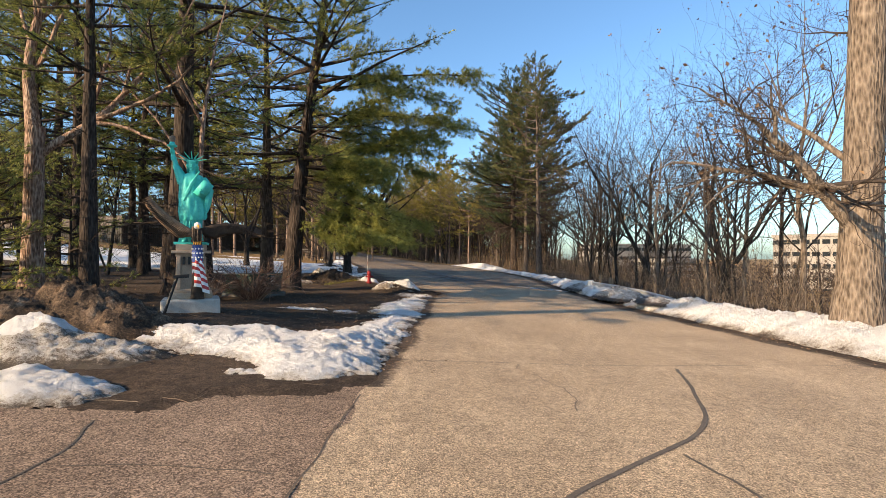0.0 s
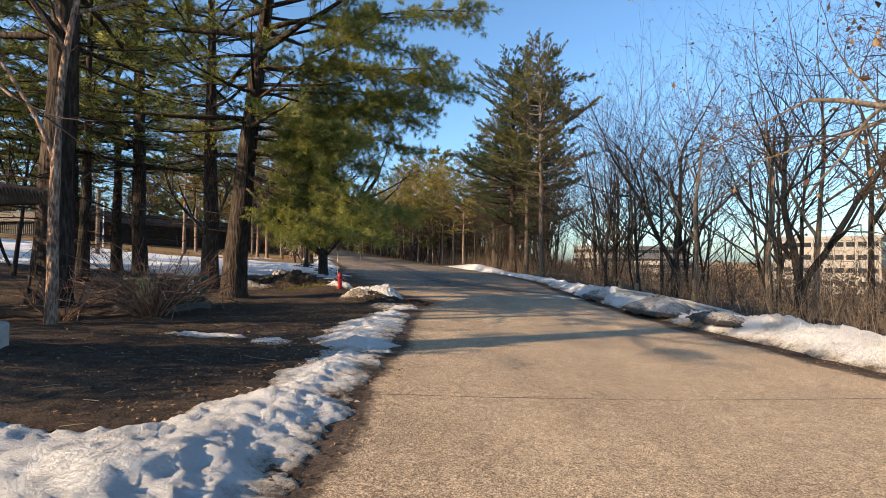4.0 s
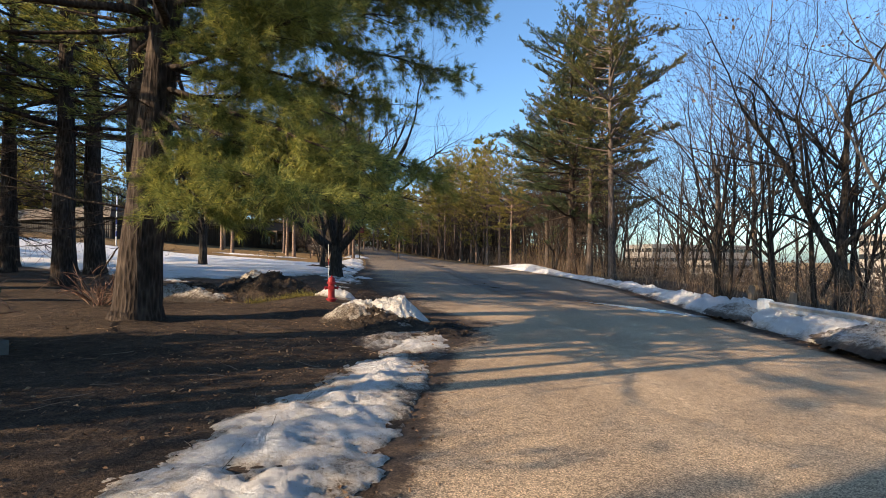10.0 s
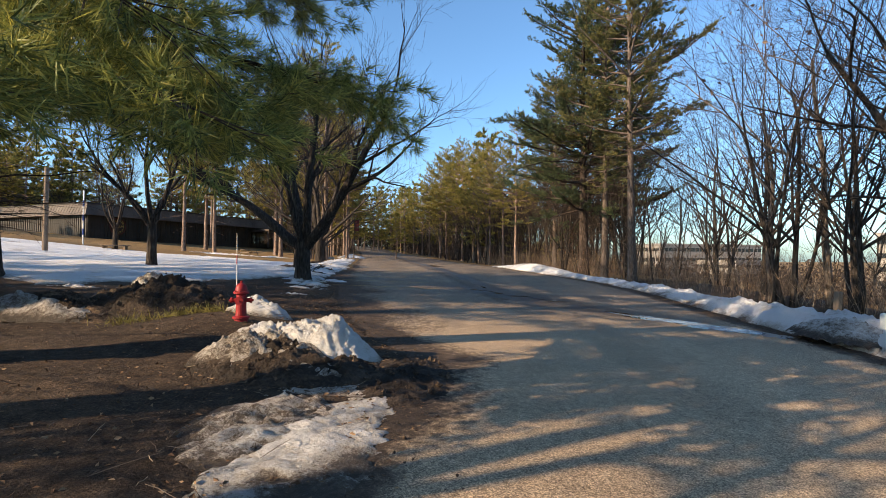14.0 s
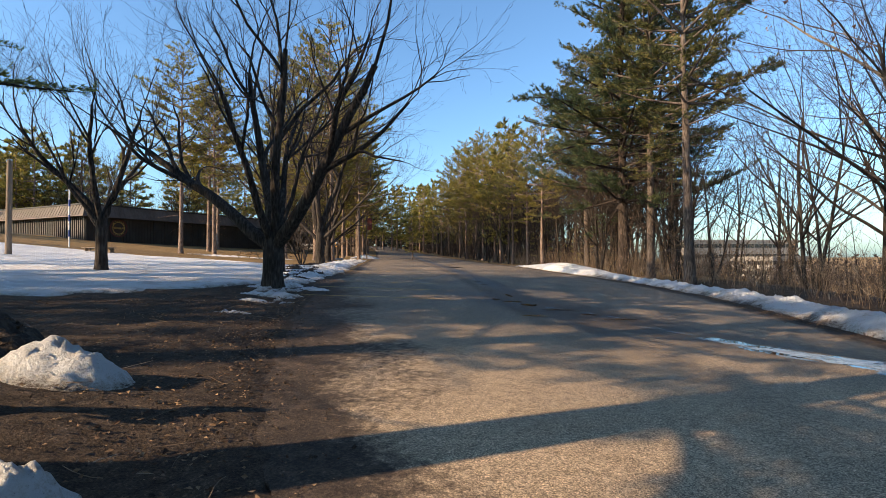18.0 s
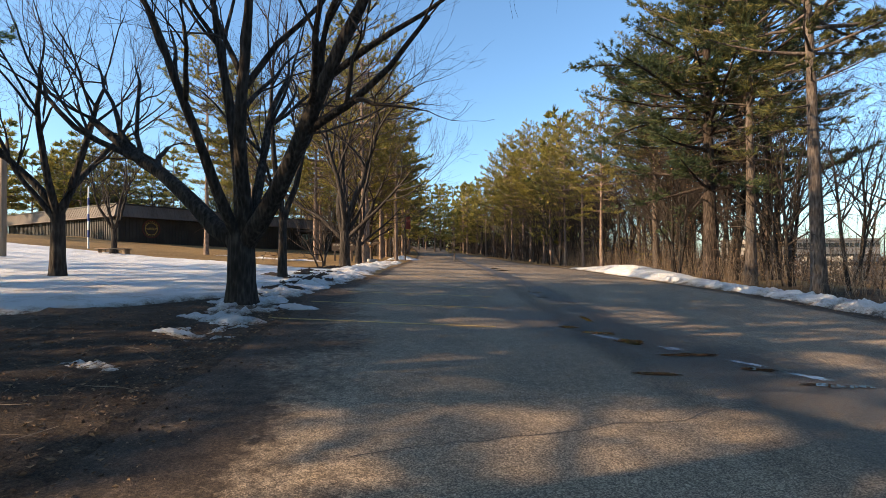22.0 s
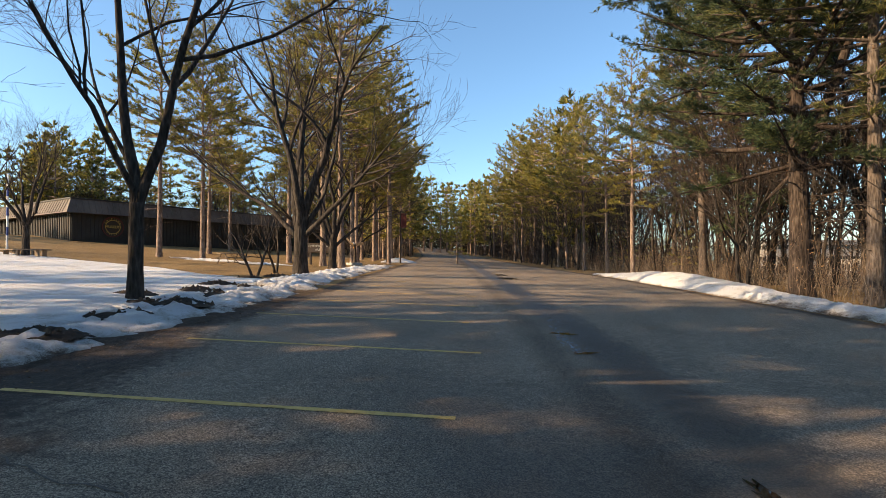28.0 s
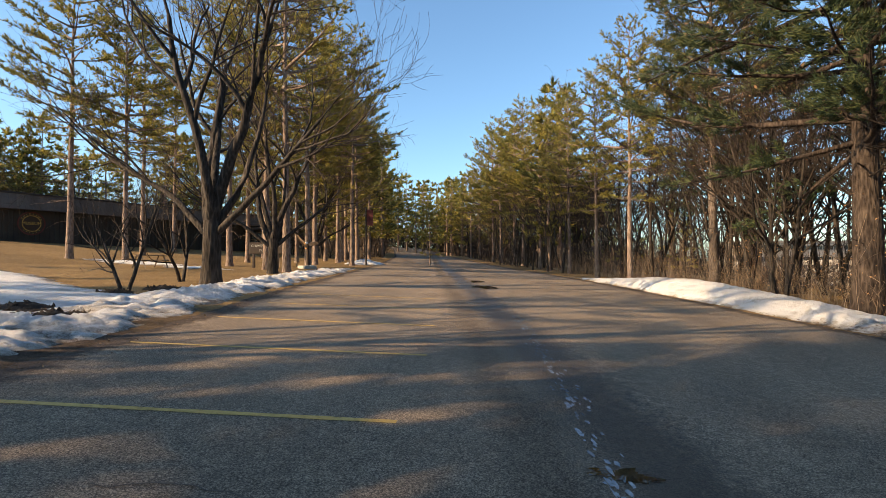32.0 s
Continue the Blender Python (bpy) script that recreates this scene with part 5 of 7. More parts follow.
    g.tube([(-0.335, -0.03, 1.84), (-0.375, -0.04, 2.02), (-0.41, -0.05, 2.18)], [0.062, 0.05, 0.040], 12, cap=True)
    blob(g, (-0.415, -0.06, 2.205), 0.058, 0, (1, 1, 1.15))
    for q in range(4):
        g.tube([(-0.455, -0.06, 2.175 + 0.025 * q), (-0.43, -0.118, 2.18 + 0.025 * q), (-0.39, -0.105, 2.18 + 0.025 * q)], [0.014, 0.016, 0.01], 6, cap=True)
    lathe(g, [(0.020, 1.99), (0.028, 2.03), (0.030, 2.22), (0.045, 2.30), (0.098, 2.33), (0.105, 2.335), (0.105, 2.36), (0.075, 2.37), (0.05, 2.44)], 16, (-0.42, -0.06))
    lathe(g, [(0.05, 2.43), (0.07, 2.47), (0.072, 2.52), (0.05, 2.56), (0.018, 2.60)], 12, (-0.42, -0.06), 1)
    # bent arm in a hanging sleeve, holding the tablet on the forearm
    g.tube([(0.22, 0.01, 1.56), (0.33, -0.02, 1.40), (0.37, -0.08, 1.25)], [0.105, 0.105, 0.085], 14, cap=True)
    loft(g, [oval((0.36, -0.06, 1.30), 0.10, 0.12, 20, 0.08, 5), oval((0.35, -0.08, 1.12), 0.085, 0.13, 20, 0.12, 5), oval((0.33, -0.07, 0.92), 0.07, 0.11, 20, 0.14, 5), oval((0.30, -0.04, 0.74), 0.04, 0.07, 20, 0.1, 5)])
    g.tube([(0.37, -0.08, 1.22), (0.26, -0.24, 1.20), (0.17, -0.29, 1.21)], [0.08, 0.055, 0.042], 10, cap=True)
    bm = bmesh.new()
    bmesh.ops.create_cube(bm, size=1, matrix=pose(0.27, -0.27, 1.29, 22, 34, 14) @ Matrix.Diagonal((0.26, 0.075, 0.40, 1)))
    bmesh.ops.bevel(bm, geom=bm.edges, offset=0.01, segments=2, affect="EDGES")
    g.from_bm(bm)
    for q in range(4):
        g.tube([(0.16 + 0.012 * q, -0.325, 1.17 + 0.03 * q), (0.20 + 0.012 * q, -0.345, 1.18 + 0.03 * q)], [0.016, 0.012], 6, cap=True)
    for fx in (-0.12, 0.12):
        blob(g, (fx, -0.19, 0.02), 0.09, 0, (0.7, 1.5, 0.55))
    g.box((-0.34, -0.31, -0.06), (0.34, 0.31, 0.0), 0, 0.012)
    return g


SX, SY = -5.88, 11.52
SZ = float(ground_z(SX, SY))
st_turn = 26
ped = thing("pedestal", pose(SX, SY, SZ, 0, 0, st_turn), "tan stone pedestal with stepped base on a grey concrete slab", "pedestal")
part("slab", Geo().box((-0.60, -0.56, -0.2), (0.60, 0.56, 0.28), 0, 0.05), CONCRETE, ped)
part("base", Geo().box((-0.44, -0.34, 0.28), (0.44, 0.42, 0.42), 0, 0.02), STONE, ped)
part("plinth", Geo().box((-0.40, -0.31, 0.42), (0.40, 0.38, 0.50), 0, 0.02), STONE, ped)
g = Geo()
loft(g, [oval((0, 0.04, z), r, r * 0.9, 4, 0, 1) @ np.array([[0.7071, 0.7071, 0], [-0.7071, 0.7071, 0], [0, 0, 1]]) for z, r in ((0.50, 0.47), (0.53, 0.445), (0.80, 0.42), (1.20, 0.395), (1.26, 0.42), (1.32, 0.42))])
part("die", g, STONE, ped)
for sx in (-1, 1):
    part("pilaster", Geo().box((sx * 0.26 - 0.045, -0.31, 0.50), (sx * 0.26 + 0.045, -0.2, 1.24), 0, 0.012), STONE, ped)
part("cornice", Geo().box((-0.41, -0.37, 1.32), (0.41, 0.40, 1.38), 0, 0.012), STONE, ped)
part("cap", Geo().box((-0.32, -0.30, 1.38), (0.32, 0.32, 1.52), 0, 0.012), STONE, ped)
for q in range(4):
    part("slot", Geo().box((-0.18 + 0.105 * q, -0.285, 1.06), (-0.125 + 0.105 * q, -0.2, 1.24), 0, 0.008), BLACK, ped)
statue = part("statue", liberty_statue(), [VERDIGRIS, EAGLE_LIGHT], None, smooth=True)
statue.matrix_world = pose(SX, SY, SZ + 1.575, 0, 0, st_turn - 6) @ Matrix.Diagonal((0.99, 0.99, 0.95, 1))
tagged(statue, "turquoise-painted robed statue with a raised torch on a pedestal", "statue")


def eagle(flag):
    """A spread-winged carved eagle on a tapering post."""
    g = Geo()

    def spine(sgn, u):
        if sgn < 0:
            return np.array([-0.07 - 1.08 * u + 0.06 * u ** 4, 0.04 + 0.05 * u - 0.18 * u * u, 1.56 + 0.66 * u - 0.10 * u * (1 - u) + 0.10 * u ** 3])
        return np.array([0.07 + 1.15 * u, 0.04 + 0.10 * u, 1.62 + 0.06 * u + 0.10 * math.sin(u * 2.9)])

    for sgn in (-1, 1):
        rings = []
        us = np.linspace(0, 1, 16)
        for u in us:
            p, d = spine(sgn, u), spine(sgn, min(u + 0.02, 1.02)) - spine(sgn, u)
            nrm = np.array([d[2] * sgn, 0, -d[0] * sgn]) / (np.linalg.norm(d) + 1e-9)
            nrm = nrm if nrm[2] < 0 else -nrm
            c = 0.36 * (1 - 0.5 * u) * min(1, 0.35 + 3 * u) * (1 if u < 0.97 else 0.5)
            rings.append([p + (0, -0.035, 0), p - nrm * 0.02, p + (0, 0.035, 0), p + nrm * c * 0.6 + (0, 0.03, 0), p + nrm * c + (0, 0.012, 0), p + nrm * c * 0.6 + (0, -0.012, 0)])
        loft(g, rings, 1 if sgn < 0 else 0)
        for row, (n, ln, st) in enumerate(((34, 0.92, 0.45), (26, 0.55, 0.10))):
            for q in range(n):
                u = 0.08 + 0.90 * q / (n - 1)
                p, d = spine(sgn, u), spine(sgn, u + 0.02) - spine(sgn, u)
                nrm = np.array([d[2] * sgn, 0, -d[0] * sgn]) / np.linalg.norm(d)
                nrm = nrm if nrm[2] < 0 else -nrm
                out = d / np.linalg.norm(d)
                c = 0.36 * (1 - 0.5 * u) * min(1, 0.35 + 3 * u)
                a, b, e = p + nrm * c * st, p + nrm * c * (st + ln) * 0.55 + out * 0.02, p + nrm * c * ln + out * 0.05
                off = np.array([0, -0.022 - 0.014 * row, 0])
                g.tube([a + off, b + off, e + off * 0.6], [0.012, 0.018, 0.006], 6, row if sgn < 0 else 0, cap=True)
    blob(g, (0, 0.02, 1.50), 0.15, 0, (0.75, 0.8, 1.45), 0.12, 3, 3)
    for q in range(22):
        a = -2.9 + 0.52 * (q % 6)
        z = 1.34 + 0.09 * (q // 6)
        g.tube([(0.11 * math.cos(a), 0.02 + 0.12 * math.sin(a), z + 0.06), (0.125 * math.cos(a), 0.02 + 0.14 * math.sin(a), z), (0.11 * math.cos(a), 0.02 + 0.125 * math.sin(a), z - 0.05)], [0.014, 0.022, 0.006], 6, q % 2, cap=True)
    blob(g, (0.02, -0.09, 1.69), 0.095, 2, (0.95, 1.2, 0.85), 0.1, 2, 3)
    g.tube([(0.04, -0.18, 1.69), (0.06, -0.25, 1.67), (0.06, -0.265, 1.62)], [0.033, 0.025, 0.006], 8, 3, cap=True)
    lathe(g, [(0.17, 0.0), (0.15, 0.2), (0.11, 0.9), (0.10, 1.38)], 16, (0.02, 0.05), 0)
    for q in range(4):
        g.tube([(0.05 * q - 0.06, -0.10, 1.32), (0.05 * q - 0.065, -0.13, 1.25)], [0.020, 0.012], 6, 3, cap=True)
    if flag:
        # cloth wound round the post: a blue field with white stars, then stripes widening below
        for q in range(10):
            rings = []
            for e in (0, 1):
                u = (q + e) / 10
                a = np.linspace(-3.0, 0.5, 26)
                w = 0.115 + 0.085 * u + 0.014 * np.sin(a * 6 + u * 2)
                z = 0.97 - 0.72 * u + (0.10 - 0.05 * u) * np.cos(a * 0.9 + 2.4) - 0.10 * u * (np.cos(a) > 0.2) * (a > -1.5)
                rings.append(np.stack([0.02 + 0.09 * u + w * np.cos(a), 0.03 + w * np.sin(a), z], 1))
            g.add(np.concatenate(rings), [[i, i + 1, 27 + i, 26 + i] for i in range(25)], 5 if q % 2 == 0 else 2)
        lathe(g, [(0.128, 0.86), (0.135, 0.92), (0.125, 1.20), (0.115, 1.25)], 20, (0.015, 0.03), 4)
        for q in range(18):
            a, z = -2.9 + 0.55 * (q % 6) + 0.27 * (q // 6 % 2), 0.96 + 0.10 * (q // 6)
            blob(g, (0.015 + 0.134 * math.cos(a), 0.03 + 0.134 * math.sin(a), z), 0.021, 2, (1, 1, 1.1), sub=1)
    return g


EX, EY = -5.58, 11.15
eagle_mats = [EAGLE_BROWN, EAGLE_LIGHT, WHITE, ORANGE, FLAG_BLUE, FLAG_RED]
eg = part("eagle_statue", eagle(True), eagle_mats, smooth=True)
eg.matrix_world = pose(EX, EY, SZ + 0.28, 0, 0, 22) @ Matrix.Diagonal((0.86, 0.86, 0.98, 1))
tagged(eg, "carved eagle with spread wings on a flag-draped post", "statue")

NX, NY = -6.02, 10.60
stand = thing("information_stand", pose(NX, NY, float(ground_z(NX, NY)), 0, 0, 10), "black leaning steel stand with a small plate", "stand")
part("post", Geo().tube([(0, 0, -0.05), (0.15, 0.03, 0.45), (0.26, 0.05, 0.80)], [0.032, 0.032, 0.032], 8, cap=True), BLACK, stand)
pl = part("plate", Geo().box((-0.15, -0.11, -0.012), (0.15, 0.11, 0.012), 0, 0.006), BLACK, stand)
pl.matrix_local = pose(0.35, 0.04, 0.82, 12, -3, 14)


def hydrant():
    g = thing("fire_hydrant", label="red cast-iron fire hydrant with a tall marker rod", category="hydrant")
    b = Geo()
    lathe(b, [(0.15, -0.15), (0.15, 0.05), (0.19, 0.06), (0.19, 0.10), (0.125, 0.12), (0.115, 0.2), (0.11, 0.58), (0.125, 0.60), (0.17, 0.61), (0.17, 0.65), (0.125, 0.66)], 18)
    part("barrel", b, HYDRANT_RED, g, smooth=False)
    c = Geo()
    lathe(c, [(0.135, 0.66), (0.13, 0.72), (0.105, 0.79), (0.06, 0.83), (0.05, 0.835)], 18)
    part("bonnet", c, HYDRANT_RED, g, smooth=True)
    part("operating_nut", lathe(Geo(), [(0.03, 0.83), (0.028, 0.89)], 5), HYDRANT_RED, g)
    for a, r in ((math.pi, 0.055), (0, 0.055), (-math.pi / 2, 0.085)):
        d = np.array([math.cos(a), math.sin(a), 0])
        q = Geo().tube([d * 0.09 + (0, 0, 0.46), d * 0.19 + (0, 0, 0.46), d * 0.191 + (0, 0, 0.46), d * 0.235 + (0, 0, 0.46)], [r * 0.85, r * 0.85, r * 1.15, r * 1.1], 12, cap=True)
        q.tube([d * 0.235 + (0, 0, 0.46), d * 0.27 + (0, 0, 0.46)], [0.022, 0.02], 5, cap=True)
        part("outlet_cap", q, HYDRANT_RED, g)
    for q in range(8):
        a = q * math.pi / 4
        part("bolt", lathe(Geo(), [(0.014, 0.60), (0.014, 0.67)], 6, (0.15 * math.cos(a), 0.15 * math.sin(a))), HYDRANT_RED, g)
    rod = part("marker_rod", Geo().tube([(-0.11, 0.05, 0.6), (-0.115, 0.05, 1.2), (-0.12, 0.055, 1.95)], [0.009, 0.008, 0.007], 6, cap=True), WHITE, g, "thin white marker rod")
    part("band", lathe(Geo(), [(0.012, 1.25), (0.012, 1.45)], 6, (-0.116, 0.05)), HYDRANT_RED, rod)
    return g


hyd = hydrant()
HX, HY = -4.1, 27.35
hyd.matrix_world = pose(HX, HY, float(ground_z(HX, HY)) - 0.02, 0, 0, 15) @ Matrix.Diagonal((0.8, 0.8, 0.83, 1))

# green transformer cabinet on its pad
TX, TY = -7.4, 19.37
box = thing("transformer_cabinet", pose(TX, TY, float(ground_z(TX, TY)) + 0.02, 0, 0, 73), "dark green metal transformer cabinet with warning labels on a grey pad", "utility box")
part("pad", Geo().box((-0.95, -0.75, -0.15), (0.95, 0.75, 0.16), 0, 0.02), PAD_GREY, box)
part("body", Geo().box((-0.85, -0.62, 0.16), (0.85, 0.65, 0.86), 0, 0.02), BOX_GREEN, box)
lid = part("lid", Geo().box((-0.88, -0.68, 0.80), (0.88, 0.68, 0.90), 0, 0.025), BOX_GREEN, box)
part("door_panel", Geo().box((-0.82, -0.645, 0.20), (0.82, -0.62, 0.78), 0, 0.006), BOX_GREEN, box)
lab = part("warning_label", Geo().box((0.14, -0.653, 0.44), (0.36, -0.647, 0.80)), WHITE, box, "white warning label")
part("label_stripe", Geo().box((0.19, -0.657, 0.70), (0.35, -0.653, 0.74)), ORANGE, lab)
part("label_stripe", Geo().box((0.19, -0.657, 0.58), (0.35, -0.653, 0.61)), ORANGE, lab)
part("label_text", Geo().box((0.19, -0.657, 0.63), (0.35, -0.653, 0.68)), BLACK, lab)
for bx, bz in ((0.24, 0.30), (0.70, 0.36), (-0.25, 0.30)):
    part("bolt", Geo().tube([(bx, -0.64, bz), (bx, -0.665, bz)], [0.03, 0.026], 12, cap=True), GALV, box)
part("latch", Geo().box((0.48, -0.662, 0.36), (0.58, -0.645, 0.46), 0, 0.006), GALV, box)


def lettering(text, size, mat, depth=0.004):
    """Letters in the built-in font as one mesh."""
    cu = bpy.data.curves.new("letters", "FONT")
    cu.body, cu.size, cu.extrude, cu.align_x, cu.align_y = text, size, depth, "CENTER", "CENTER"
    tmp = bpy.data.objects.new("letters", cu)
    me = bpy.data.meshes.new_from_object(tmp)
    bpy.data.objects.remove(tmp)
    me.materials.clear()
    me.materials.append(mat)
    return me


def letters(name, text, size, mat, parent, m):
    ob = new(name, lettering(text, size, mat))
    ob.parent = parent
    ob.matrix_local = m
    return ob


letters("number_plate", "19P81", 0.075, ORANGE, box, pose(-0.06, -0.653, 0.72, 90, 0, 0))

# ---- museum ----
MX, MY, MZ = -51.5, 79.0, 3.75
museum = thing("museum_building", pose(MX, MY, MZ, 0, 0, -16.9), "long low museum with dark ribbed siding and a beige sloped fascia", "building")
LEN, WID, WALL = 38.0, 30.0, 3.1
part("wall", Geo().box((-WID, 0, -1.2), (0, LEN, WALL + 0.6)), SIDING, museum)
g = Geo()
for k in range(int(LEN / 0.42)):
    g.box((-0.01, 0.1 + 0.42 * k, -0.6), (0.07, 0.2 + 0.42 * k, WALL), 0)
for k in range(int(WID / 0.42)):
    g.box((-0.2 - 0.42 * k, -0.07, -0.6), (-0.1 - 0.42 * k, 0.01, WALL), 0)
tagged(part("siding_rib", g, SIDING, museum), kind="stuff")
g = Geo()
loft(g, [[(0.75, -0.75, WALL), (0.75, LEN, WALL), (-WID, LEN, WALL), (-WID, -0.75, WALL)], [(0.70, -0.70, WALL + 0.12), (0.70, LEN, WALL + 0.12), (-WID, LEN, WALL + 0.12), (-WID, -0.70, WALL + 0.12)], [(0.12, -0.12, WALL + 1.5), (0.12, LEN, WALL + 1.5), (-WID, LEN, WALL + 1.5), (-WID, -0.12, WALL + 1.5)]])
part("fascia", g, FASCIA, museum)
g = Geo()
for k in range(int(LEN / 0.6)):
    y = 0.3 + 0.6 * k
    g.tube([(0.74, y, WALL + 0.1), (0.15, y, WALL + 1.48)], [0.025, 0.025], 4)
for k in range(int(WID / 0.6)):
    x = -0.3 - 0.6 * k
    g.tube([(x, -0.74, WALL + 0.1), (x, -0.15, WALL + 1.48)], [0.025, 0.025], 4)
tagged(part("fascia_seam", g, FASCIA, museum), kind="stuff")
part("roof_edge", Geo().box((-WID, -0.2, WALL + 1.5), (0.2, LEN, WALL + 1.66), 0, 0.02), SIDING, museum)
ent = part("entrance_canopy", Geo().box((0.1, LEN - 9, 2.4), (4.5, LEN - 4, 2.75), 0, 0.03).box((3.9, LEN - 8.8, -0.5), (4.3, LEN - 8.4, 2.4), 0, 0.02).box((3.9, LEN - 4.6, -0.5), (4.3, LEN - 4.2, 2.4), 0, 0.02), SIGN_BROWN, museum)
for k in range(4):
    part("window", Geo().box((0.0, LEN - 8.6 + 1.1 * k, 0.2), (0.09, LEN - 7.6 + 1.1 * k, 2.2), 0, 0.02), GLASS, museum)
# round sign
disc = thing("round_sign", museum.matrix_world @ pose(0.09, 4.0, 1.8, 90, 0, 90) @ Matrix.Diagonal((1.22, 1.22, 1, 1)), "round dark museum sign with yellow and red rings", "sign")
part("board", Geo().tube([(0, 0, -0.02), (0, 0, 0.05)], [0.95, 0.95], 40, cap=True), SIGN_BROWN, disc)
SIGN_GOLD = plain("sign_gold", (0.55, 0.36, 0.08), 0.5)
SIGN_RED = plain("sign_red", (0.10, 0.018, 0.016), 0.6)


def ring(r0, r1, z, n=48):
    a = np.arange(n) * 2 * math.pi / n
    v = np.concatenate([np.stack([r * np.cos(a), r * np.sin(a), np.full(n, zz)], 1) for r, zz in ((r0, 0.03), (r0, z), (r1, z), (r1, 0.03))])
    f = [[q * n + i, q * n + (i + 1) % n, (q + 1) * n + (i + 1) % n, (q + 1) * n + i] for q in range(3) for i in range(n)]
    return Geo().add(v, f)


part("rim", ring(0.86, 0.94, 0.07), SIGN_RED, disc)
part("inner_ring", ring(0.60, 0.64, 0.065), SIGN_GOLD, disc)
part("band", Geo().box((-0.86, -0.2, 0.05), (0.86, 0.2, 0.06)), SIGN_BROWN, disc)
letters("lettering", "MUSEUM", 0.34, SIGN_GOLD, disc, pose(0, 0, 0.068))
for word, r, flip in (("CHIPPEWA", 0.73, 1), ("VALLEY", 0.73, -1)):
    n = len(word)
    for i, ch in enumerate(word):
        a = math.pi / 2 - (i - (n - 1) / 2) * 0.30 if flip > 0 else -math.pi / 2 + (i - (n - 1) / 2) * 0.30
        letters("lettering", ch, 0.19, SIGN_GOLD, disc, pose(r * math.cos(a), r * math.sin(a), 0.06, 0, 0, math.degrees(a) - 90 * flip))

# wooden name board by the road
NX, NY = -20.6, 75.2
board = thing("name_board", pose(NX, NY, float(ground_z(NX, NY)), 0, 0, 12), "dark brown wooden museum name board on two posts", "sign")
part("panel", Geo().box((-1.15, -0.05, 1.05), (1.15, 0.05, 1.85), 0, 0.02), SIGN_BROWN, board)
for px_ in (-0.85, 0.85):
    part("post", Geo().box((px_ - 0.08, -0.08, -0.2), (px_ + 0.08, 0.08, 1.05), 0, 0.015), SIGN_BROWN, board)
letters("lettering", "CHIPPEWA VALLEY", 0.24, CONCRETE, board, pose(0, -0.056, 1.60, 90, 0, 0))
letters("lettering", "MUSEUM", 0.24, CONCRETE, board, pose(0, -0.056, 1.28, 90, 0, 0))

eg2 = part("eagle_statue", eagle(False), eagle_mats, smooth=True)
eg2.matrix_world = pose(-18.6, 77.5, float(ground_z(-18.6, 77.5)) + 0.25, 0, 0, -30)
tagged(eg2, "carved brown eagle with a white head on a pale post", "statue")
slab = part("plinth", Geo().box((-0.5, -0.5, -0.2), (0.5, 0.5, 0.26), 0, 0.03), CONCRETE)
slab.matrix_world = pose(-18.6, 77.5, float(ground_z(-18.6, 77.5)), 0, 0, -30)
tagged(slab, "low square concrete plinth under the eagle", "plinth")

bn = thing("banner_post", pose(-19.6, 93.0, float(ground_z(-19.6, 93.0)), 0, 0, 10), "dark red banner on a tall brown post", "sign")
part("post", Geo().tube([(0, 0, -0.2), (0, 0, 6.2)], [0.09, 0.08], 10, cap=True), SIGN_BROWN, bn)
part("banner", Geo().box((0.1, -0.03, 4.2), (0.75, 0.03, 5.9), 0, 0.01), SIGN_RED, bn)

# utility pole with lines
PX, PY = -31.6, 52.0
up = thing("utility_pole", pose(PX, PY, float(ground_z(PX, PY)), 0, 0, 0), "weathered wooden utility pole on the lawn", "pole")
part("post", Geo().tube([(0, 0, -0.3), (0.02, 0, 3), (0.05, 0, 6.2)], [0.19, 0.17, 0.15], 12, cap=True), POLE_WOOD, up, smooth=True)
part("cable", Geo().tube([(0.05 + 13 * u, -30 * u, 6.0 + 1.2 * u - 1.4 * math.sin(u * math.pi)) for u in np.linspace(0, 1, 14)], [0.015] * 14, 4), BLACK, up)
wp = thing("marker_pole", pose(-39.4, 64.4, float(ground_z(-39.4, 64.4)), 0, 0, 0), "white and blue banded marker pole", "pole")
part("post", Geo().tube([(0, 0, -0.2), (0, 0, 5.4)], [0.07, 0.06], 10, cap=True), WHITE, wp)
for k in range(3):
    part("band", lathe(Geo(), [(0.075, 1.0 + 1.4 * k), (0.075, 1.6 + 1.4 * k)], 10), FLAG_BLUE, wp)

# ring bench round the lawn tree
rb = thing("ring_bench", pose(-33.7, 61.5, float(ground_z(-33.7, 61.5)), 0, 0, 0), "weathered wooden ring bench round a tree", "bench")
for k in range(6):
    a = k * math.pi / 3
    sl = part("seat_plank", Geo().box((-0.62, 0.70, 0.42), (0.62, 1.15, 0.48), 0, 0.01), POLE_WOOD, rb)
    sl.matrix_local = pose(0, 0, 0, 0, 0, 60 * k)
    lg = part("leg", Geo().box((-0.06, 0.80, -0.1), (0.06, 1.05, 0.42), 0, 0.01), POLE_WOOD, rb)
    lg.matrix_local = pose(0, 0, 0, 0, 0, 60 * k + 30)

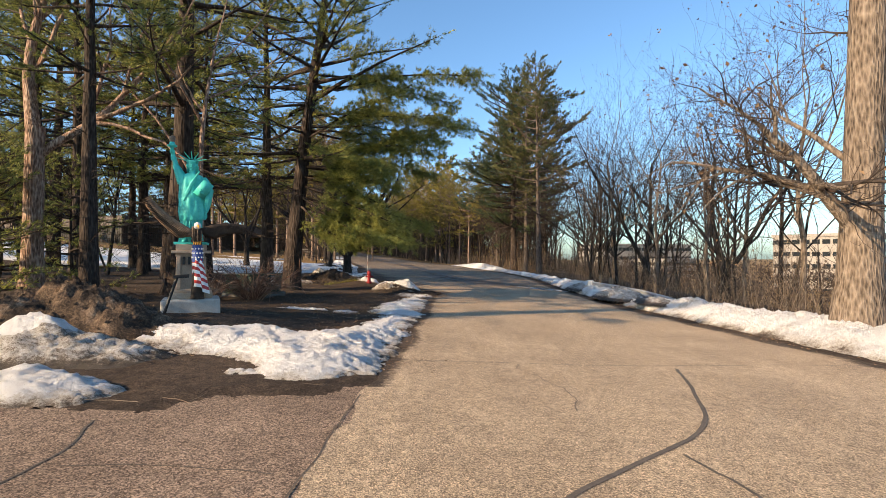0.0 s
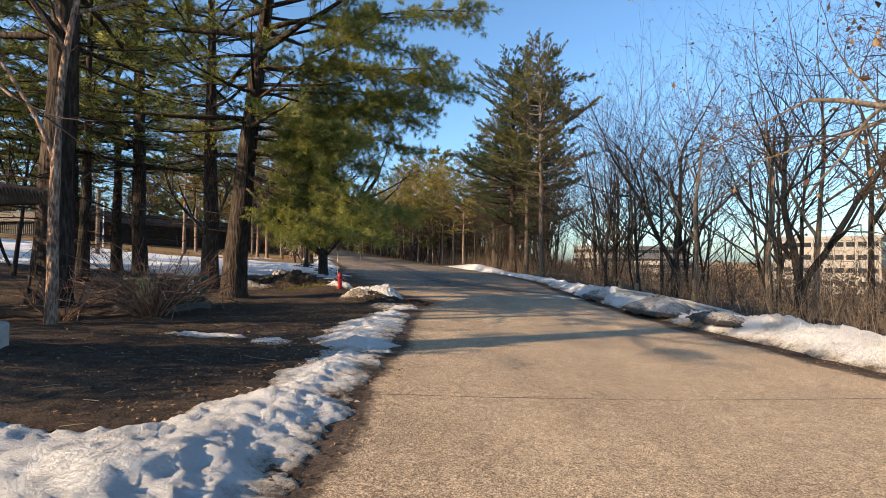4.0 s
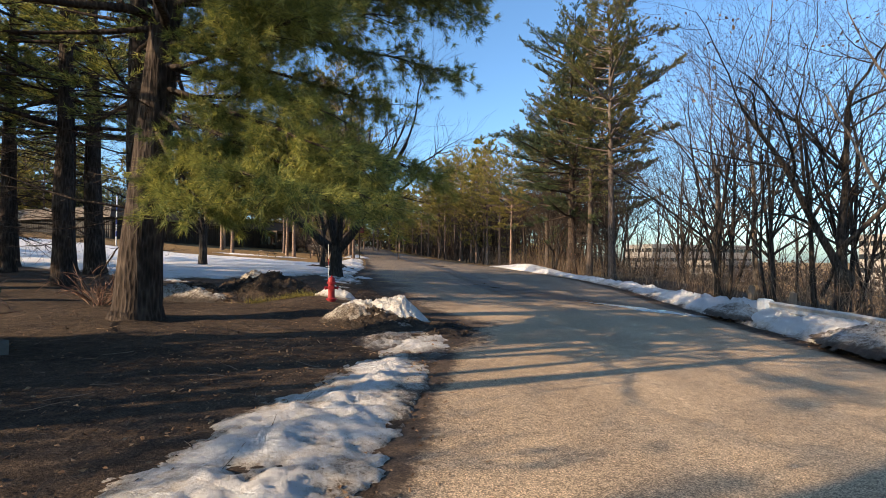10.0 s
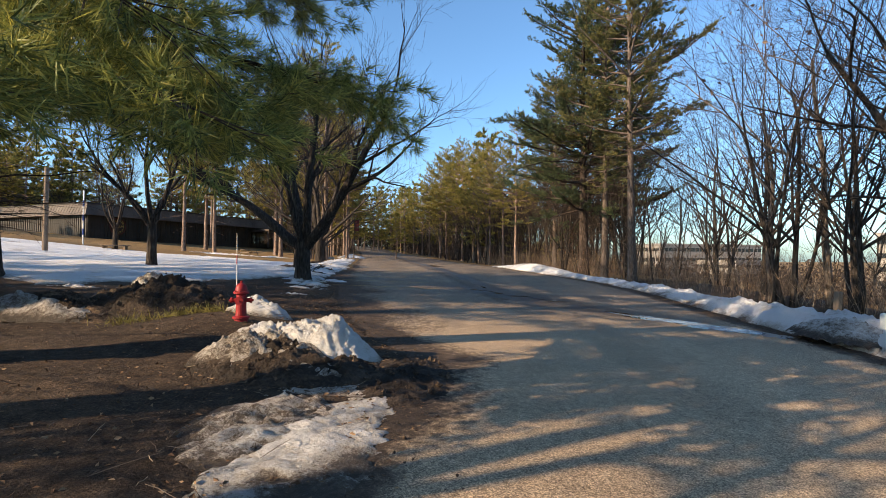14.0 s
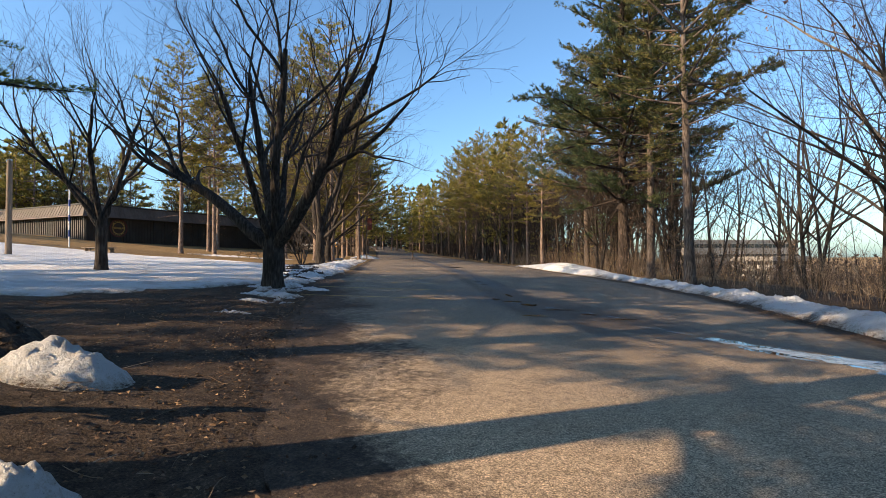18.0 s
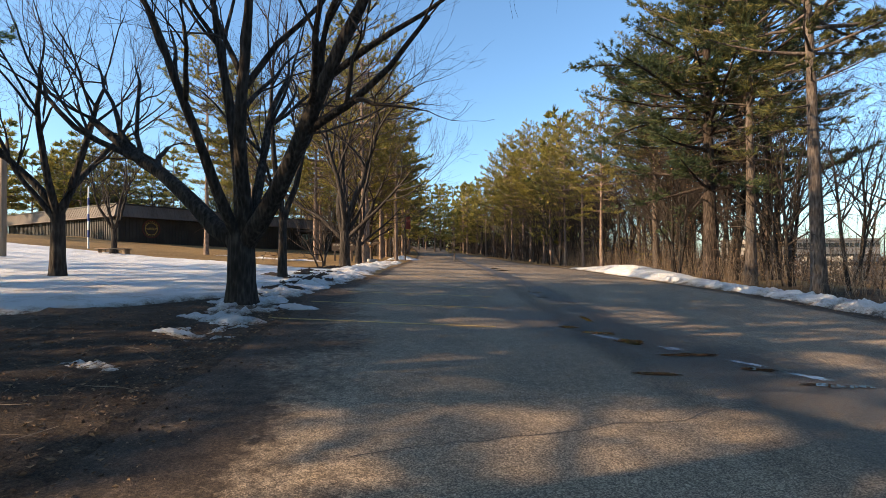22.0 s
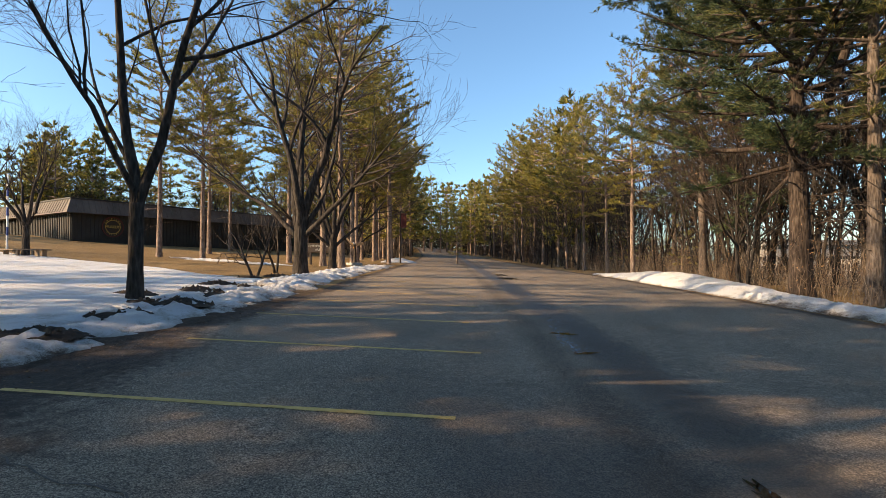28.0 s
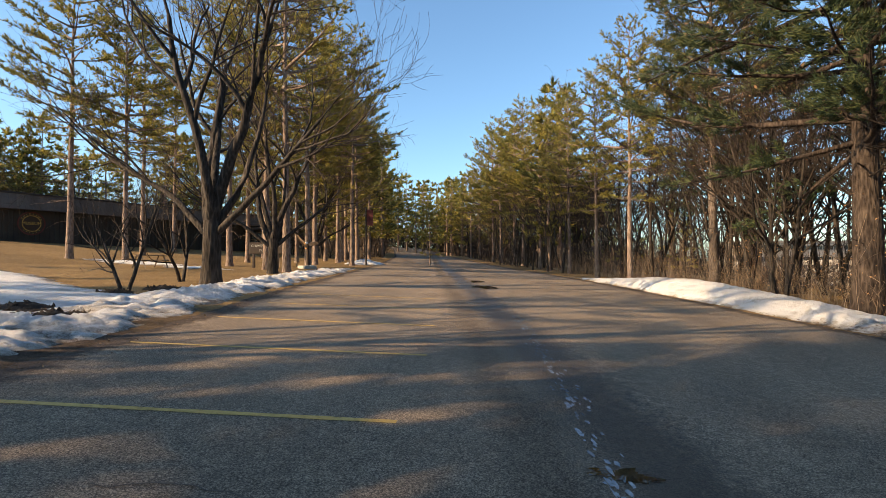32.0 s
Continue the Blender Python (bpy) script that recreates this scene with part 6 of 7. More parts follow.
# white house with a deck behind the pines
hs = thing("house", pose(-62, 50, float(ground_z(-62, 50)) - 0.2, 0, 0, -30), "white clapboard house with a raised wooden deck", "house")
part("wall", Geo().box((-9, -4, -0.5), (5, 4, 4.6)), WHITE, hs)
g = Geo()
loft(g, [[(-9.5, -4.5, 4.6), (5.5, -4.5, 4.6), (5.5, 4.5, 4.6), (-9.5, 4.5, 4.6)], [(-9.5, -0.05, 7.0), (5.5, -0.05, 7.0), (5.5, 0.05, 7.0), (-9.5, 0.05, 7.0)]])
part("roof", g, SIDING, hs)
for wx in (-7, -3.5, 0, 3):
    w = part("window", Geo().box((wx - 0.6, -4.08, 1.6), (wx + 0.6, -3.95, 3.0), 0, 0.03), WHITE, hs)
    part("pane", Geo().box((wx - 0.5, -4.11, 1.7), (wx + 0.5, -4.07, 2.9)), GLASS, w)
part("deck", Geo().box((-4, -7, 0.9), (5, -4, 1.05), 0, 0.02), POLE_WOOD, hs)
for k in range(10):
    part("baluster", Geo().box((-4 + k, -7, 1.05), (-3.92 + k, -6.92, 2.0)), BLACK, hs)
part("rail", Geo().box((-4, -7.02, 1.95), (5.1, -6.9, 2.05), 0, 0.01), BLACK, hs)


def picnic_table(m):
    t = thing("picnic_table", m, "grey wooden picnic table on the lawn", "table", "picnic tables")
    for k in range(4):
        part("top_plank", Geo().box((-0.9, -0.36 + 0.185 * k, 0.71), (0.9, -0.19 + 0.185 * k, 0.75), 0, 0.006), POLE_WOOD, t)
    for s in (-1, 1):
        part("seat_plank", Geo().box((-0.9, s * 0.72 - 0.13, 0.42), (0.9, s * 0.72 + 0.13, 0.46), 0, 0.006), POLE_WOOD, t)
        part("leg_frame", Geo().tube([(s * 0.65, -0.75, -0.05), (s * 0.65, -0.25, 0.7)], [0.04, 0.04], 4).tube([(s * 0.65, 0.75, -0.05), (s * 0.65, 0.25, 0.7)], [0.04, 0.04], 4).tube([(s * 0.65, -0.8, 0.4), (s * 0.65, 0.8, 0.4)], [0.035, 0.035], 4), POLE_WOOD, t)
    return t


for x, y, a in ((-38, 45, 20), (-24.5, 69, 70), (-21.5, 80, 30)):
    picnic_table(pose(x, y, float(ground_z(x, y)) + 0.05, 0, 0, a))

# guard rail on the valley side
gr = thing("guard_rail", pose(0, 0, 0), "weathered steel guard rail half buried in the snow bank", "guard rail")
gp = [(10.7, 20.5, 0.0), (10.3, 22.5, 0.35), (9.9, 24.5, 0.52), (9.45, 27.0, 0.6), (8.95, 29.6, 0.62)]
gp3 = [(x, y, float(ground_z(x, y)) + h) for x, y, h in gp]
g = Geo()
rings = []
for x, y, z in gp3:
    rings.append([(x - 0.02, y, z + 0.15), (x - 0.07, y, z + 0.10), (x - 0.02, y, z), (x - 0.07, y, z - 0.10), (x - 0.02, y, z - 0.15), (x, y, z - 0.15), (x - 0.04, y, z - 0.1), (x, y, z), (x - 0.04, y, z + 0.1), (x, y, z + 0.15)])
loft(g, rings)
part("rail", g, GALV, gr)
part("end_terminal", Geo().box((8.80, 29.5, gp3[-1][2] - 0.2), (9.08, 29.95, gp3[-1][2] + 0.2), 0, 0.06), WHITE, gr)
for x, y, z in gp3:
    part("post", Geo().box((x, y - 0.08, z - 1.2), (x + 0.16, y + 0.08, z + 0.16), 0, 0.01), POLE_WOOD, gr)
for x, y in ((10.6, 31.2), (11.0, 34.5)):
    pz = float(ground_z(x, y))
    pp = part("marker_post", Geo().box((-0.08, -0.08, -0.3), (0.08, 0.08, 0.95), 0, 0.02), POLE_WOOD)
    pp.matrix_world = pose(x, y, pz, 2, 3, 20)
    tagged(pp, "short weathered wooden post at the bank", "post", "bank posts")

# far buildings across the valley
BEIGE = plain("far_beige", (0.27, 0.245, 0.22), 0.8)
BRICK = plain("far_brick", (0.22, 0.11, 0.08), 0.8)


def far_building(x, y, turn, w, d, h, mat, floors, bays, label):
    b = thing("far_building", pose(x, y, -13, 0, 0, turn), label, "building", "town across the valley")
    part("wall", Geo().box((-w / 2, -d / 2, -8), (w / 2, d / 2, h)), mat, b)
    part("roof_edge", Geo().box((-w / 2 - 0.4, -d / 2 - 0.4, h), (w / 2 + 0.4, d / 2 + 0.4, h + 1.0)), mat, b)
    bays *= 2
    sx, sz = w / bays, h / floors
    for f in range(floors):
        for k in range(bays):
            x0, z0 = -w / 2 + sx * (k + 0.1), sz * (f + 0.4)
            part("window", Geo().box((x0, -d / 2 - 0.15, z0), (x0 + sx * 0.8, -d / 2 + 0.1, z0 + sz * 0.36)), GLASS, b)
        for k in range(max(3, round(d / sx))):
            y0 = -d / 2 + d / max(3, round(d / sx)) * (k + 0.2)
            part("window", Geo().box((-w / 2 - 0.15, y0, z0), (-w / 2 + 0.1, y0 + sx * 0.8, z0 + sz * 0.36)), GLASS, b)


far_building(165, 200, 40, 80, 30, 22, BEIGE, 5, 14, "beige multi-storey building across the valley")
far_building(235, 165, 52, 70, 30, 25, BEIGE, 5, 12, "tall beige building across the valley")
far_building(118, 262, 28, 24, 20, 13, BEIGE, 3, 7, "small beige building across the valley")
far_building(250, 100, 66, 60, 30, 20, BEIGE, 4, 12, "pale long building across the valley")
far_building(125, 320, 20, 70, 24, 22, BEIGE, 4, 12, "beige long building across the valley")
far_building(205, 55, 75, 50, 30, 20, BRICK, 4, 10, "low brick building across the valley")


# ---- pavement details ----
def drape(name, pts, width, mat, lift, parent=None, label="", wob=0.0, k=0.0):
    """A painted or sealed band along a line on the pavement."""
    pts = np.array(pts, float)
    seg = np.concatenate([[0], np.cumsum(np.linalg.norm(np.diff(pts, axis=0), axis=1))])
    s = np.linspace(0, seg[-1], max(3, int(seg[-1] / 0.12)))
    x, y = np.interp(s, seg, pts[:, 0]), np.interp(s, seg, pts[:, 1])
    if len(pts) > 2:
        ker = np.ones(9) / 9
        x, y = np.convolve(np.pad(x, 4, "edge"), ker, "valid"), np.convolve(np.pad(y, 4, "edge"), ker, "valid")
    if wob:
        x = x + wob * np.array([fbm(q, k, 0.8, 1) for q in s])
        y = y + wob * np.array([fbm(q, k, 0.8, 7) for q in s])
    d = np.stack([np.gradient(x), np.gradient(y)], 1)
    d /= np.linalg.norm(d, axis=1)[:, None]
    nrm = np.stack([-d[:, 1], d[:, 0]], 1)
    w = width / 2 * (1 + 0.35 * np.array([nz(q, k, 2.0, 3) for q in s]))[:, None]
    p = np.stack([x, y], 1)
    a, b = p + nrm * w, p - nrm * w
    v = np.concatenate([np.column_stack([q, ground_z(q[:, 0], q[:, 1]) + lift]) for q in (a, b)])
    n = len(s)
    ob = part(name, Geo().add(v, [[i, n + i, n + i + 1, i + 1] for i in range(n - 1)]), mat, parent)
    return tagged(ob, label, kind="structure" if parent is None else "")


def pool(name, cx, cy, rx, ry, turn, mat, label, lift, k, n=40):
    a = np.arange(n) * 2 * math.pi / n
    r = (1 + 0.62 * np.array([noise.fractal((math.cos(t) * 1.9 + k, math.sin(t) * 1.9, k), 0.6, 2, 4) for t in a])).clip(0.25, 1.8)
    x, y = rx * r * np.cos(a), ry * r * np.sin(a)
    c, s = math.cos(radians(turn)), math.sin(radians(turn))
    X, Y = cx + x * c - y * s, cy + x * s + y * c
    z0 = ground_z(X, Y) + lift
    v = np.column_stack([np.append(X, cx), np.append(Y, cy), np.append(z0, z0.mean())])
    ob = part(name, Geo().add(v, [[i, (i + 1) % n, n] for i in range(n)]), mat, smooth=False)
    return tagged(ob, label, "puddle", kind="structure")


drape("tar_seam", [(3.9, 8.3), (3.6, 7.2), (3.2, 6.2), (2.95, 5.4), (2.5, 4.85), (2.04, 4.49), (1.5, 4.0), (0.86, 3.46), (0.4, 2.9)], 0.05, TAR, 0.017, label="dark tar seam curving over the asphalt", wob=0.03, k=1)
drape("tar_seam", [(2.04, 4.49), (2.25, 4.2), (2.3, 3.6), (2.25, 2.8)], 0.035, TAR, 0.017, label="thin dark tar seam on the asphalt", wob=0.05, k=2)
drape("road_crack", [(-1.0, 7.96), (2.5, 8.15), (6.3, 8.95), (8.2, 9.3)], 0.022, TAR, 0.017, label="straight crack across the road", wob=0.05, k=3)
drape("road_crack", [(-0.6, 11.57), (3, 11.9), (7.1, 12.64)], 0.02, TAR, 0.017, label="straight crack across the road", wob=0.05, k=4)
drape("road_crack", [(1.2, 8.2), (1.3, 7.3), (1.6, 6.3), (1.5, 5.4)], 0.014, TAR, 0.017, label="hairline crack in the asphalt", wob=0.12, k=5)
for i, (a, b) in enumerate((((-2, 33), (3, 36.5)), ((-4, 43.3), (-1.2, 43.6)), ((-4.6, 46.2), (-2.2, 46.4)), ((2.2, 41), (4.6, 46)), ((-5.4, 40.6), (-3.4, 40.0)), ((-4, 52.4), (0, 51.6)), ((3.0, 28), (6.5, 30.5)))):
    drape("road_crack", [a, ((a[0] + b[0]) / 2 + 0.2, (a[1] + b[1]) / 2), b], 0.013, TAR, 0.017, label="hairline crack in the asphalt", wob=0.15, k=10 + i)

# drive joining from the side
dx, dy = axis((-60, -14, -6, -0.7), (2.0, 0.14, 0.06)), axis((-8, 3, 7.2), (0.14, 0.06))
DX, DY = np.meshgrid(dx, dy)
DRIVE = sheet(dx, dy, lambda x, y: ground_z(x, y) + 0.007, drive_side(DX, DY) > 0)
tagged(part("drive", DRIVE, OLD_ASPHALT, smooth=True), "darker worn asphalt drive meeting the road", "road", kind="structure")
drape("drive_seam", [(-1.08, 2.0), (-1.05, 3.3), (-1.0, 5.0), (-0.97, 6.0)], 0.016, TAR, 0.015, label="dark seam between drive and road", wob=0.04, k=30)
drape("drive_crack", [(-3.3, 4.75), (-3.0, 3.9), (-2.95, 3.2), (-3.2, 2.4)], 0.022, TAR, 0.012, label="crack in the drive", wob=0.06, k=31)
drape("drive_crack", [(-2.95, 3.6), (-2.2, 3.75), (-1.1, 3.6)], 0.014, TAR, 0.012, label="crack in the drive", wob=0.06, k=32)

# parking bay lines
bay = thing("parking_lines", kind="structure", label="worn yellow parking bay lines on the asphalt", category="road marking")
for i in range(8):
    y = 39.35 + 2.83 * i
    xr = np.interp(y, (39.4, 42.1, 44.9, 47.6, 50.7, 56, 62), (-1.5, -2.0, -2.2, -2.9, -3.3, -4.2, -5.4))
    drape("bay_line", [(xr, y), (xr - 4.6, y - 0.65)], 0.085, YELLOW, 0.018, bay, k=40 + i)

# melt water down the middle of the road
for i, (x, y, rx, ry, t) in enumerate(((0.92, 38.7, 0.30, 0.28, 10), (0.47, 39.4, 0.42, 0.14, 5), (-0.1, 39.85, 0.22, 0.16, 0), (1.7, 37.9, 0.6, 0.12, 20), (-1.0, 47.25, 0.30, 0.14, 5), (-0.7, 45.6, 0.25, 0.08, 30), (-4.0, 66.0, 0.7, 1.3, 10), (-5.0, 70.5, 0.5, 1.2, 12), (0.35, 41.2, 0.10, 0.5, 15), (0.9, 36.5, 0.35, 0.10, 10), (2.4, 37.2, 0.3, 0.1, 0), (3.0, 36.6, 0.5, 0.12, 10))):
    pool("puddle", x, y, rx * 0.8, ry * 0.8, t, WATER, "small puddle of melt water on the asphalt", 0.019, 3.0 + i)
for x, y, rx, ry, k in ((6.6, 32.0, 0.95, 0.42, 57.3), (5.3, 33.2, 0.8, 0.34, 58.9), (4.5, 34.2, 0.5, 0.2, 55.1), (7.4, 31.2, 0.7, 0.4, 53.7)):
    pool("puddle", x, y, rx, ry, -42, WATER, "melt water standing beside the thawing ice", 0.016, k, 90)
for i, (x, y, rx, ry) in enumerate(((6.5, 32.0, 1.05, 0.42), (5.7, 33.0, 0.85, 0.36), (4.9, 33.5, 0.5, 0.16), (4.35, 34.1, 0.35, 0.10), (5.9, 31.9, 0.3, 0.14), (6.9, 31.6, 0.5, 0.3), (3.8, 35.0, 0.3, 0.06), (3.3, 35.5, 0.2, 0.05), (5.0, 32.9, 0.25, 0.08), (1.5, 38.3, 0.16, 0.10), (2.3, 37.6, 0.22, 0.07), (0.55, 39.0, 0.3, 0.07), (2.9, 37.0, 0.2, 0.08))):
    pool("ice_sheet", x, y, rx, ry, -36, ICE, "wet sheet of thawing ice beside the snow bank", 0.019, 60 + 0.7 * i, 64)
rng = np.random.default_rng(19)
g = Geo()
for i in range(560):
    y = 47 + 22 * rng.uniform(0, 1) ** 0.9 if i % 9 else rng.uniform(45.6, 47)
    x = np.interp(y, (41.5, 45.5, 47, 49.2, 51, 53.9, 56.4, 61.5, 66.5, 70), (-0.45, -0.76, -1.09, -1.26, -1.52, -1.88, -2.4, -3.05, -4.5, -6.2)) + rng.normal(0, 0.08 if y < 56 else 0.25)
    n = 9
    a = np.arange(n) * 2 * math.pi / n
    w = rng.uniform(0.45, 1.25, n)
    px_, py_ = rng.uniform(0.008, 0.028) * w * np.cos(a), rng.uniform(0.02, 0.085) * w * np.sin(a)
    X, Y = x + px_ - 0.23 * py_, y + py_ + 0.23 * px_
    g.add(np.column_stack([np.append(X, x), np.append(Y, y), ground_z(np.append(X, x), np.append(Y, y)) + 0.0195]), [[q, (q + 1) % n, n] for q in range(n)])
tagged(part("ice_flecks", g, ICE), "thin white flecks of ice along the road's seam", "ice", kind="stuff")

RUSSET = speckled("russet_leaves", [(0.25, (0.08, 0.042, 0.022)), (0.5, (0.19, 0.105, 0.05)), (0.8, (0.33, 0.20, 0.10))], 2, 0.8, 0.2, 5, island=0.6)

# ---- brush, litter and twigs ----
rng = np.random.default_rng(9)
g = Geo()
n = 0
for i in range(3000):
    y = rng.uniform(4, 105)
    x = float(right_edge(y)) + 3.0 + abs(rng.normal(0, 2.6)) + rng.uniform(0, 1.2)
    h = rng.uniform(0.5, 2.2) * (1 if rng.random() < 0.85 else 1.7)
    d = unit(np.array([rng.normal(0, 0.25), rng.normal(0, 0.25), 1]))
    p = wobble(rng, (x, y, float(ground_z(x, y)) - 0.05), d, h, 4, 0.10, 0.02)
    r = rng.uniform(0.005, 0.013)
    g.tube(p, np.linspace(r, 0.003, 5), 3)
    for q in range(rng.integers(1, 5)):
        j = rng.integers(1, 4)
        g.tube(wobble(rng, p[j], unit(rng.normal(0, 0.6, 3) + (0, 0, 0.8)), h * rng.uniform(0.2, 0.5), 3, 0.15, 0.02), [r * 0.6, r * 0.5, 0.003, 0.002], 3)
for i in range(700):
    y = rng.uniform(0, 120)
    x = max(float(right_edge(y)) + 5.5, 11.0 if y < 50 else 0) + rng.uniform(1, 16)
    h = rng.uniform(2.0, 5.0)
    p = wobble(rng, (x, y, float(ground_z(x, y)) - 0.05), unit(np.array([rng.normal(0, 0.2), rng.normal(0, 0.2), 1])), h, 4, 0.10, 0.02)
    r = rng.uniform(0.008, 0.02)
    g.tube(p, np.linspace(r, 0.004, 5), 3)
    for q in range(5):
        j = rng.integers(1, 4)
        g.tube(wobble(rng, p[j], unit(rng.normal(0, 0.6, 3) + (0, 0, 0.7)), h * rng.uniform(0.2, 0.5), 2, 0.15, 0.02), [r * 0.6, r * 0.4, 0.003], 3)
tagged(part("brush", g, BRUSH), "tangled bare brown brush on the bank", "brush", kind="stuff")


RED_TWIG = speckled("red_brown_twigs", [(0.3, (0.085, 0.042, 0.028)), (0.55, (0.21, 0.115, 0.075)), (0.8, (0.36, 0.24, 0.17))], 0.8, 0.8, 0.2, 6, island=0.5)


def thicket(seed, n, h, spread, label, x, y):
    rng = np.random.default_rng(seed)
    g, stems = Geo(), Geo()
    for i in range(n):
        a = rng.uniform(0, 6.28)
        o = np.array([math.cos(a), math.sin(a), 0]) * rng.uniform(0, 0.35)
        w = unit(np.array([math.cos(a) * rng.uniform(0.2, 1.3), math.sin(a) * rng.uniform(0.2, 1.3), 1]))
        p = wobble(rng, o, w, h * rng.uniform(0.6, 1.2), 7, 0.12, -0.07)
        stems.tube(p, np.linspace(0.014, 0.004, 8), 4)
        for q in range(5):
            j = rng.integers(2, 7)
            g.tube(wobble(rng, p[j], unit(rng.normal(0, 0.7, 3) + unit(p[j + 0] - p[j - 1])), spread * rng.uniform(0.2, 0.6), 4, 0.15, -0.06), [0.008, 0.007, 0.006, 0.004, 0.003], 3)
    shrub = thing("shrub", pose(x, y, float(ground_z(x, y))), label, "shrub", "verge shrubs")
    part("stems", stems, RED_TWIG, shrub)
    part("twigs", g, RED_TWIG, shrub)


thicket(1, 130, 1.8, 1.2, "arching bare shrub with reddish twigs under the pines", -6.9, 17.9)
thicket(2, 30, 1.5, 1.0, "arching bare shrub with reddish twigs under the pines", -8.0, 16.4)
thicket(3, 26, 1.2, 0.8, "bare shrub beside the leaning pine", -9.6, 25.6)

g = Geo()
N = 9500
y = rng.uniform(7.2, 40, N)
off = rng.exponential(2.2, N) + 0.1
x = left_edge(y) - off
keep = x > -13
x, y = x[keep], y[keep]
leaf_cards(g, rng, np.column_stack([x, y, ground_z(x, y) + 0.045]), 0.026, True)
yr = rng.uniform(3, 60, 2500)
xr = right_edge(yr) + rng.normal(0.2, 0.35, 2500)
leaf_cards(g, rng, np.column_stack([xr, yr, ground_z(xr, yr) + 0.05]), 0.026, True)
yl = rng.uniform(7, 62, 1500)
xl = left_edge(yl) + abs(rng.normal(0, 0.35, 1500))
leaf_cards(g, rng, np.column_stack([xl, yl, ground_z(xl, yl) + 0.025]), 0.02, True)
tagged(part("leaf_litter", g, DEAD_LEAF), "dry brown leaves scattered on the verge", "leaves", kind="stuff")
g = Geo()
for i in range(420):
    y = rng.uniform(5, 36)
    x = float(left_edge(y)) - 0.3 - rng.exponential(2.5)
    z = float(ground_z(x, y)) + 0.05
    a = rng.uniform(0, 6.28)
    g.tube(wobble(rng, (x, y, z), (math.cos(a), math.sin(a), 0.06), rng.uniform(0.12, 0.5), 4, 0.10), [0.004, 0.004, 0.003, 0.003, 0.002], 3)
tagged(part("fallen_twigs", g, BRUSH), "thin fallen twigs on the ground", "twigs", kind="stuff")
g = Geo()
for i in range(330):
    cx, cy = ((-5.5, 27.6), (-5.0, 27.9), (-6.2, 27.2))[i % 3]
    x, y = cx + rng.normal(0, 0.22), cy + rng.normal(0, 0.16)
    z = float(ground_z(x, y)) + 0.02
    p = wobble(rng, (x, y, z), unit(np.array([rng.normal(0, 0.5), rng.normal(0, 0.5), 1])), rng.uniform(0.08, 0.26), 3, 0.2, -0.1)
    g.tube(p, [0.004, 0.004, 0.003, 0.001], 3)
tagged(part("grass_tuft", g, NEEDLES_YELLOW), "tufts of yellow-green grass", "grass", kind="stuff")

# thin woods down the valley side
g = Geo()
rng = np.random.default_rng(29)
for i in range(1100):
    y = rng.uniform(-5, 190)
    x = float(right_edge(min(y, 90))) + (rng.uniform(14, 55) if i % 5 < 3 else rng.uniform(55, 130))
    z = float(ground_z(x, y))
    h = rng.uniform(3, 8.5) if i % 5 < 3 else rng.uniform(8, 13)
    p = wobble(rng, (x, y, z - 0.2), unit(np.array([rng.normal(0, 0.08), rng.normal(0, 0.08), 1])), h, 4, 0.05, 0.02)
    r = rng.uniform(0.03, 0.09)
    g.tube(p, np.linspace(r, 0.01, 5), 3)
    for q in range(7):
        j = rng.integers(1, 4)
        f = rng.random()
        o = p[j] * (1 - f) + p[j + 1] * f
        g.tube(wobble(rng, o, unit(np.array([rng.normal(0, 0.6), rng.normal(0, 0.6), 0.9])), h * rng.uniform(0.15, 0.4), 2, 0.12, 0.03), [r * 0.35, r * 0.2, 0.006], 3)
tagged(part("valley_woods", g, TWIG), "thin bare woods down the valley side", "woods", kind="stuff")

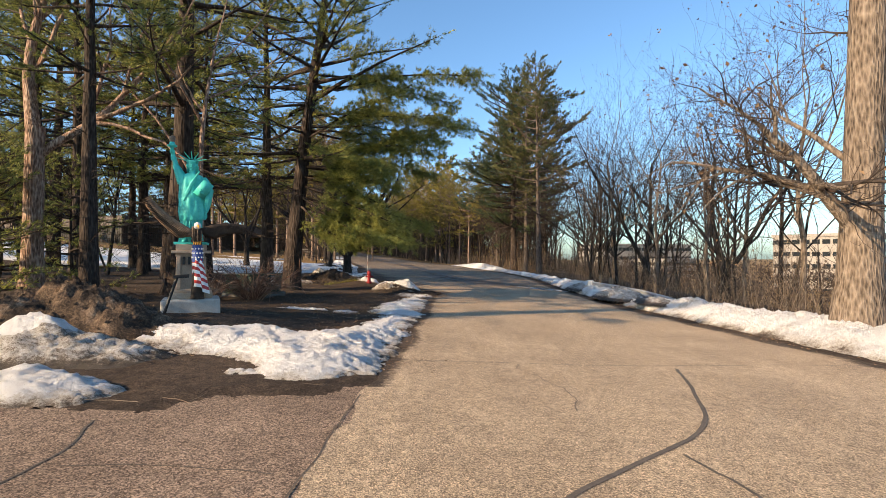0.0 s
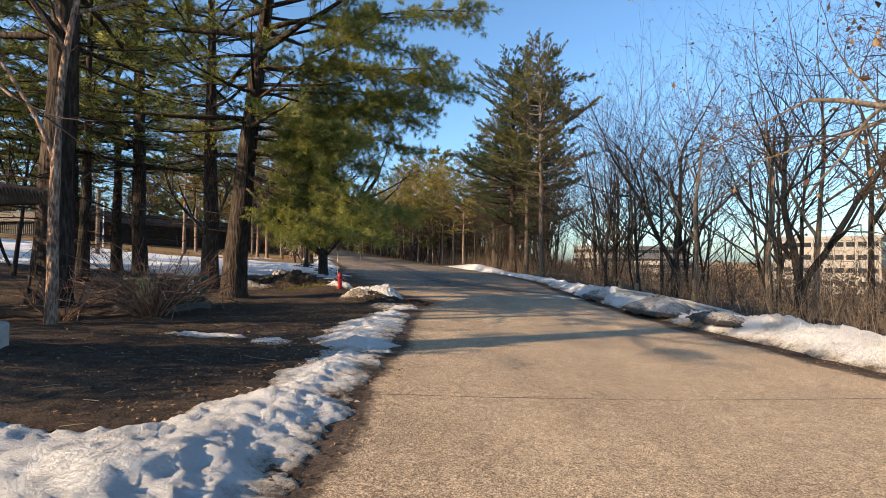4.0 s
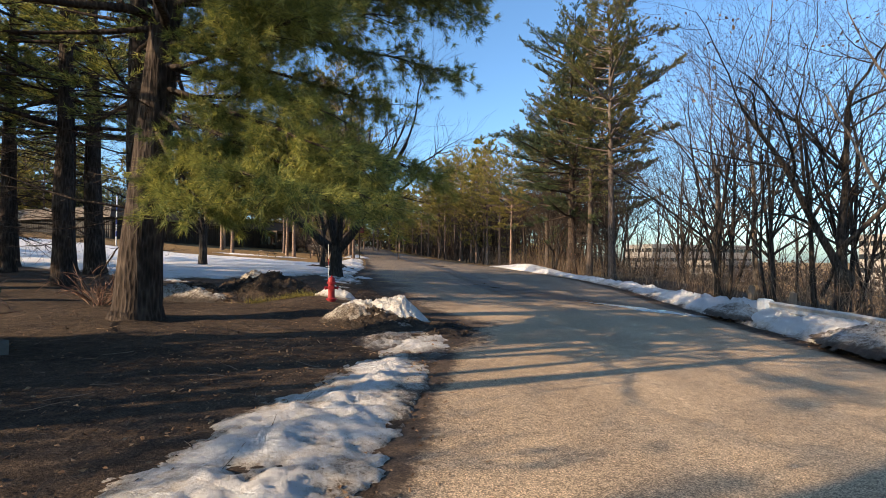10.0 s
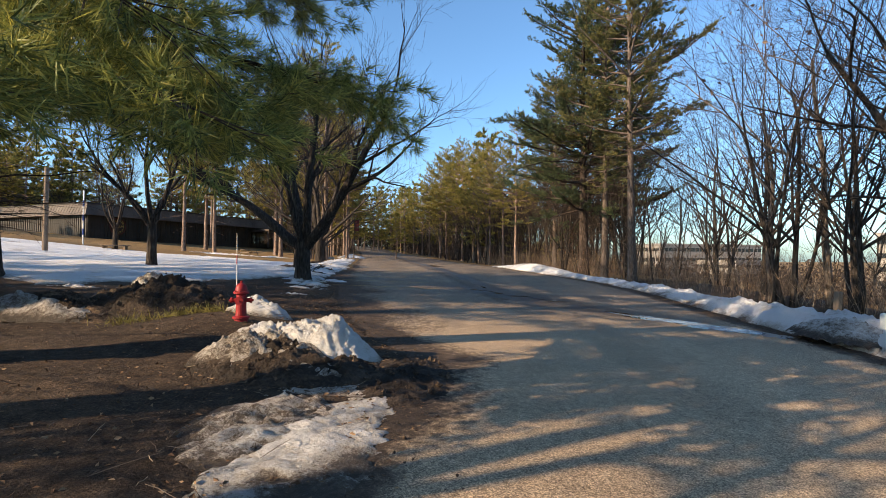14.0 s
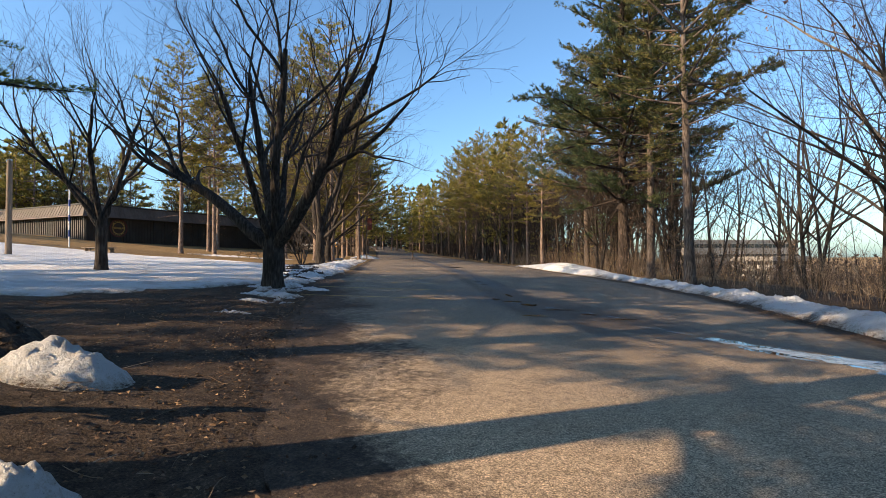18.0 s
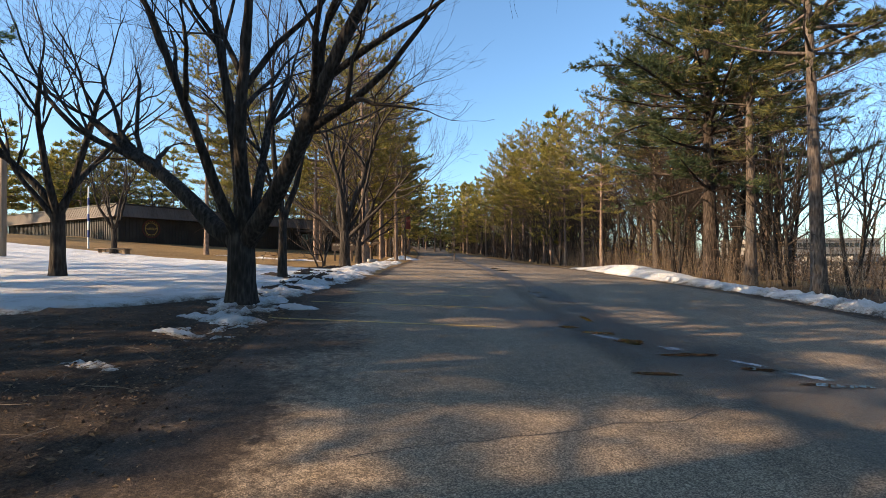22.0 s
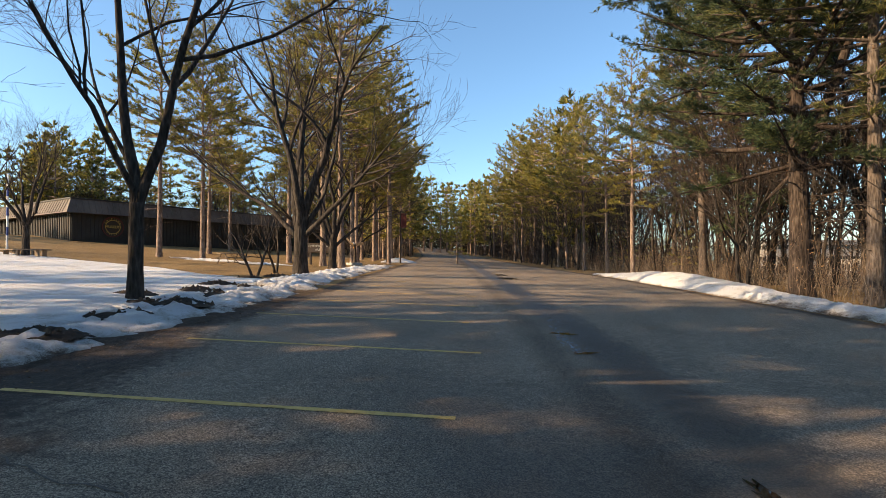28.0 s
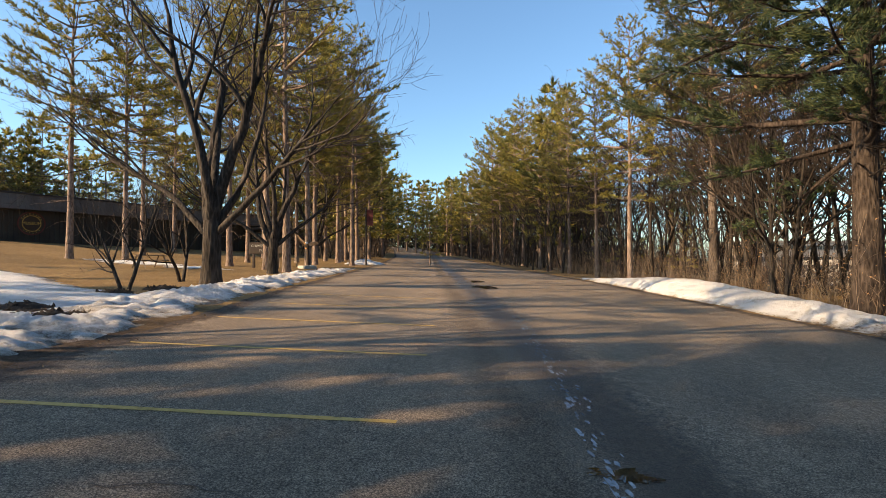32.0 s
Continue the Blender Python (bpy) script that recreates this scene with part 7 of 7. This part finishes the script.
# the leafless woods on the valley floor
g = Geo()
n = 16000
x, y = rng.uniform(48, 150, n), rng.uniform(10, 300, n)
h = 10.5 * (0.8 + 0.2 * np.sin(x * 0.31 + y * 0.17) + 0.15 * np.sin(y * 0.53))
leaf_cards(g, rng, np.column_stack([x, y, ground_z(x, y) + rng.uniform(0, 1, n) * h]), 0.55, False)
tagged(part("valley_thicket", g, TWIG), "grey-brown leafless woods on the valley floor", "woods", kind="stuff")

# far undergrowth that closes the end of the road
g = Geo()
rng = np.random.default_rng(33)
for i in range(2300):
    y = rng.uniform(108, 250)
    side = rng.random() < 0.5
    x = float(left_edge(y)) - rng.uniform(2, 40) if side else float(right_edge(y)) + rng.uniform(2, 45)
    h = rng.uniform(2.5, 7)
    p = wobble(rng, (x, y, float(ground_z(x, y)) - 0.1), unit(np.array([rng.normal(0, 0.15), rng.normal(0, 0.15), 1])), h, 3, 0.08, 0.02)
    r = rng.uniform(0.04, 0.12)
    g.tube(p, np.linspace(r, 0.02, 4), 3)
    for q in range(6):
        j = rng.integers(0, 3)
        g.tube(wobble(rng, p[j], unit(rng.normal(0, 0.7, 3) + (0, 0, 0.6)), h * rng.uniform(0.25, 0.5), 1, 0.1, 0.0), [r * 0.7, 0.02], 3)
tagged(part("far_undergrowth", g, TWIG), "dark bare undergrowth where the road bends out of sight", "brush", kind="stuff")

# the far woods that close the view
g = Geo()
rng = np.random.default_rng(37)
n = 26000
x, y = rng.uniform(-210, 70, n), rng.uniform(225, 300, n)
h = 11 * (0.75 + 0.35 * np.sin(x * 0.21) * np.sin(x * 0.057 + 1) + 0.2 * np.sin(x * 0.83))
leaf_cards(g, rng, np.column_stack([x, y, ground_z(x, y) + rng.uniform(0, 1, n) ** 0.8 * h]), 0.75, False)
tagged(part("far_woods", g, FAR_WOODS), "dense far woods beyond the end of the road", "woods", kind="stuff")

# russet leaves still hanging in the brush
g = Geo()
rng = np.random.default_rng(41)
y = rng.uniform(48, 98, 5200)
x = right_edge(y) + 3.2 + np.abs(rng.normal(0, 3.0, 5200))
leaf_cards(g, rng, np.column_stack([x, y, ground_z(x, y) + rng.uniform(0.2, 1.0, 5200) ** 1.5 * 4.2]), 0.036, False)
tagged(part("hanging_leaves", g, RUSSET), "dry russet leaves hanging in the roadside brush", "leaves", kind="stuff")
